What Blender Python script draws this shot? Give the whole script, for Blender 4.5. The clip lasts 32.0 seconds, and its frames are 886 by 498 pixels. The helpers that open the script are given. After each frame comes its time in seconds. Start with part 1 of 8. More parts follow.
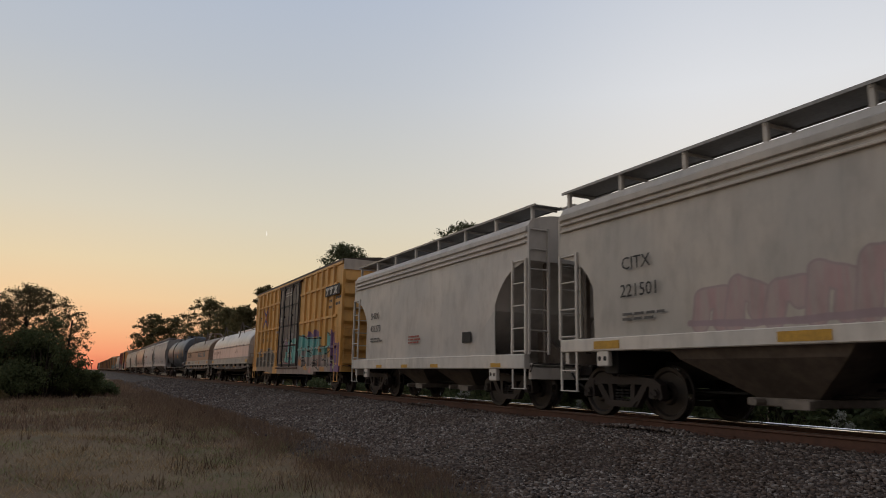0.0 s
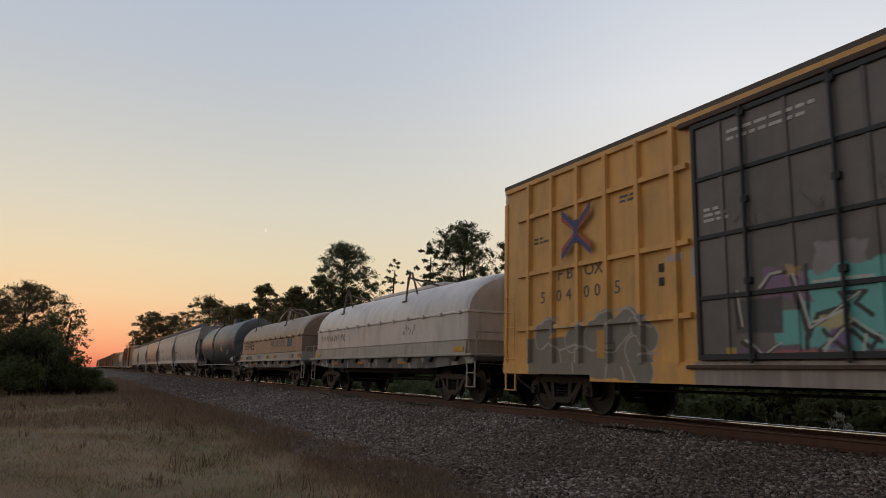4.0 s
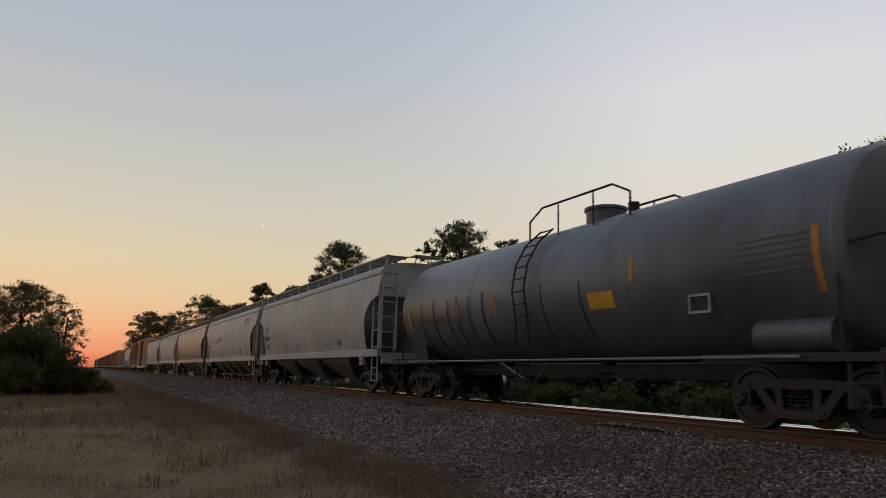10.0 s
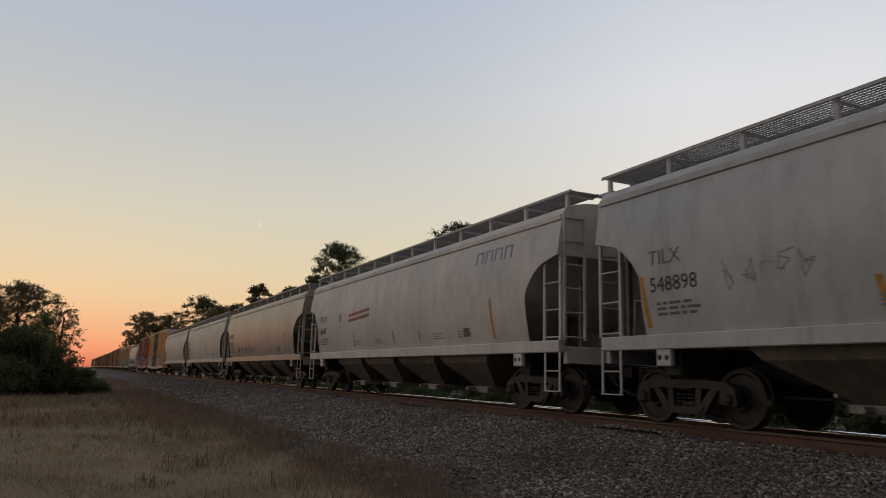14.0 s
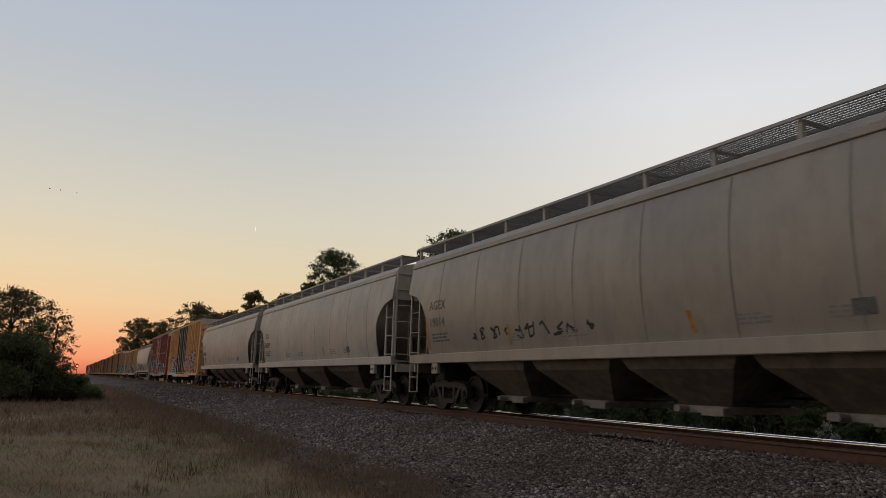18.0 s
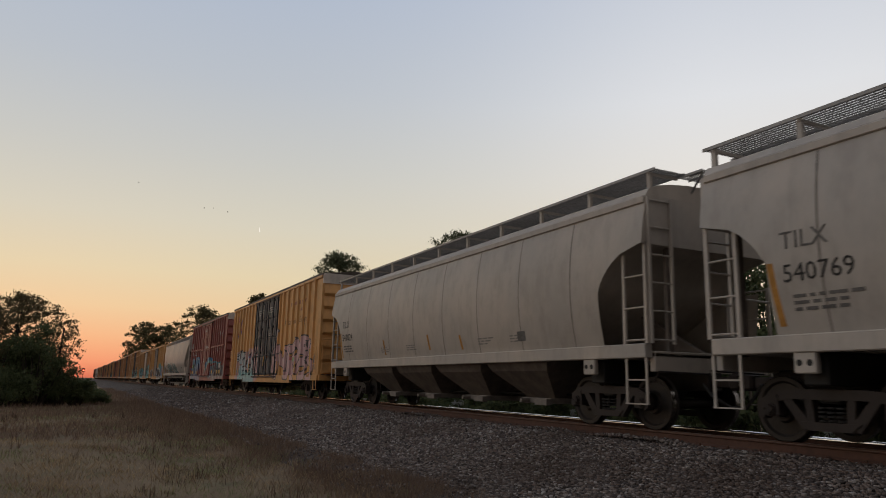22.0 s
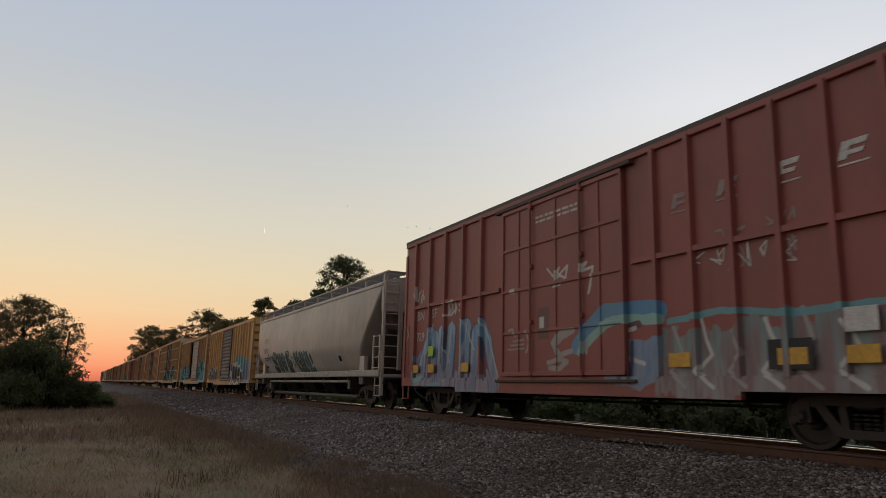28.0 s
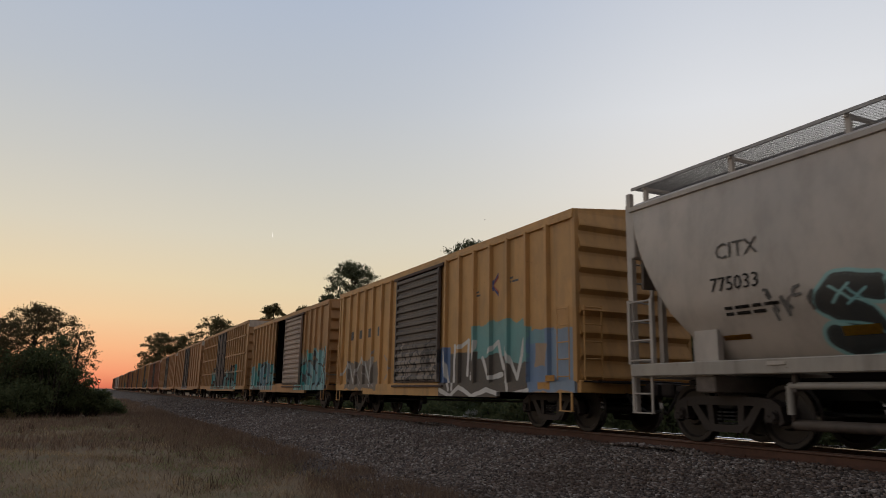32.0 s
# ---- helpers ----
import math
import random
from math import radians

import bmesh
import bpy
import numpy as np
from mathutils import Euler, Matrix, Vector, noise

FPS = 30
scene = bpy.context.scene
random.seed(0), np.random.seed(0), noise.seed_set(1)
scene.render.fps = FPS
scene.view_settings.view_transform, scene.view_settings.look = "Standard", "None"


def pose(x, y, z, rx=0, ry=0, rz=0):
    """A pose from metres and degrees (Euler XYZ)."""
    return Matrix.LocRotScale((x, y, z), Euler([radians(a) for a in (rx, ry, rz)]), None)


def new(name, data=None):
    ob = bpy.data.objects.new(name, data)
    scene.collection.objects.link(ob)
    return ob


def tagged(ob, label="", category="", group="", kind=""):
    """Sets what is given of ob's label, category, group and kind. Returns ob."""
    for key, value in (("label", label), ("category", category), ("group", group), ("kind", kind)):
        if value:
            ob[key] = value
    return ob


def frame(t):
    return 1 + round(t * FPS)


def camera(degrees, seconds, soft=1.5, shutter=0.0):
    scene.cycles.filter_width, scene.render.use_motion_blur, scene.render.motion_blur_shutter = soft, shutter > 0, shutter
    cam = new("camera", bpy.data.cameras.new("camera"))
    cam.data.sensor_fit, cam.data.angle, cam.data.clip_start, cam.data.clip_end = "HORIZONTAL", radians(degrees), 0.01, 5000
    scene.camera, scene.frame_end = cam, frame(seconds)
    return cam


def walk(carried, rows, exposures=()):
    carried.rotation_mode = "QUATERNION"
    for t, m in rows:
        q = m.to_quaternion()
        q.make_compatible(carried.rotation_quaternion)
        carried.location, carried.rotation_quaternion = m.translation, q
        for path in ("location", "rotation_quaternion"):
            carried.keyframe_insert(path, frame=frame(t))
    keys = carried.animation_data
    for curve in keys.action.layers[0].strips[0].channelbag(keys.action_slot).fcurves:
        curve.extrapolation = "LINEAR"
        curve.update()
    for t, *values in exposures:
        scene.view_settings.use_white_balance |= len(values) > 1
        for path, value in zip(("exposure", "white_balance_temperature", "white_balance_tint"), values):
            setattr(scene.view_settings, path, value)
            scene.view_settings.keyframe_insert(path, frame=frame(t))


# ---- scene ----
# ---------------------------------------------------------------- camera
EYE = 0.684            # camera height over the rail heads
XC = 9.84              # centre line of the track; it runs along y
GROUND = -0.95
PATH = [
    (0.0, 100.151, -1.109, -26.508),
    (0.5, 100.169, -1.139, -26.512),
    (1.0, 100.162, -1.152, -26.503),
    (1.5, 100.142, -1.187, -26.504),
    (2.0, 100.147, -1.232, -26.512),
    (2.5, 100.192, -1.281, -26.549),
    (3.0, 100.199, -1.336, -26.579),
    (3.5, 100.147, -1.383, -26.614),
    (4.0, 100.100, -1.416, -26.617),
    (4.5, 100.086, -1.420, -26.596),
    (6.5, 99.925, -1.356, -26.653),
    (7.0, 99.922, -1.371, -26.666),
    (7.5, 99.920, -1.348, -26.697),
    (8.0, 99.972, -1.392, -26.748),
    (8.5, 99.989, -1.342, -26.760),
    (9.0, 99.991, -1.282, -26.761),
    (9.5, 100.012, -1.242, -26.791),
    (10.0, 100.044, -1.302, -26.817),
    (10.5, 100.056, -1.328, -26.818),
    (11.0, 100.056, -1.306, -26.822),
    (11.5, 100.113, -1.299, -26.877),
    (12.0, 100.130, -1.293, -26.924),
    (12.5, 100.086, -1.293, -26.926),
    (13.0, 100.067, -1.313, -26.948),
    (13.5, 100.100, -1.410, -27.023),
    (14.0, 100.161, -1.520, -27.068),
    (14.5, 100.173, -1.573, -27.126),
    (16.5, 100.515, -1.516, -27.601),
    (17.0, 100.608, -1.559, -27.666),
    (17.5, 100.737, -1.688, -27.628),
    (18.0, 100.762, -1.653, -27.450),
    (18.5, 100.731, -1.604, -27.268),
    (19.0, 100.729, -1.616, -27.214),
    (19.5, 100.713, -1.579, -27.214),
    (20.0, 100.757, -1.534, -27.194),
    (20.5, 100.803, -1.495, -27.137),
    (21.0, 100.784, -1.413, -27.155),
    (21.5, 100.794, -1.317, -27.120),
    (22.0, 100.872, -1.245, -27.014),
    (22.5, 100.961, -1.289, -27.012),
    (23.0, 100.966, -1.310, -27.042),
    (23.5, 100.962, -1.341, -27.091),
    (24.0, 100.920, -1.366, -27.069),
    (24.5, 100.894, -1.354, -27.032),
    (25.0, 100.921, -1.340, -26.957),
    (25.5, 100.978, -1.315, -26.886),
    (26.0, 101.008, -1.302, -26.800),
    (26.5, 101.046, -1.292, -26.766),
    (28.5, 101.263, -1.458, -26.616),
    (29.0, 101.293, -1.418, -26.508),
    (29.5, 101.331, -1.436, -26.454),
    (30.0, 101.374, -1.402, -26.346),
    (30.5, 101.411, -1.362, -26.243),
    (31.0, 101.413, -1.248, -26.178),
    (31.5, 101.458, -1.094, -26.052),
    (32.0, 101.586, -1.045, -25.936),
]
cam = camera(64.0, 32.0, soft=0.8, shutter=0.2)
walk(cam, [(t, pose(0, 0, EYE, rx, ry, rz)) for t, rx, ry, rz in PATH],
     [(0, 0.0), (2, 0.02), (4, 0.06), (5.5, -0.03), (7, -0.1), (9, -0.1), (11, -0.06), (13, -0.02), (17, 0.0), (23, 0.0), (25, 0.07), (29, 0.06), (32, 0.0)])


def travelled(t):
    """Metres that the train has gone after t seconds; it gathers speed a little."""
    return 6.62 * t + 0.01175 * t * t


# ---------------------------------------------------------------- world: clear sky before sunrise
def lin(r, g, b, a=1.0):
    f = lambda c: c / 12.92 if c <= 0.04045 else ((c + 0.055) / 1.055) ** 2.4
    return (f(r / 255), f(g / 255), f(b / 255), a)


class Nodes:
    """Short forms for building a node tree."""

    def __init__(self, tree):
        self.tree = tree
        tree.nodes.clear()

    def add(self, kind, inputs=None, operation="", feature="", noise_dimensions=""):
        node = self.tree.nodes.new(kind)
        if operation:
            node.operation = operation
        if feature:
            node.feature = feature
        if noise_dimensions:
            node.noise_dimensions = noise_dimensions
        for name, v in (inputs or {}).items():
            self.put(node.inputs[name], v)
        return node

    def put(self, socket, v):
        if isinstance(v, bpy.types.NodeSocket):
            self.tree.links.new(v, socket)
        else:
            socket.default_value = v

    def math(self, op, a, b=0.0, c=0.0, clamp=False):
        node = self.tree.nodes.new("ShaderNodeMath")
        node.operation, node.use_clamp = op, clamp
        for i, v in enumerate((a, b, c)):
            self.put(node.inputs[i], v)
        return node.outputs[0]

    def mix(self, fac, a, b, blend="MIX"):
        node = self.tree.nodes.new("ShaderNodeMix")
        node.data_type, node.blend_type = "RGBA", blend
        self.put(node.inputs[0], fac)
        self.put(node.inputs[6], a)
        self.put(node.inputs[7], b)
        return node.outputs[2]

    def ramp(self, fac, stops, mode="LINEAR"):
        node = self.tree.nodes.new("ShaderNodeValToRGB")
        node.color_ramp.interpolation = mode
        els = node.color_ramp.elements
        while len(els) < len(stops):
            els.new(0.5)
        for el, (p, c) in zip(els, stops):
            el.position, el.color = p, c
        self.put(node.inputs[0], fac)
        return node.outputs[0]

    def remap(self, v, a, b, c=0.0, d=1.0):
        node = self.tree.nodes.new("ShaderNodeMapRange")
        node.interpolation_type = "SMOOTHSTEP"
        for i, x in enumerate((v, a, b, c, d)):
            self.put(node.inputs[i], x)
        return node.outputs[0]


def make_world():
    world = bpy.data.worlds.new("sky")
    world.use_nodes = True
    n = Nodes(world.node_tree)
    xyz = n.add("ShaderNodeSeparateXYZ", inputs={0: n.add("ShaderNodeTexCoord").outputs["Generated"]})
    x, y, z = xyz.outputs
    flat = n.math("SQRT", n.math("ADD", n.math("MULTIPLY", x, x), n.math("MULTIPLY", y, y)))
    # 1 towards the glow at the far end of the line, -1 away from it
    toward = n.math("DIVIDE", n.math("ADD", n.math("MULTIPLY", y, 0.998), n.math("MULTIPLY", x, -0.06)), n.math("MAXIMUM", flat, 0.001))
    up = n.math("MAXIMUM", z, 0.0)
    e = lambda deg: math.sin(radians(deg))
    glow = n.ramp(up, [(0.0, lin(200, 108, 88)), (e(1.1), lin(222, 147, 115)), (e(3.0), lin(229, 178, 138)), (e(5.2), lin(229, 199, 158)),
                       (e(8.0), lin(223, 207, 173)), (e(12), lin(212, 206, 188)), (e(17), lin(199, 199, 194)), (e(23), lin(186, 192, 200)), (e(31), lin(175, 186, 204)), (e(70), lin(156, 166, 186))])
    side = n.ramp(up, [(0.0, lin(226, 190, 150)), (e(9), lin(233, 214, 188)), (e(16), lin(230, 225, 218)), (e(22), lin(224, 225, 228)),
                       (e(28), lin(209, 213, 221)), (e(34), lin(195, 201, 214)), (e(70), lin(160, 168, 182))])
    back = n.ramp(up, [(0.0, lin(82, 77, 77)), (e(8), lin(112, 105, 103)), (e(20), lin(140, 135, 133)), (e(45), lin(164, 160, 160)), (e(70), lin(164, 168, 178))])
    sky = n.mix(n.remap(toward, 0.60, 0.995), side, glow)
    sky = n.mix(n.remap(toward, -0.45, 0.5), back, sky)
    low = n.add("ShaderNodeTexSky")
    low.sky_type, low.sun_disc, low.sun_elevation, low.sun_rotation = "NISHITA", False, 0.0, radians(-3)
    sky = n.mix(0.02, sky, low.outputs[0])
    sky = n.mix(n.remap(z, -0.03, -0.001), lin(60, 52, 46), sky)
    bg = n.add("ShaderNodeBackground", inputs={"Color": sky, "Strength": 1.0})
    n.add("ShaderNodeOutputWorld", inputs={"Surface": bg.outputs[0]})
    scene.world = world


make_world()
scene.view_settings.exposure = 0.0

# ---------------------------------------------------------------- materials
def material(name):
    m = bpy.data.materials.new(name)
    m.use_nodes = True
    return m, Nodes(m.node_tree)


def finish(n, color, rough, metal=0.0, height=None, bump=0.3, dist=0.01, spec=0.5):
    node = n.add("ShaderNodeBsdfPrincipled", inputs={"Base Color": color, "Roughness": rough, "Metallic": metal, "Specular IOR Level": spec})
    if height is not None:
        b = n.add("ShaderNodeBump", inputs={"Height": height, "Strength": bump, "Distance": dist})
        n.tree.links.new(b.outputs[0], node.inputs["Normal"])
    n.add("ShaderNodeOutputMaterial", inputs={"Surface": node.outputs[0]})


def noise_of(n, vec, scale, detail=4.0, rough=0.55, w=None):
    node = n.add("ShaderNodeTexNoise", noise_dimensions="4D" if w is not None else "3D", inputs={"Vector": vec, "Scale": scale, "Detail": detail, "Roughness": rough})
    if w is not None:
        n.put(node.inputs["W"], w)
    return node.outputs[0]


def scaled(n, vec, sx, sy, sz, off=(0, 0, 0)):
    return n.add("ShaderNodeMapping", inputs={"Vector": vec, "Location": off, "Scale": (sx, sy, sz)}).outputs[0]


RUST = (0.09, 0.035, 0.017, 1)
GRIME = (0.035, 0.030, 0.026, 1)


def spray(n, obj, color, u0, u1, z0, z1, palette, line, scale=1.0, seed=0.0, fill=0.45, tiers=None, edge_w=0.065):
    """Wild spray-painted lettering, in patches with dark outlines, inside u0..u1 and z0..z1 of a car's side."""
    y, z = n.add("ShaderNodeSeparateXYZ", inputs={0: obj}).outputs[1:3]
    wob = noise_of(n, scaled(n, obj, 0.0, 1.3, 1.3, (seed, seed, 0)), 1.0, 3.0)
    wob = n.math("MULTIPLY", n.math("SUBTRACT", wob, 0.5), 0.9)
    inside = n.math("MULTIPLY", n.remap(n.math("ADD", y, wob), u0, u0 + 0.05), n.remap(n.math("ADD", y, wob), u1, u1 - 0.05))
    inside = n.math("MULTIPLY", inside, n.remap(n.math("ADD", z, wob), z1, z1 - 0.04))
    inside = n.math("MULTIPLY", inside, n.remap(z, z0 - 0.02, z0 + 0.02))
    warp = n.add("ShaderNodeTexNoise", inputs={"Vector": scaled(n, obj, 0, 1, 1, (seed, 0, seed)), "Scale": 1.1, "Detail": 2.0}).outputs[1]
    vec = n.add("ShaderNodeVectorMath", operation="ADD", inputs={0: scaled(n, obj, 0.0, 1.35 * scale, 0.75 * scale, (seed * 3.1, seed, 0)), 1: warp}).outputs[0]
    cell = n.add("ShaderNodeTexVoronoi", feature="F1", inputs={"Vector": vec, "Scale": 1.6}).outputs["Color"]
    edge = n.add("ShaderNodeTexVoronoi", feature="DISTANCE_TO_EDGE", inputs={"Vector": vec, "Scale": 1.6}).outputs["Distance"]
    pick = n.add("ShaderNodeSeparateColor", inputs={0: cell}).outputs[0]
    stops = [(i / len(palette), c) for i, c in enumerate(palette)]
    paint = n.ramp(pick, stops, "CONSTANT")
    if tiers is not None:
        # colours that change with height, under the odd patch
        level = n.math("DIVIDE", n.math("SUBTRACT", n.math("ADD", z, n.math("MULTIPLY", wob, 0.6)), z0), z1 - z0)
        paint = n.mix(n.remap(pick, 0.62, 0.64), n.ramp(level, tiers), paint)
    paint = n.mix(n.remap(edge, edge_w + 0.01, edge_w - 0.01), paint, line)
    hole = n.remap(n.add("ShaderNodeSeparateColor", inputs={0: cell}).outputs[1], fill, fill - 0.02)
    hole = n.math("MULTIPLY", hole, n.remap(z, z0 + 0.55 * (z1 - z0), z1))
    cover = n.math("MULTIPLY", inside, n.math("SUBTRACT", 1.0, hole, clamp=True))
    grain = noise_of(n, obj, 30.0, 2.0)
    cover = n.math("MULTIPLY", cover, n.remap(grain, 0.22, 0.36, 0.75, 0.96))
    return n.mix(cover, color, paint)


class Painter:
    """Spray paint laid on a car's side in its own metres: patches, lines and fat lettering, one over the other."""

    def __init__(self, n, obj, color, span):
        self.n, self.color, self.span = n, color, span
        self.flat = scaled(n, obj, 0, 1, 1)
        self.z = n.add("ShaderNodeSeparateXYZ", inputs={0: obj}).outputs[2]
        cloud = n.add("ShaderNodeTexNoise", inputs={"Vector": self.flat, "Scale": 2.2, "Detail": 3.0}).outputs[1]
        self.wob = self.vec("SUBTRACT", cloud, (0.5, 0.5, 0.5))
        self.p = self.warped(0.10)
        self.cover = n.remap(noise_of(n, obj, 26.0, 3.0), 0.25, 0.45, 0.80, 0.97)

    def vec(self, op, a, b, c=None):
        inputs = {0: a, 1: b}
        if c is not None:
            inputs[2] = c
        return self.n.add("ShaderNodeVectorMath", operation=op, inputs=inputs).outputs[0]

    def warped(self, amount):
        return self.vec("MULTIPLY_ADD", self.wob, (0, amount, amount), self.flat)

    def lay(self, d, reach, color, soft=0.012):
        n = self.n
        self.color = n.mix(n.math("MULTIPLY", n.remap(d, reach + soft, reach - soft), self.cover), self.color, color)

    def tier(self, z0, z1, low, high):
        return self.n.mix(self.n.remap(self.z, z0, z1), low, high)

    def misses(self, lo, hi):
        return hi < self.span[0] - 0.15 or lo > self.span[1] + 0.15

    def streaked(self, a, b):
        """Two colours in streaks that run down."""
        run = noise_of(self.n, self.vec("MULTIPLY", self.flat, (0, 5.0, 0.6)), 1.0, 4.0, 0.6)
        return self.n.mix(self.n.remap(run, 0.38, 0.62), a, b)

    def box(self, u0, u1, z0, z1, color, wobble=0.03):
        if self.misses(u0, u1):
            return
        p = self.p if wobble == 0.03 else self.warped(wobble * 2.2)
        q = self.n.add("ShaderNodeVectorMath", operation="ABSOLUTE", inputs={0: self.vec("SUBTRACT", p, (0, (u0 + u1) / 2, (z0 + z1) / 2))}).outputs[0]
        q = self.vec("SUBTRACT", q, (0, (u1 - u0) / 2, (z1 - z0) / 2))
        a, b = (self.n.add("ShaderNodeVectorMath", operation="DOT_PRODUCT", inputs={0: q, 1: axis}).outputs["Value"] for axis in ((0, 1, 0), (0, 0, 1)))
        self.lay(self.n.math("MAXIMUM", a, b), 0.0, color, 0.02)

    def reach(self, pts):
        n, best = self.n, None
        for a, b in zip(pts, pts[1:]):
            a, b = Vector((0, *a)), Vector((0, *b))
            ab = b - a
            q = self.vec("SUBTRACT", self.p, tuple(a))
            k = n.add("ShaderNodeVectorMath", operation="DOT_PRODUCT", inputs={0: q, 1: tuple(ab / ab.length_squared)}).outputs["Value"]
            k = n.math("ADD", k, 0.0, clamp=True)
            foot = n.add("ShaderNodeVectorMath", operation="SCALE", inputs={0: tuple(ab), "Scale": k}).outputs[0]
            d = n.add("ShaderNodeVectorMath", operation="DISTANCE", inputs={0: q, 1: foot}).outputs["Value"]
            best = d if best is None else n.math("MINIMUM", best, d)
        return best

    def line(self, w, color, *pts):
        if self.misses(min(p[0] for p in pts) - w, max(p[0] for p in pts) + w):
            return
        self.lay(self.reach(pts), w, color)

    def letter(self, w, fill, outline, edge, *pts):
        if self.misses(min(p[0] for p in pts) - w, max(p[0] for p in pts) + w):
            return
        d = self.reach(pts)
        self.lay(d, w + edge, outline)
        self.lay(d, w, fill)


def paint_mat(name, rgb, rough=0.5, streak=0.35, rust=0.2, sprays=(), murals=(), span=(-1, 40), spec=0.5, fade=(1.25, 1.2, 1.15), metal=0.0):
    """Weathered car paint: fading, streaks of dirt that run down, rust spots, road film near the bottom."""
    m, n = material(name)
    obj = n.add("ShaderNodeTexCoord").outputs["Object"]
    rnd = n.math("MULTIPLY", n.add("ShaderNodeObjectInfo").outputs["Random"], 9.0)
    base = (*rgb, 1)
    pale = (min(rgb[0] * fade[0], 0.85), min(rgb[1] * fade[1], 0.85), min(rgb[2] * fade[2], 0.85), 1)
    big = noise_of(n, obj, 0.55, 5.0, 0.6, rnd)
    color = n.mix(n.remap(big, 0.35, 0.68), base, pale)
    run = noise_of(n, scaled(n, obj, 2.2, 2.2, 0.16), 1.0, 5.0, 0.65, rnd)
    color = n.mix(n.math("MULTIPLY", n.remap(run, 0.5, 0.78), streak), color, GRIME)
    for s in sprays:
        color = spray(n, obj, color, *s[0], **s[1])
    if murals:
        brush = Painter(n, obj, color, span)
        for paint in murals:
            paint(brush)
        color = brush.color
    fine = noise_of(n, obj, 11.0, 6.0, 0.7, rnd)
    spots = n.math("MULTIPLY", n.remap(fine, 0.6, 0.72), n.remap(big, 0.45, 0.65))
    color = n.mix(n.math("MULTIPLY", spots, rust), color, RUST)
    film = noise_of(n, scaled(n, obj, 1, 1, 0.5), 3.0, 4.0, 0.6)
    color = n.mix(n.math("MULTIPLY", n.remap(film, 0.4, 0.75), 0.22), color, (0.11, 0.085, 0.065, 1))
    finish(n, color, n.math("ADD", n.math("MULTIPLY", fine, 0.25), rough - 0.1), metal, n.math("ADD", fine, n.math("MULTIPLY", big, 3.0)), 0.12, 0.006, spec)
    return m


def sheets(name, rgb, cuts, murals, *more, fade=(1.25, 1.2, 1.15)):
    """The same paint for each sheet of a side, with the part of the painting that falls on it."""
    return [(a, b, paint_mat(name, rgb, *more, murals=murals, span=(a, b), fade=fade)) for a, b in zip(cuts, cuts[1:])]


def plain_mat(name, rgb, rough=0.6, metal=0.0, scale=14.0, vary=0.35, bump=0.2, spec=0.5):
    m, n = material(name)
    obj = n.add("ShaderNodeTexCoord").outputs["Object"]
    rnd = n.math("MULTIPLY", n.add("ShaderNodeObjectInfo").outputs["Random"], 9.0)
    a = noise_of(n, obj, scale, 5.0, 0.6, rnd)
    b = noise_of(n, obj, scale * 0.12, 3.0, 0.6, rnd)
    dark = (rgb[0] * (1 - vary), rgb[1] * (1 - vary), rgb[2] * (1 - vary), 1)
    color = n.mix(n.remap(n.math("ADD", n.math("MULTIPLY", a, 0.6), n.math("MULTIPLY", b, 0.4)), 0.35, 0.65), dark, (*rgb, 1))
    finish(n, color, n.math("ADD", n.math("MULTIPLY", a, 0.2), rough - 0.1), metal, a, bump, 0.004, spec)
    return m


def glow_mat(name, color, strength):
    m, n = material(name)
    em = n.add("ShaderNodeEmission", inputs={"Color": color, "Strength": strength})
    n.add("ShaderNodeOutputMaterial", inputs={"Surface": em.outputs[0]})
    return m


def leaf_mat(name, a, b, c):
    m, n = material(name)
    rnd = n.add("ShaderNodeNewGeometry").outputs["Random Per Island"]
    color = n.ramp(rnd, [(0.0, (*a, 1)), (0.5, (*b, 1)), (1.0, (*c, 1))])
    node = n.add("ShaderNodeBsdfPrincipled", inputs={"Base Color": color, "Roughness": 0.65, "Specular IOR Level": 0.25})
    thin = n.add("ShaderNodeBsdfTranslucent", inputs={"Color": color})
    both = n.add("ShaderNodeMixShader", inputs={0: 0.52, 1: node.outputs[0], 2: thin.outputs[0]})
    n.add("ShaderNodeOutputMaterial", inputs={"Surface": both.outputs[0]})
    return m


def ground_mat():
    m, n = material("dry_grass_soil")
    obj = n.add("ShaderNodeTexCoord").outputs["Object"]
    big = noise_of(n, obj, 0.22, 5.0, 0.6)
    mid = noise_of(n, obj, 1.6, 5.0, 0.65)
    fine = noise_of(n, obj, 26.0, 5.0, 0.7)
    color = n.mix(n.remap(big, 0.38, 0.62), (0.190, 0.132, 0.086, 1), (0.250, 0.190, 0.118, 1))
    color = n.mix(n.math("MULTIPLY", n.remap(mid, 0.5, 0.68), 0.6), color, (0.130, 0.135, 0.075, 1))
    color = n.mix(n.math("MULTIPLY", n.remap(fine, 0.4, 0.7), 0.5), color, (0.055, 0.040, 0.028, 1))
    finish(n, color, 0.95, 0.0, n.math("ADD", fine, mid), 0.6, 0.03, 0.15)
    return m


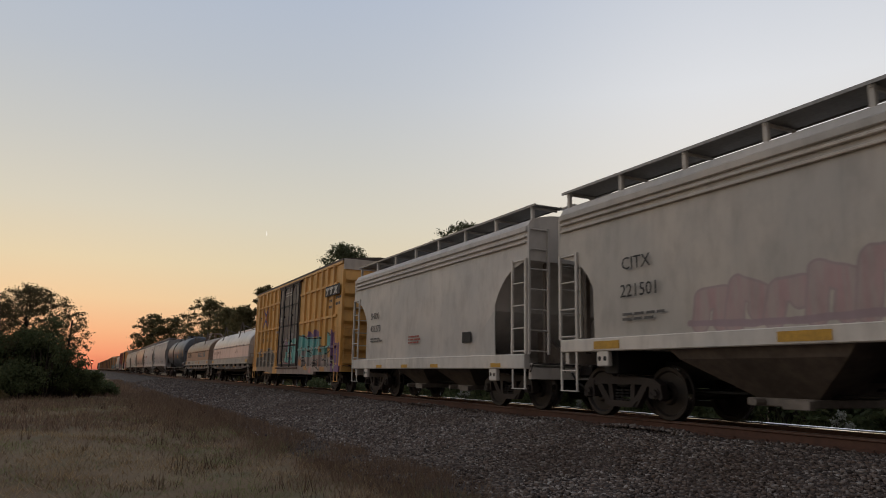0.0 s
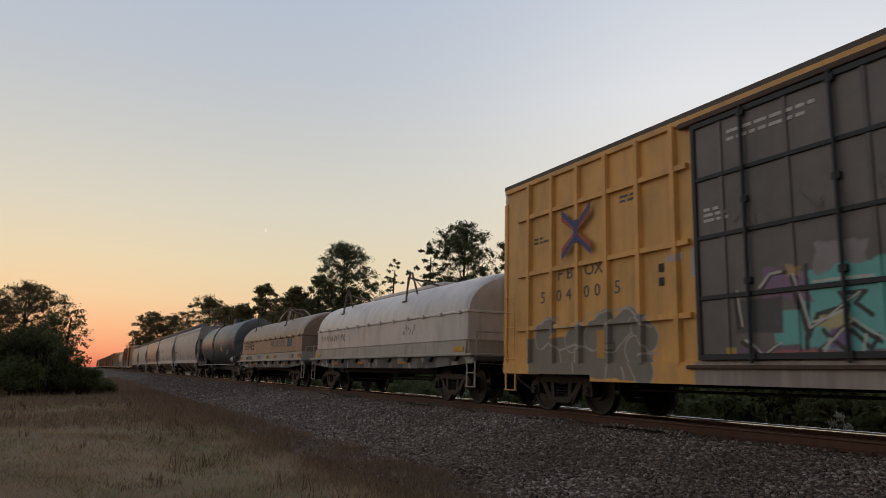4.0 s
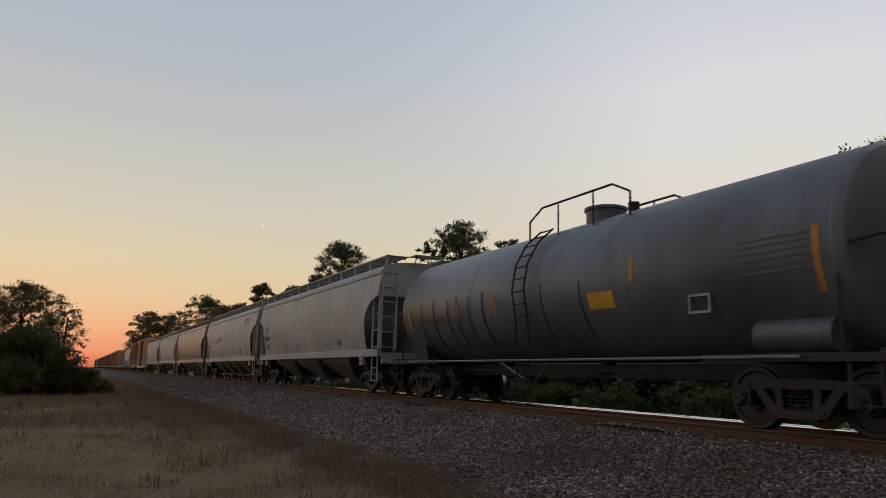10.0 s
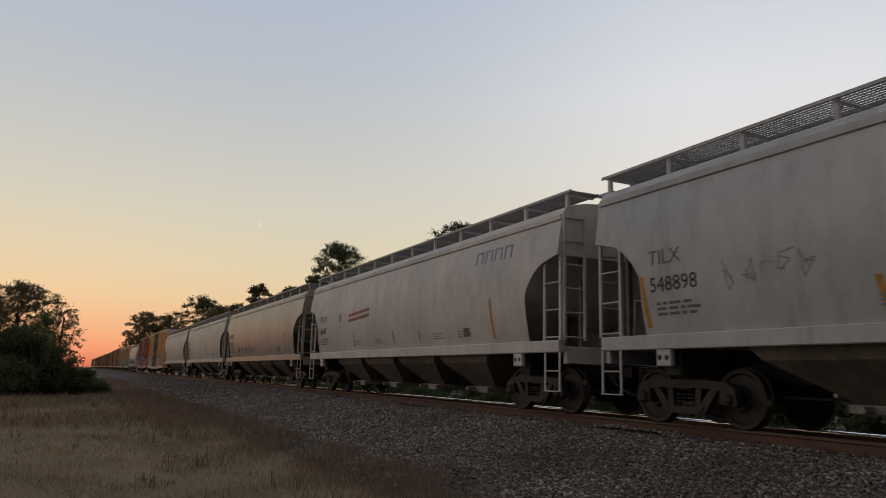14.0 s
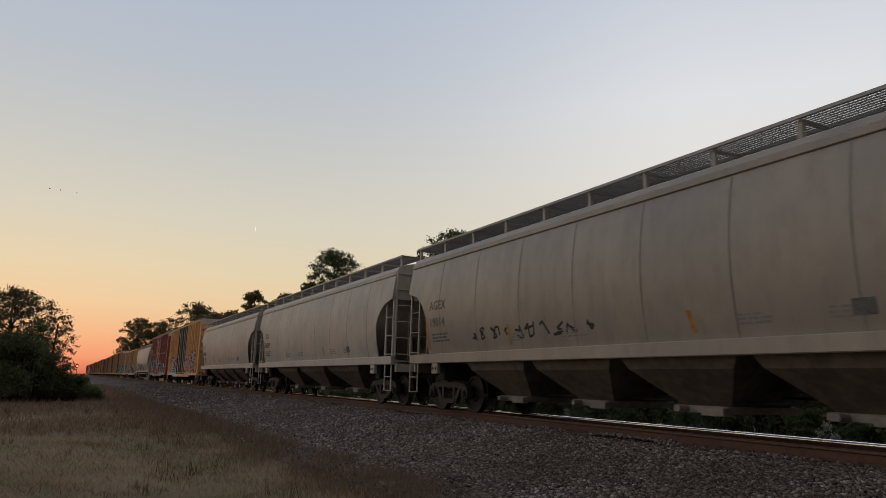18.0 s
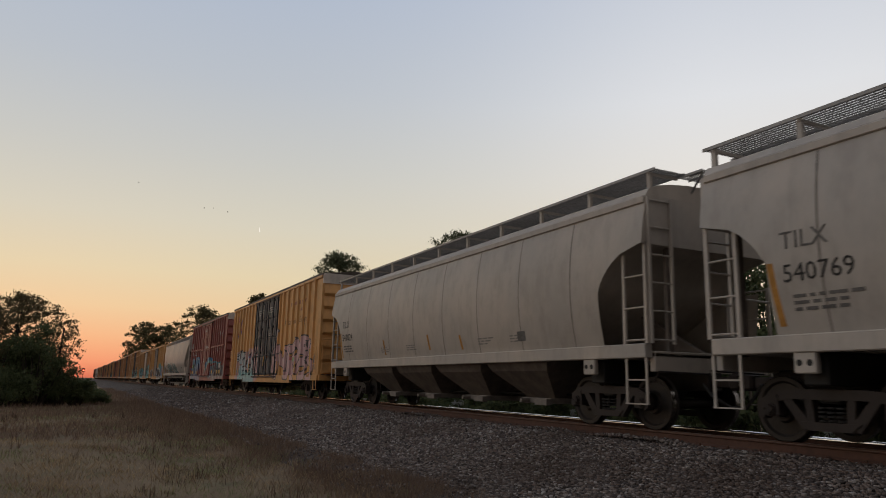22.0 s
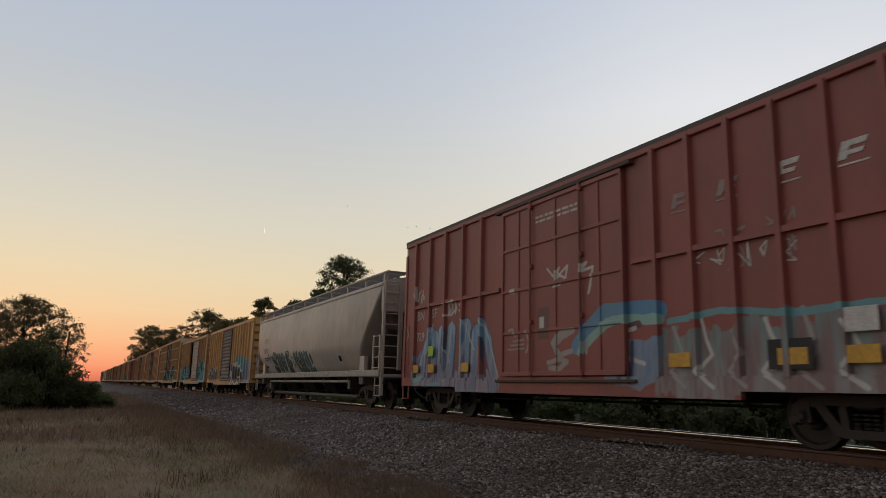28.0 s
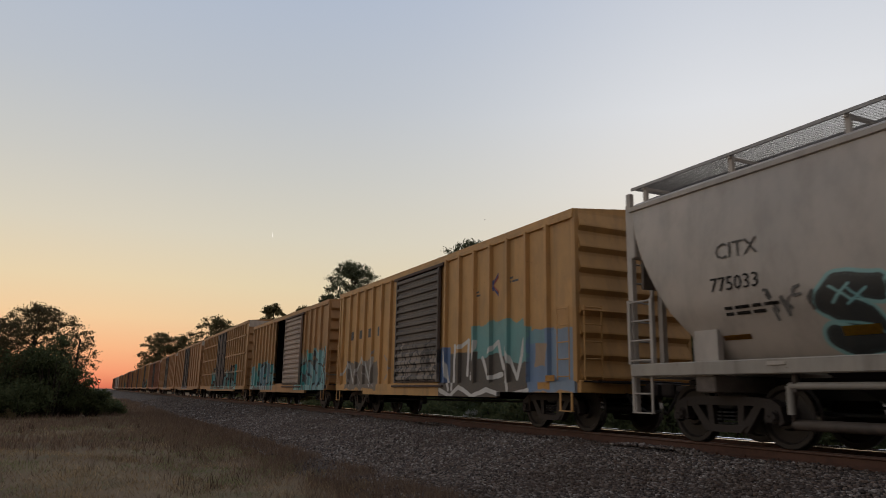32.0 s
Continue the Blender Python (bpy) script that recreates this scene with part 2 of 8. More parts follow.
def stone_mat(name, per_piece):
    m, n = material(name)
    obj = n.add("ShaderNodeTexCoord").outputs["Object"]
    if per_piece:
        pick = n.add("ShaderNodeNewGeometry").outputs["Random Per Island"]
    else:
        pick = n.add("ShaderNodeSeparateColor", inputs={0: n.add("ShaderNodeTexVoronoi", inputs={"Vector": obj, "Scale": 30.0}).outputs["Color"]}).outputs[0]
    color = n.ramp(pick, [(0.0, (0.045, 0.037, 0.035, 1)), (0.3, (0.115, 0.097, 0.090, 1)), (0.55, (0.19, 0.138, 0.112, 1)), (0.8, (0.27, 0.225, 0.20, 1)), (0.93, (0.34, 0.30, 0.27, 1)), (1.0, (0.52, 0.48, 0.45, 1))])
    fine = noise_of(n, obj, 60.0, 4.0, 0.7)
    big = noise_of(n, obj, 0.5, 4.0, 0.6)
    color = n.mix(n.math("MULTIPLY", n.remap(big, 0.42, 0.66), 0.45), color, (0.085, 0.055, 0.040, 1))
    color = n.mix(n.math("MULTIPLY", fine, 0.4), color, (0.04, 0.034, 0.03, 1))
    if not per_piece:
        # bed darkened all over for the shade in the gaps between loose stones
        color = n.mix(0.55, color, (0.045, 0.036, 0.031, 1))
    h = fine if per_piece else n.add("ShaderNodeTexVoronoi", feature="DISTANCE_TO_EDGE", inputs={"Vector": obj, "Scale": 30.0}).outputs["Distance"]
    finish(n, color, 0.9, 0.0, h, 0.3 if per_piece else 1.0, 0.004 if per_piece else 0.04, 0.25)
    return m


M = {}
M["steel"] = plain_mat("cast_steel_dirty", (0.036, 0.027, 0.024), 0.62, 0.3)
M["black"] = plain_mat("black_underframe", (0.013, 0.012, 0.011), 0.7)
M["wheel"] = plain_mat("rolled_wheel_steel", (0.036, 0.029, 0.025), 0.55, 0.4)
M["tread"] = plain_mat("polished_tread", (0.42, 0.40, 0.38), 0.22, 1.0)
M["rail"] = plain_mat("rusty_rail_web", (0.115, 0.055, 0.036), 0.85, 0.0, 9.0)
M["railtop"] = plain_mat("polished_rail_head", (0.95, 0.94, 0.93), 0.24, 1.0, 3.0, 0.08, 0.02)
M["railtop_dark_reflection"] = plain_mat("rail_head_dark_reflection", (0.16, 0.105, 0.08), 0.6, 0.35, 5.0, 0.3, 0.1)
M["tie"] = plain_mat("creosoted_oak_tie", (0.055, 0.042, 0.034), 0.9, 0.0, 7.0)
M["stone"] = stone_mat("ballast_stone", True)
M["bed"] = stone_mat("ballast_bed", False)
M["soil"] = ground_mat()
M["grass"] = leaf_mat("dry_grass_blades", (0.21, 0.148, 0.083), (0.34, 0.245, 0.138), (0.46, 0.34, 0.20))
M["grass_green"] = leaf_mat("green_grass_blades", (0.15, 0.165, 0.073), (0.22, 0.235, 0.105), (0.33, 0.29, 0.15))
M["grass_brown"] = leaf_mat("dead_brown_grass_blades", (0.110, 0.072, 0.045), (0.175, 0.118, 0.070), (0.26, 0.18, 0.105))
M["weed"] = leaf_mat("dark_brown_weed_stalks", (0.060, 0.040, 0.029), (0.105, 0.070, 0.048), (0.165, 0.112, 0.075))
M["weed_red"] = leaf_mat("reddish_brown_weeds", (0.125, 0.082, 0.060), (0.195, 0.130, 0.092), (0.29, 0.205, 0.14))
M["leaf"] = leaf_mat("dark_green_leaves", (0.073, 0.092, 0.043), (0.107, 0.133, 0.060), (0.156, 0.163, 0.075))
M["leaf_pine"] = leaf_mat("pine_needles", (0.076, 0.090, 0.050), (0.112, 0.126, 0.068), (0.162, 0.166, 0.090))
M["leaf_dry"] = leaf_mat("autumn_leaves", (0.104, 0.091, 0.047), (0.156, 0.124, 0.060), (0.195, 0.143, 0.073))
M["leaf_far"] = leaf_mat("olive_brown_woodland_leaves", (0.110, 0.104, 0.050), (0.168, 0.149, 0.071), (0.220, 0.168, 0.084))
M["flower"] = leaf_mat("pale_seed_heads", (0.30, 0.30, 0.24), (0.42, 0.42, 0.36), (0.52, 0.52, 0.46))
M["bark"] = plain_mat("grey_brown_bark", (0.060, 0.047, 0.037), 0.95, 0.0, 6.0)
M["mesh_grey"] = plain_mat("galvanised_walkway", (0.30, 0.29, 0.28), 0.5, 0.6)
# dirt on the bays; also shade put into the colour of car-end parts
M["bay"] = plain_mat("dirty_and_shaded_brown", (0.165, 0.132, 0.108), 0.75, 0.0, 5.0, 0.5)
M["roof"] = plain_mat("dark_brown_galvanised_roof", (0.105, 0.085, 0.070), 0.7, 0.0, 5.0, 0.4)
M["oil"] = plain_mat("dried_oil", (0.036, 0.040, 0.047), 0.5, 0.0, 6.0, 0.5)
M["gate"] = plain_mat("dusty_outlet_gate", (0.27, 0.235, 0.205), 0.7, 0.0, 6.0, 0.4)
M["seam"] = plain_mat("grimy_side_seam", (0.265, 0.235, 0.205), 0.75, 0.0, 4.0, 0.45)
# dirt on the pipes; also shade put into the slope sheet's colour
M["pipe_brown"] = plain_mat("dirty_and_shaded_dark_brown", (0.10, 0.078, 0.064), 0.7, 0.0, 6.0, 0.5)
M["track"] = plain_mat("greasy_door_track", (0.085, 0.045, 0.030), 0.7, 0.0, 6.0, 0.5)
M["door_edge"] = plain_mat("blue_black_door_frame", (0.016, 0.018, 0.024), 0.6, 0.0, 5.0, 0.4)
M["letter"] = plain_mat("black_stencil_paint", (0.030, 0.028, 0.027), 0.7, 0, 30, 0.5)
M["letter_grey"] = plain_mat("worn_grey_stencil", (0.16, 0.15, 0.14), 0.8, 0, 30, 0.5)
M["letter_faint"] = plain_mat("faint_grey_stencil", (0.26, 0.245, 0.225), 0.8, 0, 30, 0.3)
M["white"] = plain_mat("white_stencil_paint", (0.62, 0.60, 0.56), 0.7, 0, 30, 0.4)
M["worn_white"] = plain_mat("worn_white_stencil_paint", (0.36, 0.27, 0.25), 0.7, 0, 24, 0.4)
M["yellow"] = plain_mat("yellow_reflective_tape", (0.62, 0.34, 0.035), 0.5, 0, 20, 0.3)
M["orange"] = plain_mat("orange_chalk_stripe", (0.50, 0.24, 0.05), 0.8, 0, 9, 0.4)
M["red"] = plain_mat("faded_red_paint", (0.42, 0.10, 0.07), 0.7, 0, 20, 0.3)
M["blue"] = plain_mat("faded_blue_paint", (0.06, 0.08, 0.22), 0.7, 0, 20, 0.3)
M["faint_blue"] = plain_mat("washed_out_blue_paint", (0.27, 0.28, 0.35), 0.7, 0, 12, 0.25)
M["lime"] = plain_mat("lime_sticker", (0.42, 0.62, 0.06), 0.6, 0, 20, 0.2)
M["dark_inside"] = plain_mat("dark_wood_and_shade_lining", (0.03, 0.024, 0.02), 0.9)
TEAL, AQUA, PINK, PURPLE, BLACKP, WHITEP = (0.05, 0.30, 0.30, 1), (0.20, 0.42, 0.44, 1), (0.52, 0.27, 0.27, 1), (0.13, 0.06, 0.18, 1), (0.02, 0.02, 0.022, 1), (0.5, 0.5, 0.48, 1)
SKYB = (0.14, 0.24, 0.42, 1)
GREYP = (0.22, 0.21, 0.20, 1)
INK, INK2, CHALK, CHALK2, CHALK3 = (0.02, 0.02, 0.022, 1), (0.03, 0.033, 0.035, 1), (0.50, 0.49, 0.46, 1), (0.40, 0.36, 0.30, 1), (0.32, 0.29, 0.27, 1)
VIOLET, TEAL2, TEAL3, ROSE, SLATE = (0.165, 0.090, 0.22, 1), (0.13, 0.43, 0.41, 1), (0.15, 0.34, 0.33, 1), (0.62, 0.40, 0.395, 1), (0.085, 0.085, 0.085, 1)


def paint_teal(s):
    """Teal and purple lettering over grey along a yellow side."""
    teal = s.streaked(s.tier(1.35, 2.0, (0.28, 0.47, 0.44, 1), TEAL2), (0.08, 0.34, 0.35, 1))
    grey = s.streaked((0.31, 0.275, 0.26, 1), s.tier(0.9, 1.3, (0.22, 0.19, 0.19, 1), (0.40, 0.30, 0.27, 1)))
    s.box(0.02, 9.4, 0.58, 1.42, grey, 0.08)
    s.box(-0.02, 0.99, 0.60, 1.8, VIOLET, 0.25)
    s.box(0.72, 1.03, 1.25, 2.28, VIOLET, 0.1)
    s.line(0.12, VIOLET, (5.6, 2.10), (5.2, 2.16), (4.75, 2.10), (4.15, 2.32), (3.65, 2.14), (3.2, 2.32), (2.65, 2.16))
    s.box(4.92, 6.63, 1.41, 2.32, teal, 0.05)
    s.box(3.33, 5.0, 1.36, 2.17, teal, 0.05)
    s.box(2.45, 3.4, 1.41, 2.14, teal, 0.05)
    s.box(1.64, 2.46, 1.42, 1.72, teal)
    s.box(1.49, 1.7, 1.65, 2.27, teal)
    s.box(0.99, 1.52, 1.65, 2.16, INK2)
    s.box(1.27, 1.52, 1.68, 2.14, teal)
    s.box(0.98, 1.55, 1.3, 1.57, (0.50, 0.27, 0.08, 1))
    s.box(4.18, 4.69, 0.82, 1.06, (0.46, 0.23, 0.07, 1))
    s.box(1.74, 2.33, 0.77, 0.94, (0.46, 0.23, 0.07, 1))
    s.box(1.81, 2.19, 1.27, 1.44, (0.50, 0.27, 0.08, 1))
    s.box(2.51, 2.66, 0.95, 1.53, (0.48, 0.17, 0.07, 1))
    s.box(0.97, 1.16, 1.18, 1.28, PINK)
    s.box(0.3, 0.58, 1.01, 1.1, PINK)
    s.line(0.028, INK, (5.81, 2.33), (4.82, 2.24), (4.26, 2.12), (3.31, 2.11), (2.46, 2.08))
    s.line(0.028, INK, (5.73, 1.56), (5.46, 1.29), (5.28, 1.12))
    s.line(0.028, INK, (5.1, 1.23), (4.69, 1.19), (4.69, 1.01), (4.98, 0.96))
    s.line(0.028, INK, (4.58, 2.17), (4.34, 1.89), (4.51, 1.69))
    s.line(0.028, INK, (5.45, 1.77), (5.01, 1.74), (5.19, 1.39))
    s.line(0.028, INK, (3.52, 2.1), (3.39, 1.92), (3.68, 1.74), (3.34, 1.62))
    s.line(0.028, INK, (4.05, 1.56), (3.76, 1.52), (3.83, 1.4), (4.02, 1.46))
    s.line(0.028, INK, (3.09, 1.23), (2.9, 1.27), (2.72, 1.17), (2.91, 1.04), (3.06, 1.18))
    s.line(0.028, INK, (3.34, 1.43), (3.42, 1.19), (3.77, 1.1))
    s.line(0.028, INK, (3.37, 0.95), (2.91, 1.04), (2.56, 0.84))
    s.line(0.028, INK, (2.4, 1.52), (2.31, 1.21), (1.98, 1.2), (2.1, 0.94))
    s.line(0.028, INK, (1.59, 1.57), (1.56, 1.27), (1.34, 0.94))
    s.line(0.028, INK, (1.67, 2.28), (0.98, 2.07), (1.04, 1.61), (1.7, 1.45))
    s.line(0.028, INK, (2.45, 1.75), (1.68, 1.72))
    s.line(0.028, INK, (0.9, 1.33), (0.83, 1.13), (0.6, 0.85))
    for pts in (((5.35, 1.79), (5.14, 1.15), (4.87, 1.37), (4.75, 1.06)), ((4.36, 1.66), (3.89, 1.56), (4.12, 1.79)), ((3.9, 1.05), (3.23, 1.22), (2.83, 1.24), (2.93, 1.04), (3.34, 1.12), (2.84, 0.91), (2.5, 0.84)),
                ((2.43, 1.56), (2.26, 1.23), (1.99, 1.29), (1.73, 1.22), (1.42, 0.94)), ((3.65, 2.06), (3.38, 1.82), (3.66, 1.62)), ((2.9, 2.0), (3.11, 1.73), (2.81, 1.58)), ((1.02, 1.2), (0.74, 0.96), (0.61, 0.8)), ((4.62, 1.14), (4.25, 0.91))):
        s.line(0.03, INK, *pts)
        s.line(0.014, CHALK, *[(u - 0.05, z + 0.02) for u, z in pts[:3]])
    s.box(5.35, 5.75, 1.02, 1.30, (0.48, 0.20, 0.07, 1), 0.15)
    s.box(4.70, 5.05, 1.40, 1.62, (0.30, 0.26, 0.25, 1), 0.15)
    s.box(3.55, 3.95, 0.70, 0.92, (0.45, 0.24, 0.22, 1), 0.15)
    s.box(2.40, 2.75, 1.55, 1.75, (0.45, 0.22, 0.10, 1), 0.15)
    s.line(0.09, VIOLET, (1.0, 2.3), (0.95, 1.7), (0.55, 1.75), (0.3, 1.35))
    s.line(0.026, CHALK, (3.57, 1.02), (3.49, 0.9))
    s.line(0.026, CHALK, (2.73, 0.99), (2.61, 0.9))
    s.line(0.026, CHALK, (1.26, 2.1), (1.06, 1.98))
    s.line(0.026, CHALK, (1.28, 1.88), (1.15, 1.7))
    s.line(0.026, CHALK, (0.97, 1.25), (0.94, 1.06))
    s.line(0.026, CHALK, (1.71, 1.24), (1.61, 1.11))
    s.line(0.026, CHALK, (4.41, 2.16), (4.33, 1.84))
    s.line(0.026, CHALK, (2.3, 1.3), (2.2, 1.08))
    s.line(0.05, (0.36, 0.40, 0.16, 1), (0.82, 1.17), (0.71, 0.98), (0.59, 0.9))


def paint_blobs(s):
    """Grey blobs with chalky outlines near the rear corner."""
    s.box(10.4, 14.01, 0.69, 1.48, (0.19, 0.175, 0.155, 1), 0.1)
    s.letter(0.22, (0.19, 0.175, 0.155, 1), CHALK2, 0.025, (13.59, 1.49), (13.29, 1.7))
    s.letter(0.22, (0.19, 0.175, 0.155, 1), CHALK2, 0.025, (12.54, 1.4), (12.28, 1.49))
    s.letter(0.22, (0.19, 0.175, 0.155, 1), CHALK2, 0.025, (11.94, 1.43), (11.53, 1.72))
    s.letter(0.22, (0.19, 0.175, 0.155, 1), CHALK2, 0.025, (11.39, 1.41), (10.93, 1.73))
    s.letter(0.22, (0.19, 0.175, 0.155, 1), CHALK2, 0.025, (10.65, 1.57), (10.46, 1.38))
    s.letter(0.22, (0.19, 0.175, 0.155, 1), CHALK2, 0.025, (10.81, 1.2), (10.54, 0.82))
    s.line(0.02, CHALK2, (13.59, 1.26), (13.29, 1.39), (12.96, 1.24), (12.91, 0.97))
    s.line(0.02, CHALK2, (12.96, 1.24), (12.45, 1.31), (11.94, 1.22))
    s.line(0.02, CHALK2, (12.46, 1.23), (12.46, 0.81))
    s.line(0.02, CHALK2, (11.47, 0.96), (11.52, 0.72))
    s.line(0.02, CHALK2, (11.1, 0.91), (11.03, 0.72))
    s.line(0.02, CHALK2, (10.74, 1.1), (10.27, 1.12))
    s.line(0.02, CHALK2, (13.75, 1.72), (13.49, 1.86), (13.0, 1.88), (12.86, 1.68), (12.45, 1.66), (12.02, 1.88))
    s.line(0.02, CHALK2, (11.85, 1.84), (11.37, 1.91), (10.93, 1.93), (10.62, 1.67))
    s.line(0.02, CHALK2, (10.58, 1.62), (10.38, 1.56))
    s.box(11.5, 11.8, 1.07, 1.57, (0.50, 0.25, 0.05, 1))
    s.box(11.3, 11.58, 1.2, 1.35, (0.10, 0.09, 0.08, 1))
    s.box(11.35, 11.5, 1.23, 1.33, (0.28, 0.24, 0.18, 1))
    s.box(9.68, 10.02, 2.58, 2.69, (0.45, 0.36, 0.33, 1))
    s.box(9.35, 9.47, 2.3, 2.79, (0.42, 0.38, 0.32, 1))


def paint_faded(s):
    """Washed-out pink and mauve bubble lettering."""
    fill = s.streaked((0.44, 0.36, 0.345, 1), (0.46, 0.31, 0.31, 1))
    for k in range(6):
        u = 12.4 - 0.66 * k + 0.1 * math.sin(3.1 * k)
        h = 1.92 + 0.05 * k + 0.10 * math.sin(2.2 * k)
        s.letter(0.15, fill, (0.385, 0.30, 0.305, 1), 0.035, (u, 1.56), (u - 0.10, h), (u - 0.50, h - 0.16 * (k % 2)), (u - 0.42, 1.58 + 0.12 * (k % 3)))
    s.line(0.05, (0.36, 0.27, 0.30, 1), (12.6, 1.56), (10.9, 1.50), (9.0, 1.54), (6.0, 1.50))


def paint_door(s):
    """Teal and violet painting across the lower half of a dark door."""
    s.box(6.39, 8.83, 0.94, 1.16, (0.15, 0.09, 0.14, 1), 0.05)
    s.box(6.11, 7.51, 1.12, 2.18, TEAL2, 0.12)
    s.box(7.48, 7.95, 1.19, 1.65, TEAL2)
    s.box(7.41, 8.14, 1.8, 2.22, (0.20, 0.12, 0.22, 1), 0.2)
    s.box(6.66, 7.31, 2.17, 2.41, (0.24, 0.22, 0.23, 1), 0.2)
    s.box(7.8, 8.61, 1.37, 1.85, (0.055, 0.056, 0.06, 1))
    s.box(6.9, 7.4, 1.35, 1.61, (0.42, 0.37, 0.19, 1), 0.2)
    s.box(6.88, 7.15, 1.13, 1.38, VIOLET, 0.1)
    s.box(7.47, 7.73, 2.11, 2.29, (0.40, 0.27, 0.12, 1), 0.2)
    s.box(7.08, 8.03, 0.96, 1.12, (0.34, 0.12, 0.12, 1))
    s.box(8.61, 8.77, 0.87, 1.19, (0.42, 0.30, 0.05, 1))
    s.line(0.03, INK, (7.01, 1.82), (6.89, 1.64), (6.95, 1.47))
    s.line(0.03, INK, (6.92, 1.81), (6.66, 1.81), (6.8, 1.67), (6.59, 1.53))
    s.line(0.03, INK, (7.44, 1.27), (7.32, 1.58), (6.94, 1.64))
    s.line(0.03, INK, (7.42, 2.23), (7.47, 1.14))
    s.line(0.03, INK, (6.87, 1.34), (6.63, 1.12), (6.53, 1.28))
    s.line(0.03, INK, (7.24, 1.35), (6.98, 1.13))
    s.line(0.03, INK, (8.14, 1.97), (7.96, 2.15), (7.74, 2.17))
    for pts in (((7.66, 2.1), (7.47, 1.36), (6.79, 1.78)), ((7.3, 1.1), (6.9, 1.45), (6.5, 1.2)), ((8.5, 1.25), (8.2, 1.05), (7.9, 1.2)), ((8.6, 1.95), (8.55, 1.45))):
        s.line(0.03, INK, *pts)
        s.line(0.014, CHALK, *[(u - 0.05, z + 0.03) for u, z in pts])
    s.line(0.018, CHALK, (8.17, 2.0), (7.99, 2.15), (7.82, 2.18))
    s.line(0.018, CHALK, (7.38, 1.47), (6.94, 1.6))
    s.line(0.018, CHALK, (6.7, 1.29), (6.76, 1.04))
    s.line(0.018, CHALK, (7.15, 1.26), (7.26, 1.05))
    s.line(0.018, CHALK, (7.34, 2.01), (6.56, 1.99))


def paint_pink(s):
    """Fat pink lettering with dark outlines."""
    s.letter(0.17, ROSE, SLATE, 0.055, (7.05, 1.03), (6.96, 1.65), (6.64, 2.02))
    s.letter(0.15, (0.50, 0.47, 0.45, 1), SLATE, 0.02, (7.0, 2.2), (6.75, 2.75), (6.6, 3.05))
    s.letter(0.24, ROSE, SLATE, 0.055, (7.15, 1.25), (7.05, 1.85), (6.75, 2.25))
    s.letter(0.17, ROSE, SLATE, 0.055, (6.64, 0.96), (6.44, 2.08))
    s.letter(0.17, ROSE, SLATE, 0.055, (6.5, 2.16), (6.05, 2.24), (5.81, 1.6), (5.45, 1.51), (5.04, 2.08), (4.5, 2.17))
    s.letter(0.17, ROSE, SLATE, 0.055, (5.1, 1.91), (5.12, 0.98))
    s.letter(0.17, ROSE, SLATE, 0.055, (4.45, 2.07), (4.67, 1.75), (4.61, 0.95), (5.07, 0.98))
    s.letter(0.17, ROSE, SLATE, 0.055, (4.05, 2.1), (3.35, 2.38), (3.69, 1.75), (4.07, 1.55), (3.86, 0.88), (3.69, 0.73))
    s.letter(0.17, ROSE, SLATE, 0.055, (3.18, 2.33), (2.86, 2.06), (3.17, 1.66), (3.56, 1.5))
    s.letter(0.17, ROSE, SLATE, 0.055, (1.75, 2.4), (2.33, 2.44), (2.54, 2.03), (1.99, 1.95), (2.12, 1.54), (2.69, 1.49), (3.19, 1.18))
    s.letter(0.17, ROSE, SLATE, 0.055, (2.68, 0.89), (1.98, 0.97), (1.71, 1.47), (1.7, 2.17))
    s.letter(0.17, ROSE, SLATE, 0.055, (1.43, 2.22), (1.36, 1.92), (1.66, 1.73))
    s.letter(0.17, ROSE, SLATE, 0.055, (1.19, 2.04), (1.48, 1.56), (0.94, 1.43), (1.04, 0.89), (1.49, 0.86))
    s.box(1.09, 1.49, 0.89, 1.03, (0.42, 0.20, 0.06, 1))
    s.box(3.65, 3.93, 1.57, 1.75, (0.24, 0.44, 0.18, 1))
    s.box(3.95, 4.26, 1.62, 1.78, (0.55, 0.20, 0.18, 1))
    s.line(0.022, SLATE, (2.39, 3.31), (2.33, 3.06))
    s.line(0.022, SLATE, (2.79, 3.39), (2.52, 3.1))
    s.line(0.022, SLATE, (1.47, 1.72), (1.28, 1.65), (1.47, 1.61))
    s.line(0.022, SLATE, (1.24, 1.86), (1.12, 1.8))
    s.line(0.022, SLATE, (1.22, 1.6), (1.13, 1.64))
    s.line(0.022, SLATE, (0.74, 1.77), (0.7, 1.23))
    s.line(0.022, SLATE, (1.73, 2.28), (1.77, 1.1))
    s.line(0.05, (0.13, 0.12, 0.10, 1), (0.68, 1.76), (0.67, 1.56), (0.76, 1.18))
    s.line(0.04, (0.13, 0.12, 0.10, 1), (0.44, 1.45), (0.51, 1.22))


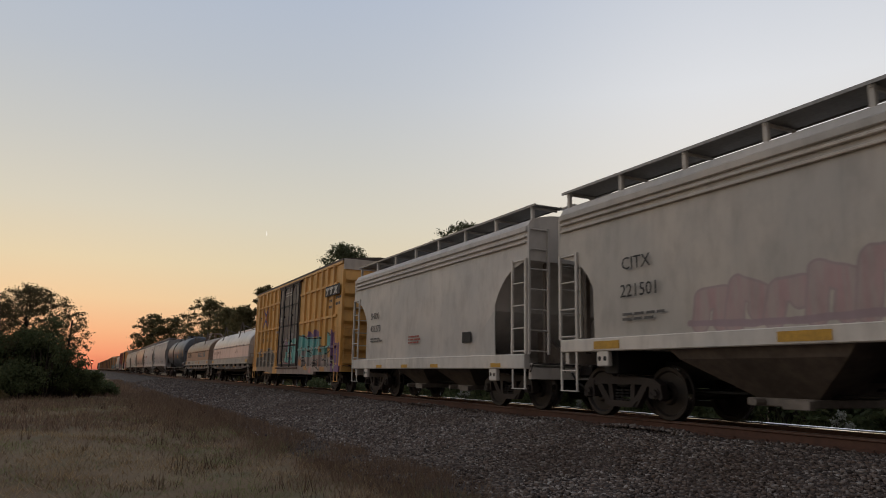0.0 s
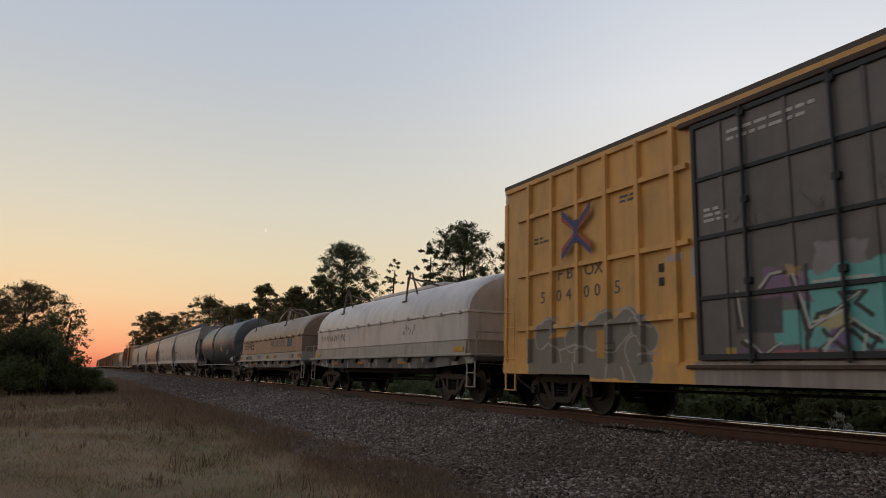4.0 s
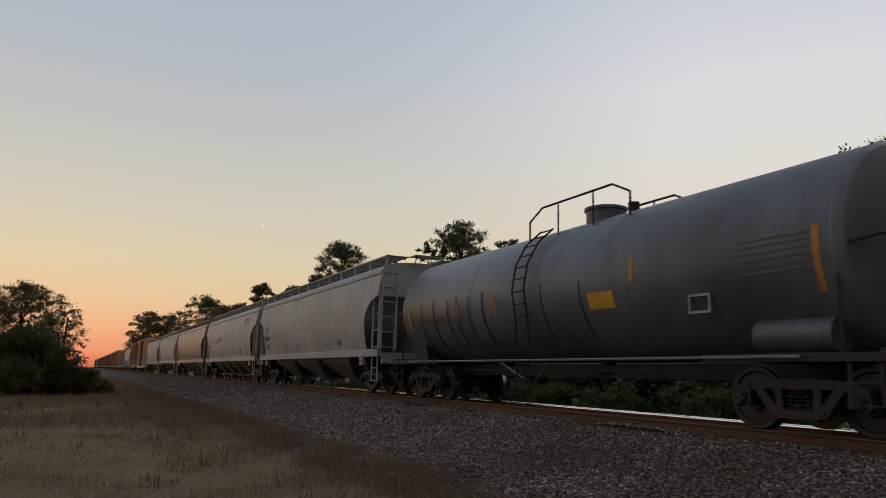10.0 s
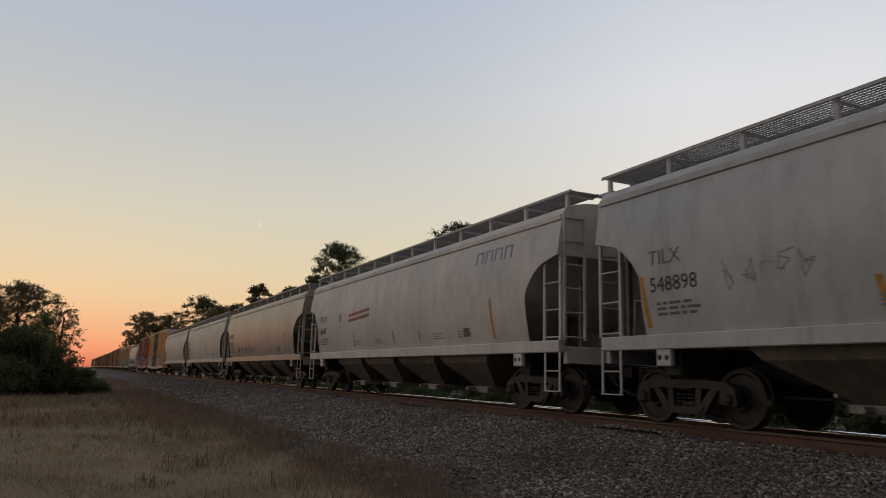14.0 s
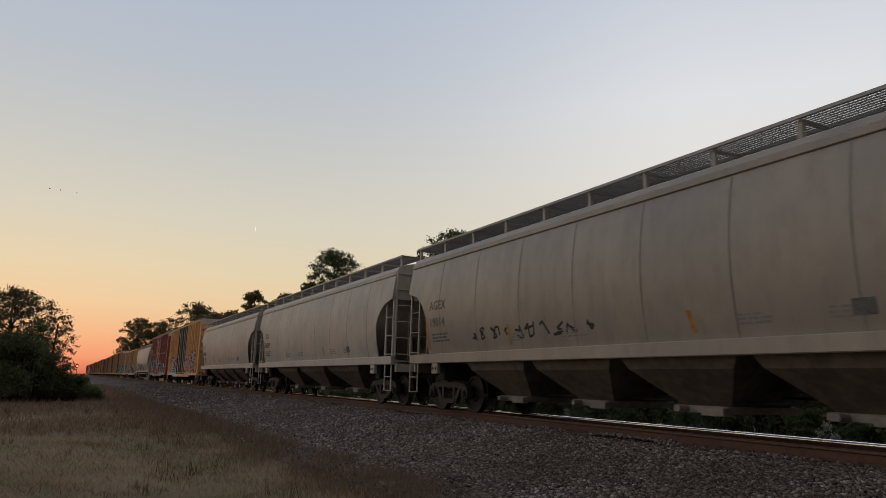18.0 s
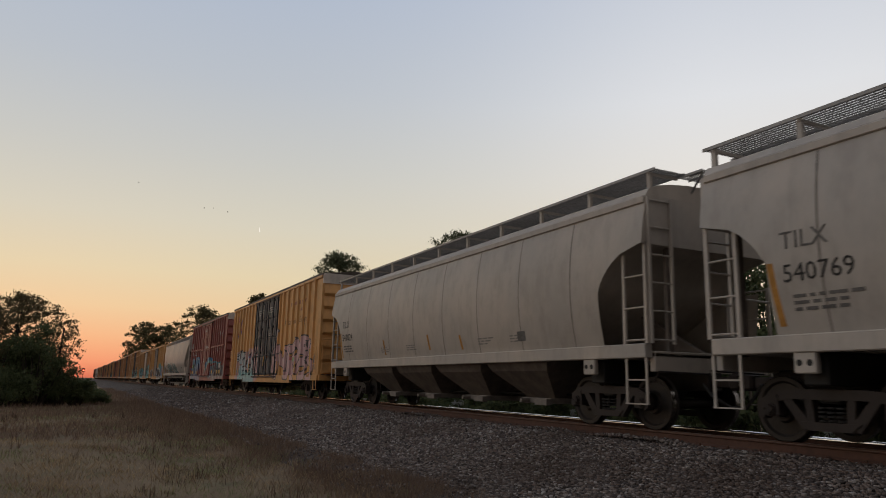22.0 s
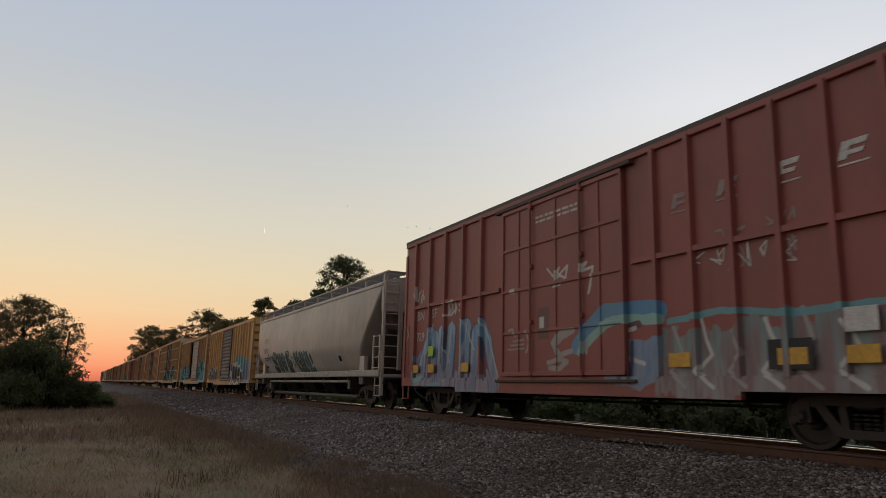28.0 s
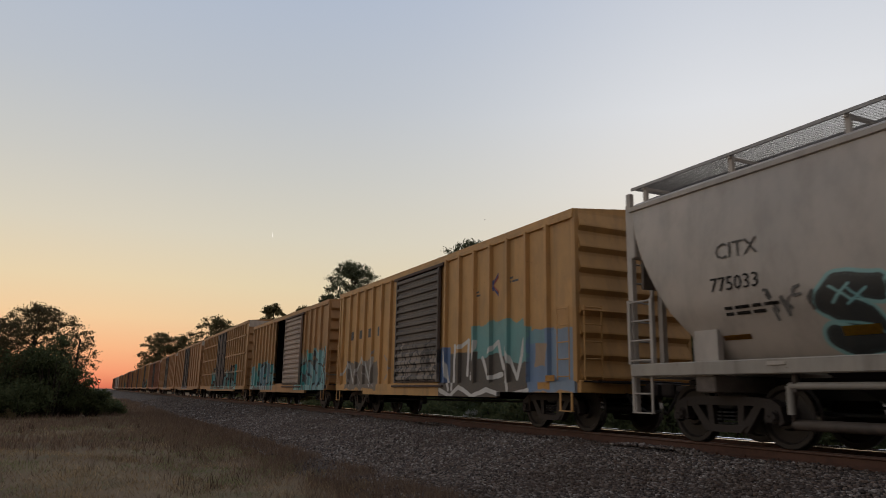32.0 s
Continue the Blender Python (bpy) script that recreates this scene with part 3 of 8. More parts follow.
def paint_pale(s):
    """Pale spiky lettering with an aqua foot on a pink cloud."""
    edge = (0.035, 0.038, 0.045, 1)
    cloud = (0.60, 0.37, 0.34, 1)
    s.box(12.7, 16.25, 0.62, 2.30, cloud, 0.22)
    s.box(10.50, 13.1, 0.70, 2.42, cloud, 0.2)
    pale = s.streaked(s.tier(1.02, 1.45, (0.31, 0.55, 0.54, 1), (0.62, 0.63, 0.61, 1)), s.tier(0.95, 1.5, (0.36, 0.58, 0.56, 1), (0.52, 0.60, 0.60, 1)))
    s.box(11.25, 15.45, 0.62, 1.40, pale, 0.14)
    for pts in (((15.1, 2.22), (15.75, 2.0), (15.15, 1.75), (15.35, 1.3)), ((14.71, 2.25), (14.75, 1.0)), ((14.1, 2.15), (13.9, 1.75), (14.2, 1.3)), ((13.5, 2.2), (13.52, 1.2)), ((12.95, 2.15), (13.1, 1.5), (12.5, 1.35)), ((11.9, 2.1), (12.25, 1.75), (11.7, 1.5)), ((11.35, 2.05), (11.6, 1.5), (11.25, 1.0))):
        s.letter(0.14, pale, edge, 0.03, *pts)
    s.box(12.9, 13.25, 1.20, 1.36, cloud)
    s.box(11.9, 12.15, 1.55, 1.75, cloud)
    for pts in (((15.1, 2.28), (15.91, 2.0), (15.27, 1.79), (15.59, 1.5), (15.02, 0.64)),
                ((14.99, 1.35), (15.05, 2.27), (14.71, 2.4), (14.64, 1.65), (14.19, 1.75), (13.78, 2.21), (14.21, 2.28), (14.55, 1.71)),
                ((14.22, 1.08), (14.25, 1.39), (13.61, 1.6), (13.8, 1.91), (13.53, 2.39), (13.34, 2.22), (13.42, 1.59)),
                ((13.34, 1.58), (12.92, 2.32), (12.6, 1.92), (12.93, 1.67), (12.23, 1.52), (12.93, 1.09), (13.55, 1.36), (13.33, 1.81)),
                ((12.53, 1.92), (12.38, 2.17), (11.87, 2.27), (11.95, 1.92), (11.43, 1.92), (11.2, 2.09), (11.41, 2.19)),
                ((12.3, 1.52), (11.89, 1.96), (11.56, 1.78), (11.12, 1.27), (10.73, 1.21)),
                ((13.78, 0.72), (14.27, 1.02), (13.76, 1.01)), ((13.28, 1.24), (12.99, 0.76)), ((12.46, 1.0), (12.0, 1.35)), ((11.56, 1.68), (11.37, 1.33), (11.61, 1.09))):
        s.line(0.034, edge, *pts)
    s.line(0.03, (0.12, 0.35, 0.37, 1), (15.87, 1.17), (15.55, 1.25), (15.3, 0.9))
    s.line(0.03, (0.30, 0.09, 0.07, 1), (14.9, 1.58), (14.4, 1.62))
    s.line(0.03, (0.13, 0.15, 0.30, 1), (12.53, 1.92), (12.2, 2.1), (11.87, 2.27))
    s.box(10.36, 10.62, 1.66, 1.99, (0.50, 0.48, 0.46, 1), 0.1)
    s.box(10.66, 10.87, 1.79, 1.93, (0.48, 0.14, 0.10, 1))



def paint_blue(s):
    """Blue and grey-violet upright shapes over the rear, a blue arc beside the door, a pale wash in front."""
    blue = s.streaked(s.tier(0.95, 1.9, (0.17, 0.20, 0.30, 1), (0.10, 0.24, 0.40, 1)), s.tier(0.9, 2.1, (0.28, 0.25, 0.31, 1), (0.32, 0.42, 0.48, 1)))
    deep = (0.045, 0.055, 0.10, 1)
    s.box(10.0, 14.6, 0.55, 1.10, s.streaked((0.21, 0.17, 0.22, 1), (0.30, 0.27, 0.33, 1)), 0.3)
    s.letter(0.22, blue, deep, 0.03, (14.35, 0.75), (14.0, 1.5), (13.55, 2.12))
    s.letter(0.20, blue, deep, 0.03, (13.55, 0.75), (13.3, 2.05))
    s.letter(0.22, blue, deep, 0.03, (12.95, 0.75), (12.88, 2.15))
    s.letter(0.22, blue, deep, 0.03, (12.55, 0.75), (12.35, 2.18))
    s.letter(0.24, blue, deep, 0.03, (11.75, 0.75), (11.55, 2.2))
    s.letter(0.20, blue, deep, 0.03, (11.2, 0.75), (11.05, 2.05))
    s.letter(0.17, blue, deep, 0.03, (10.15, 0.75), (10.5, 1.85), (10.8, 2.22))
    for pts in (((12.89, 2.23), (12.94, 1.38)), ((13.85, 1.57), (13.89, 0.96)), ((12.1, 2.2), (12.2, 1.0)), ((11.3, 2.1), (11.42, 0.95)), ((10.75, 1.9), (10.62, 0.95))):
        s.line(0.05, deep, *pts)
    for pts in (((13.45, 2.40), (14.03, 1.69), (14.47, 0.96)), ((12.73, 1.78), (12.43, 1.35)), ((11.77, 2.45), (11.14, 1.65)), ((11.53, 2.40), (11.79, 0.96)), ((10.85, 2.36), (10.54, 2.02), (9.99, 0.96)), ((12.33, 2.42), (12.66, 0.87))):
        s.line(0.022, (0.42, 0.46, 0.50, 1), *pts)
    s.line(0.07, (0.17, 0.38, 0.40, 1), (14.5, 0.92), (14.1, 0.98))
    s.line(0.07, (0.14, 0.34, 0.38, 1), (13.61, 0.76), (12.96, 0.82))
    s.line(0.06, (0.10, 0.20, 0.34, 1), (14.7, 1.62), (14.45, 1.45), (14.15, 1.69))
    # white tags
    s.line(0.022, CHALK, (14.72, 3.53), (14.49, 3.13), (14.3, 3.43))
    s.line(0.022, CHALK, (14.54, 3.54), (14.53, 3.16))
    s.line(0.022, CHALK, (14.18, 3.42), (14.12, 3.25), (14.2, 3.08))
    s.line(0.03, CHALK, (12.8, 2.9), (12.86, 2.59), (12.38, 2.58), (12.09, 2.72), (12.2, 2.92), (12.55, 2.88), (12.46, 2.6))
    s.line(0.022, CHALK3, (15.2, 2.37), (15.05, 2.12), (15.1, 2.3), (15.2, 2.07))
    # arc beside the door
    s.box(4.75, 6.2, 0.85, 1.62, s.streaked((0.14, 0.22, 0.34, 1), (0.24, 0.30, 0.38, 1)), 0.25)
    s.line(0.17, (0.08, 0.24, 0.40, 1), (7.06, 1.55), (6.64, 1.87), (6.2, 2.11), (5.55, 2.12), (4.9, 2.05))
    s.line(0.09, (0.24, 0.42, 0.38, 1), (6.95, 1.44), (6.6, 1.67), (6.16, 1.92), (5.56, 1.97), (4.9, 1.9))
    s.line(0.07, (0.10, 0.05, 0.045, 1), (6.19, 1.64), (5.83, 1.79), (5.4, 1.86))
    s.line(0.035, CHALK, (6.13, 1.60), (5.83, 1.73), (5.5, 1.80))
    s.line(0.035, CHALK, (6.11, 1.37), (5.93, 1.18), (5.61, 1.30), (5.3, 1.2))
    s.line(0.05, deep, (5.91, 1.50), (5.87, 0.95))
    s.line(0.05, deep, (5.58, 1.55), (5.62, 0.90))
    # pale wash with loose strokes over the front
    s.box(0.35, 4.9, 0.60, 1.75, s.streaked(s.tier(0.8, 1.7, (0.26, 0.26, 0.26, 1), (0.15, 0.25, 0.25, 1)), (0.20, 0.13, 0.13, 1)), 0.45)
    for k in range(7):
        u = 4.6 - 0.58 * k
        s.line(0.032, CHALK if k % 2 else CHALK3, (u, 1.75 + 0.12 * math.sin(2.1 * k)), (u - 0.18, 1.30), (u + 0.10, 1.05), (u - 0.25, 0.82))
    s.line(0.05, (0.12, 0.30, 0.33, 1), (4.7, 1.85), (3.6, 1.95), (2.4, 1.80), (1.0, 1.86))



def paint_scrawl(s):
    """White scrawls, old patches and a blue fringe on a red door."""
    s.line(0.16, (0.09, 0.24, 0.38, 1), (7.06, 1.55), (6.64, 1.87), (6.2, 2.11), (5.55, 2.12))
    s.line(0.09, (0.24, 0.40, 0.36, 1), (6.95, 1.44), (6.6, 1.67), (6.16, 1.92), (5.56, 1.97))
    s.line(0.06, CHALK3, (7.81, 1.65), (7.53, 1.84), (7.16, 1.86), (7.47, 1.78), (7.75, 1.59), (7.57, 1.39), (7.22, 1.46))
    s.line(0.05, CHALK3, (7.97, 1.27), (7.57, 1.31), (7.33, 1.25), (7.58, 1.13), (7.91, 1.16))
    s.line(0.04, (0.30, 0.34, 0.33, 1), (6.98, 1.72), (6.85, 1.5), (6.7, 1.62), (6.75, 1.42))
    s.line(0.024, CHALK, (7.99, 3.16), (7.79, 2.98), (7.57, 3.14), (7.73, 2.91), (7.31, 3.14), (7.36, 2.9), (7.71, 3.08))
    s.line(0.02, CHALK, (7.8, 2.76), (7.53, 2.79))
    s.line(0.028, CHALK, (6.92, 3.03), (6.7, 3.12), (6.86, 2.97), (6.52, 3.01), (6.67, 2.52))
    s.line(0.03, CHALK3, (8.78, 1.94), (8.66, 1.7), (8.78, 1.5))
    s.line(0.028, CHALK3, (9.45, 1.98), (9.3, 2.02), (9.2, 1.86))
    s.line(0.025, CHALK3, (7.6, 0.87), (7.4, 0.93), (7.2, 0.9))
    s.box(7.94, 8.33, 1.75, 2.37, (0.13, 0.05, 0.045, 1))
    s.box(8.12, 8.28, 1.97, 2.19, (0.5, 0.5, 0.48, 1))
    s.box(9.22, 9.42, 2.82, 2.92, (0.5, 0.5, 0.48, 1))
    for k in range(3):
        s.box(8.85, 9.5 - 0.1 * k, 1.56 + 0.09 * k, 1.59 + 0.09 * k, CHALK3)



def paint_black(s):
    """Fat black lettering with aqua outlines."""
    rim = (0.25, 0.47, 0.47, 1)
    for pts in (((13.5, 2.05), (14.0, 2.12), (14.2, 1.94), (13.74, 1.70), (13.62, 1.48), (13.99, 1.40), (14.2, 1.50)), ((13.22, 2.04), (13.2, 1.40)), ((12.86, 2.05), (12.93, 1.40)), ((13.22, 1.74), (12.91, 1.72)),
                ((12.34, 2.05), (12.58, 1.94), (12.55, 1.6), (12.34, 1.40), (12.12, 1.6), (12.12, 1.92), (12.34, 2.05)), ((11.65, 2.10), (11.68, 1.36)), ((11.55, 2.10), (11.25, 2.10)), ((11.6, 1.76), (11.1, 1.68)), ((11.6, 1.40), (11.25, 1.36)), ((11.45, 2.0), (11.4, 1.45))):
        s.letter(0.16, INK2, rim, 0.05, *pts)
    for pts in (((13.5, 2.05), (14.0, 2.12), (14.2, 1.94), (13.74, 1.70), (13.62, 1.48), (13.99, 1.40), (14.2, 1.50)), ((13.2, 2.0), (13.2, 1.42)), ((12.88, 2.0), (12.92, 1.42)), ((12.34, 1.95), (12.3, 1.5)), ((11.6, 2.06), (11.6, 1.40), (11.3, 1.40))):
        s.line(0.115, INK2, *pts)
    s.line(0.018, rim, (14.1, 2.12), (13.85, 1.92))
    s.line(0.018, rim, (13.85, 2.12), (14.1, 1.92))
    s.line(0.018, rim, (12.5, 1.95), (12.42, 1.84), (12.34, 1.95), (12.26, 1.84), (12.18, 1.95))
    s.line(0.018, rim, (12.45, 1.70), (12.32, 1.62), (12.2, 1.70), (12.34, 1.52))
    s.line(0.018, rim, (11.5, 1.90), (11.45, 1.55))
    s.line(0.018, rim, (13.05, 1.98), (13.06, 1.45))
    s.line(0.10, INK2, (10.28, 2.1), (10.25, 1.67), (9.95, 1.36), (9.2, 1.36))
    s.line(0.10, INK2, (9.04, 2.06), (9.12, 1.32), (8.55, 1.34))
    s.line(0.035, (0.42, 0.41, 0.38, 1), (13.5, 1.24), (13.3, 1.32), (12.9, 1.26), (12.6, 1.33), (12.2, 1.25))
    s.letter(0.12, INK2, (0.27, 0.46, 0.47, 1), 0.048, (10.2, 2.05), (10.09, 1.67), (9.82, 1.31))
    s.letter(0.12, INK2, (0.27, 0.46, 0.47, 1), 0.048, (9.83, 2.08), (9.92, 1.79), (9.69, 1.79))
    s.letter(0.12, INK2, (0.27, 0.46, 0.47, 1), 0.048, (9.4, 2.01), (9.51, 1.68), (9.66, 1.64))
    s.letter(0.12, INK2, (0.27, 0.46, 0.47, 1), 0.048, (9.53, 1.46), (9.52, 1.26))
    s.letter(0.12, INK2, (0.27, 0.46, 0.47, 1), 0.048, (9.27, 2.01), (9.17, 1.61))
    s.letter(0.12, INK2, (0.27, 0.46, 0.47, 1), 0.048, (8.99, 1.99), (8.95, 1.6), (9.05, 1.28))
    s.letter(0.12, INK2, (0.27, 0.46, 0.47, 1), 0.048, (8.68, 2.04), (8.67, 1.94))
    s.letter(0.12, INK2, (0.27, 0.46, 0.47, 1), 0.048, (8.5, 2.0), (8.42, 1.67))
    s.letter(0.12, INK2, (0.27, 0.46, 0.47, 1), 0.048, (8.31, 2.02), (8.17, 1.61), (8.36, 1.27))
    s.letter(0.12, INK2, (0.27, 0.46, 0.47, 1), 0.048, (8.67, 1.44), (8.76, 1.28))
    s.letter(0.12, INK2, (0.27, 0.46, 0.47, 1), 0.048, (7.85, 1.88), (7.78, 1.71))
    s.letter(0.12, INK2, (0.27, 0.46, 0.47, 1), 0.048, (8.09, 1.34), (8.1, 1.25))
    s.letter(0.12, INK2, (0.27, 0.46, 0.47, 1), 0.048, (7.77, 1.37), (7.83, 1.28))
    s.letter(0.12, INK2, (0.27, 0.46, 0.47, 1), 0.048, (8.64, 1.76), (8.58, 1.57))
    s.line(0.016, AQUA, (13.87, 2.06), (13.65, 1.84))
    s.line(0.016, AQUA, (13.64, 2.06), (13.91, 1.87))
    s.line(0.016, AQUA, (14.11, 1.7), (13.71, 1.61), (13.6, 1.51))
    s.line(0.016, AQUA, (12.44, 2.02), (12.3, 2.06), (12.16, 1.97))
    s.line(0.016, AQUA, (12.35, 1.82), (12.07, 1.84))
    s.line(0.016, AQUA, (9.81, 1.91), (9.74, 1.95), (9.68, 1.9))
    s.line(0.016, AQUA, (9.56, 1.83), (9.44, 1.85))
    s.line(0.016, AQUA, (9.61, 1.64), (9.5, 1.53), (9.31, 1.57))
    s.line(0.02, (0.10, 0.085, 0.08, 1), (10.82, 1.94), (10.45, 1.91), (10.76, 1.72), (10.41, 1.53))
    s.line(0.02, (0.10, 0.085, 0.08, 1), (10.7, 1.5), (10.47, 1.64), (10.35, 1.32))
    s.line(0.02, (0.16, 0.14, 0.13, 1), (15.06, 2.23), (14.86, 1.85), (14.67, 2.05), (15.13, 1.79))


def paint_white(s):
    """White-outlined black lettering over blue and aqua."""
    s.box(1.53, 6.07, 0.62, 1.73, (0.075, 0.07, 0.065, 1), 0.06)
    s.box(5.5, 6.11, 0.98, 1.9, (0.10, 0.17, 0.32, 1), 0.05)
    s.box(2.37, 4.04, 1.58, 2.06, TEAL3, 0.15)
    s.box(1.58, 2.56, 1.41, 2.18, TEAL3, 0.1)
    s.box(0.75, 1.7, 0.77, 2.09, (0.15, 0.24, 0.38, 1), 0.1)
    s.box(0.0, 0.86, 0.78, 2.03, (0.22, 0.30, 0.40, 1), 0.1)
    s.box(0.96, 1.46, 1.26, 1.78, (0.36, 0.25, 0.16, 1), 0.12)
    s.box(0.87, 1.3, 0.82, 0.96, (0.50, 0.24, 0.04, 1))
    bright = (0.62, 0.61, 0.58, 1)
    s.box(1.8, 4.3, 1.75, 2.35, TEAL3, 0.2)
    s.box(1.03, 1.68, 1.78, 2.08, (0.16, 0.30, 0.34, 1), 0.1)
    for pts in (((5.85, 1.87), (5.7, 1.3), (5.5, 0.83)), ((5.24, 1.93), (5.3, 0.83)), ((4.94, 1.87), (4.48, 2.02), (4.55, 1.17)), ((4.11, 1.96), (4.36, 1.08)), ((3.75, 1.56), (3.5, 1.07), (2.85, 1.14)),
                ((3.5, 1.64), (3.01, 1.9), (2.78, 1.29)), ((2.55, 0.83), (2.7, 1.76), (2.18, 1.05), (1.89, 1.91)), ((6.0, 0.80), (5.4, 0.66), (4.9, 0.86), (4.2, 0.66), (3.5, 0.80), (2.6, 0.66), (1.7, 0.80))):
        s.line(0.055, bright, *pts)
    s.box(10.87, 14.14, 0.82, 1.74, (0.17, 0.15, 0.13, 1), 0.2)
    s.line(0.03, CHALK3, (14.02, 1.68), (13.57, 0.92))
    s.line(0.03, CHALK3, (13.16, 1.55), (12.44, 0.92))
    s.line(0.03, CHALK3, (12.27, 2.04), (12.35, 1.43), (11.11, 0.92))
    s.line(0.03, CHALK3, (11.24, 2.09), (11.61, 1.51))
    s.line(0.05, CHALK, (14.54, 1.32), (13.79, 1.75), (13.31, 1.06), (12.32, 2.0), (11.5, 0.93), (11.27, 1.84))
    s.line(0.03, CHALK3, (10.26, 1.86), (9.71, 1.46), (10.19, 1.1))

# ---------------------------------------------------------------- mesh helpers
class Mb:
    """Collects faces for one mesh."""

    def __init__(self):
        self.v, self.f = [], []

    def face(self, *pts):
        i = len(self.v)
        self.v += pts
        self.f.append(tuple(range(i, i + len(pts))))

    def box(self, x0, x1, y0, y1, z0, z1, ch=0.0):
        if ch <= 0:
            i = len(self.v)
            self.v += [(x, y, z) for z in (z0, z1) for y in (y0, y1) for x in (x0, x1)]
            self.f += [tuple(i + k for k in q) for q in ((0, 2, 3, 1), (4, 5, 7, 6), (0, 1, 5, 4), (2, 6, 7, 3), (0, 4, 6, 2), (1, 3, 7, 5))]
        else:
            c = min(ch, abs(x1 - x0) * 0.3, abs(y1 - y0) * 0.3, abs(z1 - z0) * 0.3)
            ring = lambda d, z: [(x0 + d + c, y0 + d, z), (x1 - d - c, y0 + d, z), (x1 - d, y0 + d + c, z), (x1 - d, y1 - d - c, z),
                                 (x1 - d - c, y1 - d, z), (x0 + d + c, y1 - d, z), (x0 + d, y1 - d - c, z), (x0 + d, y0 + d + c, z)]
            self.loft([ring(c, z0), ring(0, z0 + c), ring(0, z1 - c), ring(c, z1)])
        return self

    def loft(self, rings, caps=True, closed=True):
        i, k = len(self.v), len(rings[0])
        for r in rings:
            self.v += r
        for a in range(len(rings) - 1):
            for b in range(k if closed else k - 1):
                c = (b + 1) % k
                self.f.append((i + a * k + b, i + a * k + c, i + (a + 1) * k + c, i + (a + 1) * k + b))
        if caps and closed:
            self.f.append(tuple(i + b for b in reversed(range(k))))
            self.f.append(tuple(i + (len(rings) - 1) * k + b for b in range(k)))
        return self

    def cyl(self, p0, p1, r, n=8, r1=None, caps=True):
        p0, p1 = Vector(p0), Vector(p1)
        d = (p1 - p0).normalized()
        s = d.orthogonal().normalized()
        t = d.cross(s)
        r1 = r if r1 is None else r1
        ring = lambda p, q: [tuple(p + (s * math.cos(a) + t * math.sin(a)) * q) for a in (2 * math.pi * j / n for j in range(n))]
        return self.loft([ring(p0, r), ring(p1, r1)], caps)

    def pipe(self, pts, r, n=6):
        for a, b in zip(pts, pts[1:]):
            self.cyl(a, b, r, n)
        return self

    def prism(self, poly, x0, x1):
        """Extrudes a (y, z) outline from x0 to x1."""
        i, k = len(self.v), len(poly)
        self.v += [(x0, y, z) for y, z in poly] + [(x1, y, z) for y, z in poly]
        self.f.append(tuple(range(i, i + k)))
        self.f.append(tuple(reversed(range(i + k, i + 2 * k))))
        for j in range(k):
            q = (j + 1) % k
            self.f.append((i + j, i + k + j, i + k + q, i + q))
        return self

    def mirror_x(self):
        """Adds the same faces on the other side of the car."""
        i = len(self.v)
        self.v += [(-x, y, z) for x, y, z in self.v[:i]]
        self.f += [tuple(i + k for k in reversed(q)) for q in list(self.f)]
        return self

    def mesh(self, name, mat, smooth=0):
        me = bpy.data.meshes.new(name)
        me.from_pydata(self.v, [], self.f)
        if mat is not None:
            me.materials.append(mat)
        bm = bmesh.new()
        bm.from_mesh(me)
        bmesh.ops.recalc_face_normals(bm, faces=bm.faces)
        bm.to_mesh(me)
        bm.free()
        if smooth:
            me.polygons.foreach_set("use_smooth", [True] * len(me.polygons))
            me.set_sharp_from_angle(angle=radians(smooth))
        return me


def part(name, shape, mat, parent, label="", smooth=0, at=None):
    """One mesh object under a thing or a part. shape: an Mb or a finished mesh."""
    me = shape.mesh(name, mat, smooth) if isinstance(shape, Mb) else shape
    ob = new(name, me)
    ob.parent = parent
    if at is not None:
        ob.matrix_basis = at
    return tagged(ob, label)


def thing(name, label, category, group="", kind="", at=None):
    ob = new(name)
    ob.empty_display_size = 0.3
    if at is not None:
        ob.matrix_basis = at
    return tagged(ob, label, category, group, kind)


def bulk(name, verts, faces, mat, label="", category="", kind="", parent=None):
    """A big mesh from arrays: verts (n, 3) and faces (m, 3 or 4)."""
    me = bpy.data.meshes.new(name)
    k = faces.shape[1]
    me.vertices.add(len(verts))
    me.vertices.foreach_set("co", verts.astype(np.float32).ravel())
    me.loops.add(faces.size)
    me.loops.foreach_set("vertex_index", faces.astype(np.int32).ravel())
    me.polygons.add(len(faces))
    me.polygons.foreach_set("loop_start", np.arange(0, faces.size, k, dtype=np.int32))
    me.update(calc_edges=True)
    me.materials.append(mat)
    ob = new(name, me)
    ob.parent = parent
    return tagged(ob, label, category, "", kind)


rng = np.random.default_rng(7)


# ---------------------------------------------------------------- ground and track
# height of the ground across the track, from the meadow over the ballast to the far side
PROFILE_X = (-60, -3, 2.6, 3.8, 4.8, 6.4, 7.6, 8.15, 8.6, 11.1, 11.5, 13.0, 14.5, 17.0, 60)
PROFILE_Z = (-1.05, -0.97, -0.93, -0.88, -0.76, -0.52, -0.29, -0.21, -0.20, -0.20, -0.21, -0.75, -0.85, -0.75, -0.7)


def ground_z(x, y=0.0):
    return np.interp(x, PROFILE_X, PROFILE_Z)


def rolling(x, y):
    return 0.05 * np.sin(x * 0.9 + 1.3 * np.sin(y * 0.31)) * np.sin(y * 0.55 + x * 0.2) + 0.03 * np.sin(x * 2.3 + y * 1.7)


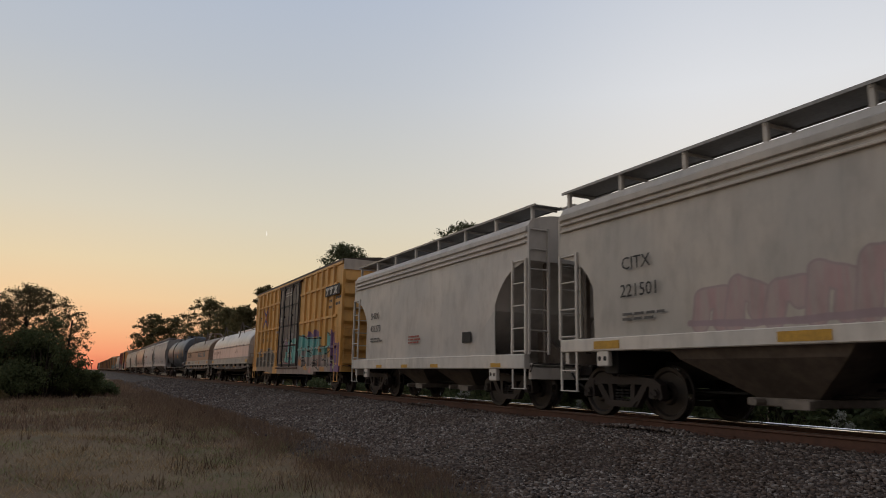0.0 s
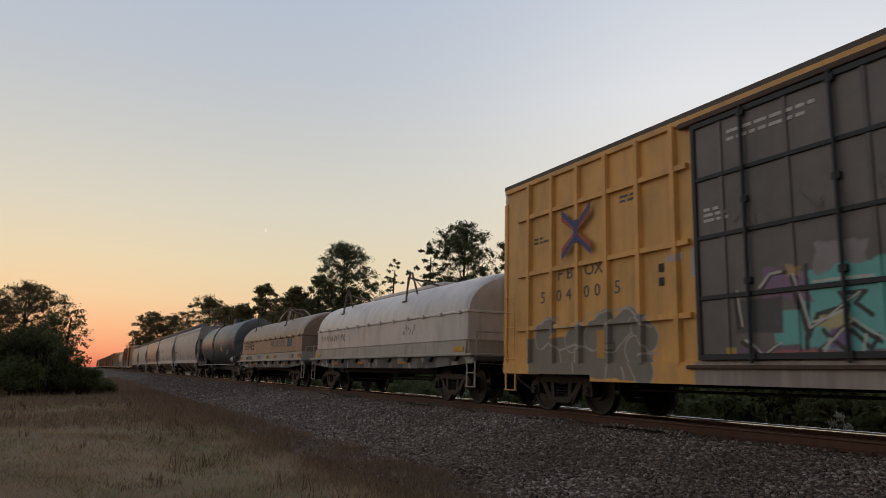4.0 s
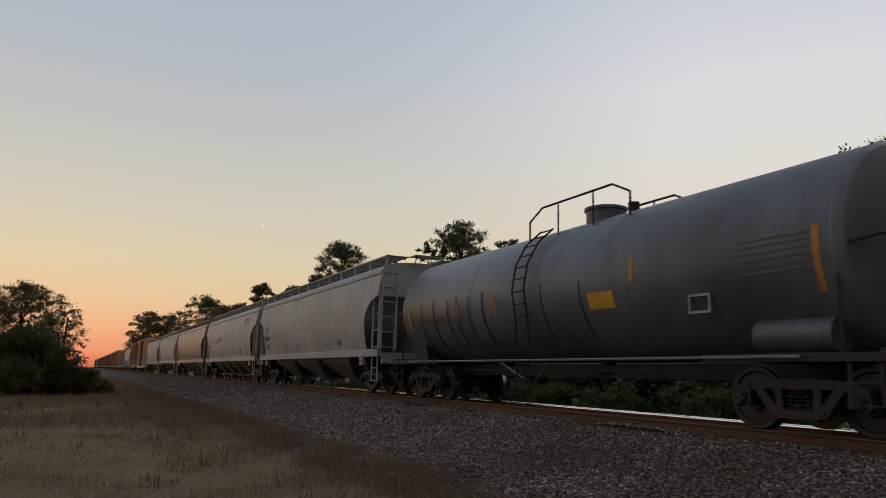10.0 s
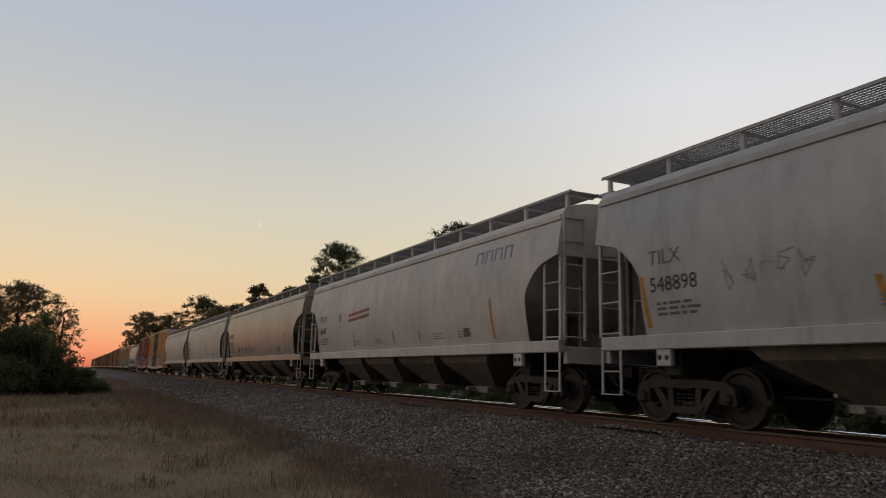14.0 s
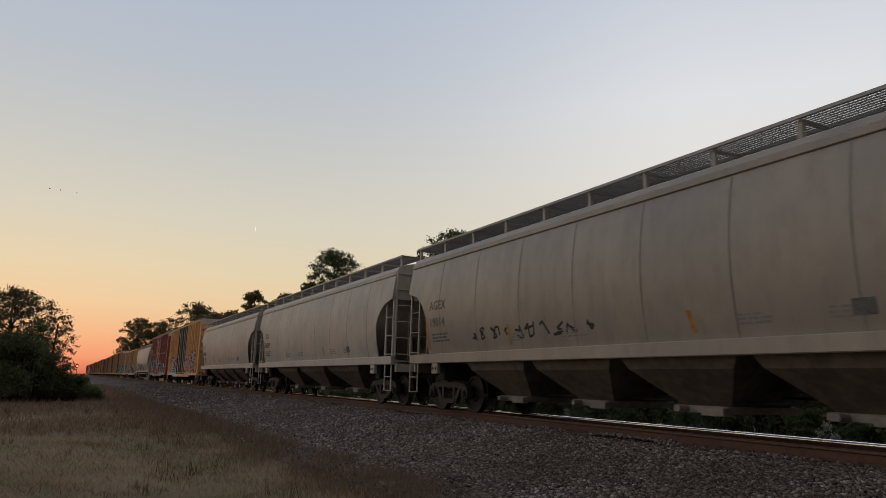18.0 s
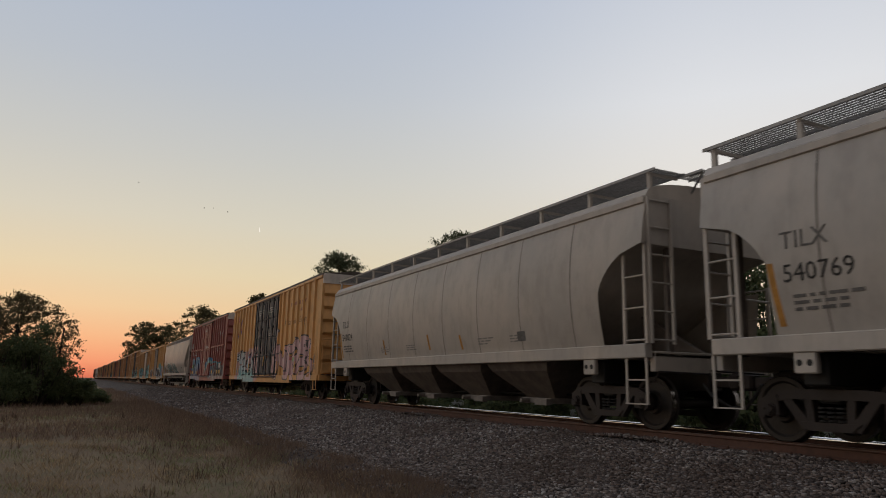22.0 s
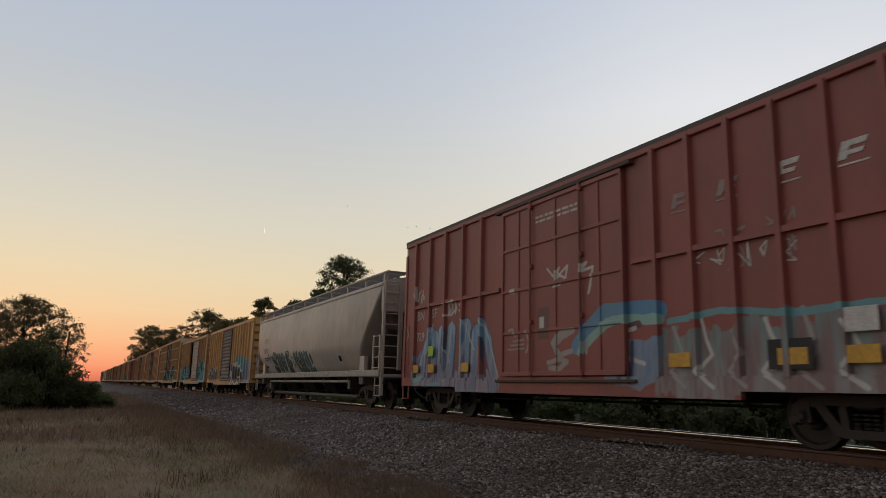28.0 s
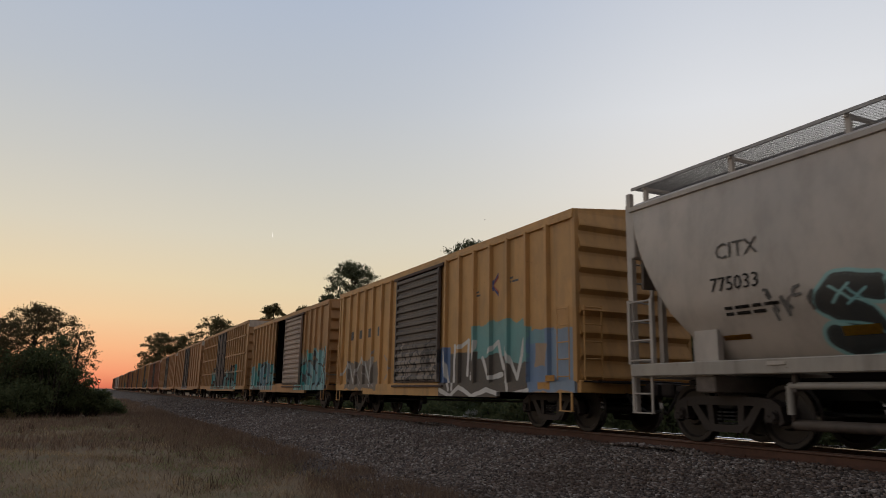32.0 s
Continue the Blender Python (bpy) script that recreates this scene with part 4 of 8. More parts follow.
def make_ground():
    xs = np.concatenate([[-2500, -900, -300, -120], np.arange(-60, 60.1, 0.6), [90, 200, 500, 1000, 2500]])
    ys = np.concatenate([[-2500, -800, -250, -80], np.arange(-30, 90, 0.8), np.arange(90, 420, 6.0), [500, 700, 1100, 1800, 3000]])
    gx, gy = np.meshgrid(xs, ys, indexing="ij")
    gz = ground_z(gx) - 0.03
    soft = np.clip((3.6 - gx) / 1.5, 0, 1) + np.clip((gx - 14) / 2, 0, 1)
    near = np.clip(1.5 - np.hypot(gx, gy) / 150, 0, 1)
    gz = gz + rolling(gx, gy) * np.clip(soft, 0, 1) * near
    # under the ballast the sheet stays below the stones
    gz = np.where((gx > 4.0) & (gx < 14.2), gz - 0.10, gz)
    verts = np.stack([gx, gy, gz], -1).reshape(-1, 3)
    a = (np.arange(len(xs) - 1)[:, None] * len(ys) + np.arange(len(ys) - 1)[None]).ravel()
    faces = np.stack([a, a + len(ys), a + len(ys) + 1, a + 1], -1)
    bulk("ground", verts, faces, M["soil"], "dry brown meadow grass and bare soil beside the railway", "ground", "structure")


def make_bed():
    xs = np.array([3.9, 4.4, 4.8, 5.6, 6.4, 7.0, 7.6, 8.15, 8.6, 9.3, 10.3, 11.1, 11.5, 12.2, 13.0, 14.3])
    ys = np.concatenate([np.arange(-40, 60, 1.0), np.arange(60, 640.1, 10.0)])
    gx, gy = np.meshgrid(xs, ys, indexing="ij")
    gz = ground_z(gx) + 0.012 * np.sin(gx * 5.1 + gy * 3.3) * (gx < 8.2)
    gz[0] -= 0.09
    gz[-1] -= 0.09
    verts = np.stack([gx, gy, gz], -1).reshape(-1, 3)
    a = (np.arange(len(xs) - 1)[:, None] * len(ys) + np.arange(len(ys) - 1)[None]).ravel()
    faces = np.stack([a, a + len(ys), a + len(ys) + 1, a + 1], -1)
    bulk("ballast_bed", verts, faces, M["bed"], "sloping bed of crushed grey ballast stone under the track", "track bed", "structure")


def stone_shape(rough):
    if rough:
        v = np.array([(1, 0, 0), (-1, 0, 0), (0, 1, 0), (0, -1, 0), (0, 0, 1), (0, 0, -1)], float) * 1.15
        return v, np.array([(a, b, 4) if s else (b, a, 5) for s in (0, 1) for a, b in ((0, 2), (2, 1), (1, 3), (3, 0))])
    # a blunt block, knocked out of true stone by stone
    v = np.array([(x, y, z) for z in (-1, 1) for y in (-1, 1) for x in (-1, 1)], float) * 0.74
    q = ((0, 2, 3, 1), (4, 5, 7, 6), (0, 1, 5, 4), (2, 6, 7, 3), (0, 4, 6, 2), (1, 3, 7, 5))
    return v, np.array([t for a, b, c, d in q for t in ((a, b, c), (a, c, d))])


def scatter_stones(name, x, y, size, label, rough=True, lift=0.0):
    v, f = stone_shape(rough)
    k = len(x)
    z = ground_z(x)
    ang = rng.uniform(0, 6.283, k)
    ca, sa = np.cos(ang), np.sin(ang)
    jit = 1 + rng.uniform(-0.32, 0.32, (k, len(v), 1))
    p = v[None] * jit * np.stack([size, size * rng.uniform(0.6, 1.0, k), size * rng.uniform(0.45, 0.8, k)], -1)[:, None]
    q = np.empty_like(p)
    q[..., 0] = p[..., 0] * ca[:, None] - p[..., 1] * sa[:, None]
    q[..., 1] = p[..., 0] * sa[:, None] + p[..., 1] * ca[:, None]
    q[..., 2] = p[..., 2] + rng.uniform(-0.25, 0.25, (k, 1)) * p[..., 0]
    q += np.stack([x, y, z + lift + size * rng.uniform(0.05, 0.55, k)], -1)[:, None]
    faces = (f[None] + (np.arange(k) * len(v))[:, None, None]).reshape(-1, 3)
    return bulk(name, q.reshape(-1, 3), faces, M["stone"], label, "gravel", "stuff")


def make_gravel():
    for k, y0, y1, lo, hi, rough in ((42000, 3.4, 12.0, 0.012, 0.031, False), (46000, 12.0, 34.0, 0.020, 0.042, True)):
        y = y0 + (y1 - y0) * rng.random(k) ** 1.2
        x = 4.0 + 4.98 * rng.random(k)
        edge = 4.55 + 0.30 * np.sin(y * 0.9) + 0.22 * np.sin(y * 2.3) + rng.normal(0, 0.34, k)
        keep = x > edge
        x, y = x[keep], y[keep]
        scatter_stones("gravel", x, y, lo + (hi - lo) * rng.random(len(x)) ** 1.6, "loose crushed grey ballast stones on the track shoulder", rough)
    # stones heaped against the foot of the near rail
    k = 5200
    y = 3.0 + 40 * rng.random(k) ** 1.3
    x = 8.62 + 0.40 * rng.random(k)
    scatter_stones("gravel", x, y, rng.uniform(0.022, 0.042, k), "ballast stones heaped against the foot of the rail", lift=0.035 * np.clip(np.sin(y * 2.1) + np.sin(y * 0.77) + 0.6, 0, 1.6))
    k = 14000
    y = 30 + 60 * rng.random(k) ** 1.5
    x = 4.2 + 4.7 * rng.random(k)
    scatter_stones("gravel", x, y, rng.uniform(0.03, 0.06, k), "ballast stones farther along the track shoulder")
    k = 9000
    y = 2 + 40 * rng.random(k)
    x = XC + rng.uniform(-0.66, 2.6, k)
    scatter_stones("gravel", x, y, rng.uniform(0.02, 0.045, k), "dark ballast stones between and beyond the rails")


def rail_ring(y, z):
    p = [(-0.075, -0.172), (0.075, -0.172), (0.075, -0.160), (0.018, -0.135), (0.012, -0.045), (0.036, -0.034), (0.037, -0.008), (0.028, 0.0),
         (-0.028, 0.0), (-0.037, -0.008), (-0.036, -0.034), (-0.012, -0.045), (-0.018, -0.135), (-0.075, -0.160)]
    return [(px, y, pz) for px, pz in p]


def make_track():
    # the near head's dark colour stands for its reflection of the train's underside
    for side, head, worn in ((-1, "railtop_dark_reflection", "running surface coloured dark brown for the reflected underside of the train"), (1, "railtop", "bright polished running surface")):
        x = XC + side * 0.7535
        rail = tagged(thing("rail", "rusty brown steel rail with a polished head on wooden ties", "rail", "rails of the track", at=pose(x, 0, 0)))
        mb = Mb()
        mb.loft([rail_ring(y, 0) for y in (-60, 60, 200, 640)])
        part("rail_body", mb, M["rail"], rail, smooth=30)
        # crowned head, its corners rounded wider than a real rail's to mirror the sky
        arc = [(-0.0390 + 0.030 * (1 - math.cos(a)), -0.0250 + 0.031 * math.sin(a)) for a in (radians(6 * j) for j in range(2, 15))]
        arc = arc + [(-px, pz) for px, pz in reversed(arc)]
        if side > 0:
            # bevelled on its gauge side to catch the sky as a bright line
            arc = [(-0.044, -0.032), (-0.0435, -0.0075), (-0.042, -0.006), (-0.004, 0.0085), (0.0, 0.0088), (0.030, 0.006), (0.039, -0.006)]
        mb = Mb().loft([[(px, y, pz) for px, pz in arc] for y in (-60, 0, 30, 60, 120, 640)], closed=False)
        part("running_surface", mb, M[head], rail, worn, smooth=60)
    tie = Mb().box(-1.3, 1.3, -0.11, 0.11, -0.36, -0.176, 0.012).mesh("tie", M["tie"])
    plate = Mb().box(-0.19, 0.19, -0.09, 0.09, -0.1765, -0.165).mesh("tie_plate", M["rail"])
    spike = Mb().cyl((0, 0, -0.17), (0, 0, -0.13), 0.016, 6).mesh("spike", M["rail"])
    for i in range(150):
        y = -6 + i * 0.54 + random.uniform(-0.03, 0.03)
        ob = tagged(new("tie", tie), "dark creosoted wooden railway tie half buried in ballast", "railway tie", "ties of the track")
        ob.matrix_basis = pose(XC, y, random.uniform(-0.006, 0.002), 0, 0, random.uniform(-0.7, 0.7))
        if i < 60:
            for side in (-1, 1):
                part("tie_plate", plate, None, ob, at=pose(side * 0.7535, 0, 0))
                for e in (-1, 1):
                    part("spike", spike, None, ob, at=pose(side * 0.7535 + e * 0.085, 0.04 * e, 0))


make_ground()
make_bed()
make_track()

# ---------------------------------------------------------------- parts that all cars share
def truck_meshes():
    f = Mb()
    x0, x1 = -1.09, -0.95
    f.prism([(-1.02, 0.60), (-0.86, 0.70), (-0.45, 0.735), (0.45, 0.735), (0.86, 0.70), (1.02, 0.60), (0.98, 0.52), (0.60, 0.60), (-0.60, 0.60), (-0.98, 0.52)], x0, x1)
    for e in (-1, 1):
        f.prism([(e * 0.72, 0.63), (e * 0.56, 0.62), (e * 0.24, 0.24), (e * 0.40, 0.20)], x0 + 0.01, x1 - 0.01)
        f.prism([(e * 0.36, 0.62), (e * 0.25, 0.62), (e * 0.22, 0.30), (e * 0.33, 0.26)], x0 + 0.015, x1 - 0.01)
        f.prism([(e * 0.76, 0.66), (e * 1.02, 0.60), (e * 1.06, 0.38), (e * 0.98, 0.33), (e * 0.95, 0.50), (e * 0.83, 0.50), (e * 0.80, 0.36), (e * 0.73, 0.38)], x0 - 0.012, x1)
    f.prism([(-0.42, 0.31), (-0.30, 0.20), (0.30, 0.20), (0.42, 0.31)], x0 - 0.01, x1)
    side = f.mesh("side_frame", M["steel"])
    sp = Mb()
    for e in (-0.13, 0, 0.13):
        for k in range(4):
            sp.cyl((-1.02, e, 0.32 + k * 0.055), (-1.02, e, 0.345 + k * 0.055), 0.058, 8)
    spring = sp.mesh("spring_nest", M["black"])
    b = Mb()
    b.box(-1.06, 1.06, -0.16, 0.16, 0.55, 0.70, 0.03).box(-0.42, 0.42, -0.24, 0.24, 0.62, 0.76, 0.03)
    b.box(-0.85, 0.85, -0.72, -0.66, 0.38, 0.5).box(-0.85, 0.85, 0.66, 0.72, 0.38, 0.5)
    bolster = b.mesh("bolster", M["black"])
    # lathe profile of a wheel, tread on the rail
    prof = [(0.02, 0.10), (0.10, 0.12), (0.10, 0.17), (0.045, 0.20), (0.035, 0.36), (0.07, 0.39), (0.07, 0.45), (-0.035, 0.457), (-0.045, 0.482), (-0.065, 0.482), (-0.068, 0.39), (-0.01, 0.36), (-0.03, 0.2), (-0.07, 0.16), (-0.07, 0.10)]
    w = Mb()
    n = 40
    for e in (-1, 1):
        rings = [[(e * (0.735 + a), r * math.cos(2 * math.pi * j / n), r * math.sin(2 * math.pi * j / n)) for j in range(n)] for a, r in prof]
        w.loft(rings, caps=False)
        w.cyl((e * 0.80, 0, 0), (e * 1.02, 0, 0), 0.085, 12)
    w.cyl((-0.8, 0, 0), (0.8, 0, 0), 0.09, 12)
    plain = len(w.f)
    for e in (-1, 1):
        w.loft([[(e * (0.735 + a), 0.459 * math.cos(2 * math.pi * j / n), 0.459 * math.sin(2 * math.pi * j / n)) for j in range(n)] for a in (-0.032, 0.069)], caps=False)
    wheel = w.mesh("wheelset", M["wheel"], 40)
    wheel.materials.append(M["tread"])
    for q in range(plain, len(wheel.polygons)):
        wheel.polygons[q].material_index = 1
    c = Mb()
    c.cyl((-1.02, 0, 0), (-1.12, 0, 0), 0.10, 14).cyl((-1.12, 0, 0), (-1.15, 0, 0), 0.075, 12)
    for j in range(3):
        a = 2.094 * j
        c.cyl((-1.14, 0.05 * math.cos(a), 0.05 * math.sin(a)), (-1.165, 0.05 * math.cos(a), 0.05 * math.sin(a)), 0.018, 6)
    cap = c.mesh("bearing_cap", M["steel"], 40)
    return side, spring, bolster, wheel, cap


TRUCK = truck_meshes()
WHEELS = []


def truck(car, u, rolling_wheels=True, frame_mat=None):
    side, spring, bolster, wheel, cap = TRUCK
    tr = part("truck", bolster, None, car, "cast steel freight truck with two wheelsets", at=pose(0, u, 0))
    turn = pose(0, 0, 0, 0, 0, 180)
    for m in (Matrix(), turn):
        part("side_frame", side, None, tr, at=m)
        part("spring_nest", spring, None, tr, at=m)
    for v in (-0.89, 0.89):
        ws = part("wheelset", wheel, None, tr, "steel wheelset, dark discs with bright worn rims", at=pose(0, v, 0.4585))
        if rolling_wheels:
            WHEELS.append((ws, v))
        for m in (Matrix(), turn):
            part("bearing_cap", cap, None, tr, at=pose(0, v, 0.4585) @ m)
    return tr


def coupler(car, u, way):
    """Coupler, draft sill end and air hose; way: -1 towards the front, 1 towards the rear."""
    mb = Mb()
    mb.box(-0.17, 0.17, min(u, u - way * 1.2), max(u, u - way * 1.2), 0.68, 1.02, 0.02)
    mb.box(-0.09, 0.09, min(u, u + way * 0.42), max(u, u + way * 0.42), 0.74, 0.92, 0.02)
    mb.box(-0.17, 0.10, min(u + way * 0.40, u + way * 0.72), max(u + way * 0.40, u + way * 0.72), 0.70, 0.98, 0.04)
    part("coupler", mb, M["steel"], car)
    h = Mb().pipe([(-0.35, u + way * 0.05, 0.80), (-0.33, u + way * 0.22, 0.60), (-0.2, u + way * 0.5, 0.42), (-0.05, u + way * 0.72, 0.44)], 0.028)
    part("air_hose", h, M["black"], car)
    lv = Mb().pipe([(-1.38, u - way * 0.02, 0.80), (-1.38, u + way * 0.10, 0.98), (-0.2, u + way * 0.12, 0.96)], 0.016)
    part("uncoupling_lever", lv, M["steel"], car)


def ladder(car, mat, x, u0, u1, z0, z1, rungs=None, name="ladder", r=0.022, stile=0.03):
    """Two stiles and rungs in a plane x = const, or across x when x is a pair."""
    mb = Mb()
    n = rungs or max(2, round((z1 - z0) / 0.40))
    if isinstance(x, tuple):
        ends = [(x[0], u0), (x[1], u0)]
    else:
        ends = [(x, u0), (x, u1)]
    for a, b in ends:
        mb.box(a - stile * 0.7, a + stile * 0.7, b - stile, b + stile, z0, z1)
    for k in range(n):
        z = z0 + 0.06 + (z1 - z0 - 0.10) * k / (n - 1)
        mb.cyl((*ends[0], z), (*ends[1], z), r * 0.75, 6)
    return part(name, mb, mat, car)


def step(car, mat, u0, u1, z0, z1, x):
    mb = Mb()
    for u in (u0, u1):
        mb.box(x - 0.012, x + 0.012, u - 0.022, u + 0.022, z0, z1)
    mb.box(x - 0.03, x + 0.03, u0 - 0.022, u1 + 0.022, z0 - 0.02, z0)
    if z1 - z0 > 0.45:
        mb.box(x - 0.02, x + 0.02, u0, u1, (z0 + z1) / 2, (z0 + z1) / 2 + 0.025)
    return part("sill_step", mb, mat, car)


def sign(car, text, u, z, size, mat, x=-1.52, stretch=1.0, label=""):
    """Stencilled writing on the near side, u at its left end."""
    cu = bpy.data.curves.new("lettering", "FONT")
    cu.body, cu.size, cu.extrude, cu.resolution_u = text, size, 0.002, 2
    tmp = bpy.data.objects.new("lettering", cu)
    me = bpy.data.meshes.new_from_object(tmp)
    bpy.data.objects.remove(tmp)
    bpy.data.curves.remove(cu)
    me.materials.clear()
    me.materials.append(mat)
    m = Matrix(((0, 0, -1, x), (-stretch, 0, 0, u), (0, 1, 0, z), (0, 0, 0, 1)))
    me.transform(m)
    return part("lettering", me, None, car, label)


def bars(car, u, z, rows, width, mat, x=-1.52, h=0.045, gap=0.085, name="small_print"):
    """Rows of small print that cannot be read, as bars with word gaps."""
    mb = Mb()
    for r in range(rows):
        a = u
        while a > u - width * random.uniform(0.75, 1.0):
            w = random.uniform(0.08, 0.26)
            mb.box(x - 0.003, x, a - w, a, z - r * gap - h, z - r * gap)
            a -= w + 0.05
    return part(name, mb, mat, car)


def patch(car, u0, u1, z0, z1, mat, x=-1.53, name="marking", label=""):
    return part(name, Mb().box(x - 0.004, x, u0, u1, z0, z1), mat, car, label)


def scribble(car, u, z, width, height, mat, x, seed, n=5, r=0.02, name="graffiti_tag"):
    """A tag drawn with one line: loops and strokes without letters."""
    rnd = random.Random(seed)
    mb = Mb()
    for k in range(n):
        a = u - width * k / n
        pts = []
        for j in range(rnd.randint(4, 7)):
            pts.append((x, a - rnd.uniform(0, 0.9) * width / n, z + rnd.uniform(0, 1) * height))
        for p, q in zip(pts, pts[1:]):
            d = Vector(q) - Vector(p)
            s = Vector((0, -d.z, d.y)).normalized() * r
            mb.face(tuple(Vector(p) + s), tuple(Vector(q) + s), tuple(Vector(q) - s), tuple(Vector(p) - s))
    return part(name, mb, mat, car)


def crossover(car, f, way, xs, n, gap, z):
    """Open grating over the car end: bearers along the car, slats across."""
    for x in xs:
        part("crossover_bearer", Mb().box(x - 0.013, x + 0.013, *sorted((f - way * 0.33, f + way * 0.30)), z - 0.015, z + 0.025), M["mesh_grey"], car)
    slat = Mb().box(xs[0], xs[-1] + 0.02, -0.008, 0.008, 0.0, 0.02).mesh("crossover_slat", M["mesh_grey"], 0)
    for j in range(n):
        part("crossover_slat", slat, None, car, at=pose(0, f + way * (-0.30 + gap * j), z))


def underframe(car, L, t0, t1, z=0.95):
    mb = Mb().box(-0.16, 0.16, 0.3, L - 0.3, 0.70, 1.02)
    part("center_sill", mb, M["black"], car)
    mb = Mb().cyl((0.5, (t0 + t1) / 2 + 1.0, 0.78), (0.5, (t0 + t1) / 2 + 1.9, 0.78), 0.17, 12)
    part("brake_reservoir", mb, M["black"], car, smooth=40)
    mb = Mb().pipe([(-0.4, t0 + 1.2, 0.55), (-0.45, t1 - 1.2, 0.50)], 0.025).pipe([(0.3, t0 + 1.2, 0.62), (0.3, t1 - 1.2, 0.60)], 0.025)
    part("brake_rod", mb, M["black"], car)


# ---------------------------------------------------------------- covered hopper cars
def hopper(label, s0, L, mat, trucks, eave=3.96, crown=4.29, sill=(1.20, 1.42), bulge=0.10, end_arc=1.15, arc_top=3.05, ribs=(), bays=3,
           seams=0, group="covered hopper cars", walk_z=4.46, sill_mat=None, open_walk=True, bay_mat=None):
    car = thing("covered_hopper", label, "freight car", group, at=pose(XC, s0, 0))
    half = 1.46
    top_w = half - 0.02

    def w(z):
        k = (z - sill[1]) / (eave - sill[1])
        return half + bulge * (1 - (2 * k - 1) ** 2) - 0.03 * k

    def e(z):
        if z >= arc_top:
            return 0.0
        k = (arc_top - z) / (arc_top - sill[1])
        return end_arc * min(1.0, 1.12 * math.sqrt(max(0.0, 1 - (1 - min(1.0, k * 1.25)) ** 2)))

    zs = [sill[0] + 0.05, sill[1]] + [sill[1] + (arc_top - sill[1]) * j / 14 for j in range(1, 14)] + [arc_top - 0.001, arc_top] + [arc_top + (eave - arc_top) * j / 4 for j in range(1, 5)]
    rings, cheeks = [], []
    for z in zs:
        zz = max(z, sill[1])
        a, b = e(zz), w(zz)
        # the end slopes in towards the bays, the side sheets reach out past it
        s = max(a, 2.75 * max(0.0, arc_top - zz) / (arc_top - sill[1]))
        rings.append([(-b, s, z), (b, s, z), (b, L - s, z), (-b, L - s, z)])
        cheeks.append((z, b, a, s))
    mb = Mb()
    mb.loft(rings, caps=False)
    part("body", mb, mat, car, smooth=35)
    sheet = {(x, k): Mb() for x in (-1, 1) for k in (0, 1)}
    for (za, ba, aa, sa), (zb, bb, ab, sb) in zip(cheeks, cheeks[1:]):
        if sa > aa + 0.001 or sb > ab + 0.001:
            for x, reach in ((-1, 1.0), (1, 0.3)):
                for k, g in enumerate((lambda q: q, lambda q: L - q)):
                    # the far side sheet is cut out less, to block the bright sky behind
                    p, q = aa * reach, ab * reach
                    sheet[x, k].face((x * ba, g(p), za), (x * ba, g(sa), za), (x * bb, g(sb), zb), (x * bb, g(q), zb))
                    sheet[x, k].face((x * (ba - 0.02), g(p), za), (x * (ba - 0.02), g(sa), za), (x * (bb - 0.02), g(sb), zb), (x * (bb - 0.02), g(q), zb))
    for mb in sheet.values():
        part("end_sheet", mb, mat, car)
    # arched roof
    arc = [(-top_w, eave)] + [(top_w * math.cos(math.pi * (1 - j / 10)) * 0.999, eave + (crown - eave) * math.sin(math.pi * j / 10) ** 0.8) for j in range(1, 10)] + [(top_w, eave)]
    part("roof", Mb().loft([[(x, 0.0, z) for x, z in arc], [(x, L, z) for x, z in arc]], caps=True), mat, car, smooth=35)
    # top chord and ribs along the eaves
    for e in (-1, 1):
        a, b = sorted((e * (half + 0.035), e * (half - 0.03)))
        part("top_chord", Mb().box(a, b, 0.02, L - 0.02, eave - 0.14, eave - 0.02, 0.012), mat, car)
        for z in ribs:
            part("side_rib", Mb().box(a - 0.01, b + 0.01, 0.05, L - 0.05, z, z + 0.05, 0.01), mat, car)
    for k in range(seams):
        u = end_arc + 0.8 + (L - 2 * end_arc - 1.6) * k / (seams - 1)
        mb = Mb()
        pts = [(z, w(z)) for z in [sill[1] + (eave - 0.16 - sill[1]) * j / 8 for j in range(9)]]
        for (za, wa), (zb, wb) in zip(pts, pts[1:]):
            mb.face((-wa - 0.004, u - 0.016, za), (-wa - 0.004, u + 0.016, za), (-wb - 0.004, u + 0.016, zb), (-wb - 0.004, u - 0.016, zb))
            mb.face((-wa - 0.004, u + 0.016, za), (-wa + 0.006, u + 0.020, za), (-wb + 0.006, u + 0.020, zb), (-wb - 0.004, u + 0.016, zb))
        part("side_seam", mb, M["seam"], car)
    sm = sill_mat or mat
    mb = Mb().box(-half - 0.06, -half + 0.10, 0.05, L - 0.05, sill[0], sill[1], 0.015)
    part("side_sill", mb, sm, car)
    mb = Mb().box(half - 0.10, half + 0.06, 0.05, L - 0.05, sill[0], sill[1], 0.015)
    part("side_sill", mb, sm, car)
    for f, way in ((0.0, 1), (L, -1)):
        a, b = sorted((f, f + way * 1.9))
        part("end_platform", Mb().box(-half + 0.10, half - 0.10, a, b, sill[0] + 0.02, sill[0] + 0.09, 0.01).box(-half + 0.1, half - 0.1, min(f, f + way * 0.12), max(f, f + way * 0.12), sill[0] - 0.22, sill[0] + 0.12, 0.01), sm, car)
        # end posts and gusset coloured dark brown for the shade in the end recess
        for x in (-0.9, 0.9):
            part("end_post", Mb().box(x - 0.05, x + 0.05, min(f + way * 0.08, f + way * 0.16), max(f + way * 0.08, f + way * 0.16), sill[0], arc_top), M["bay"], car)
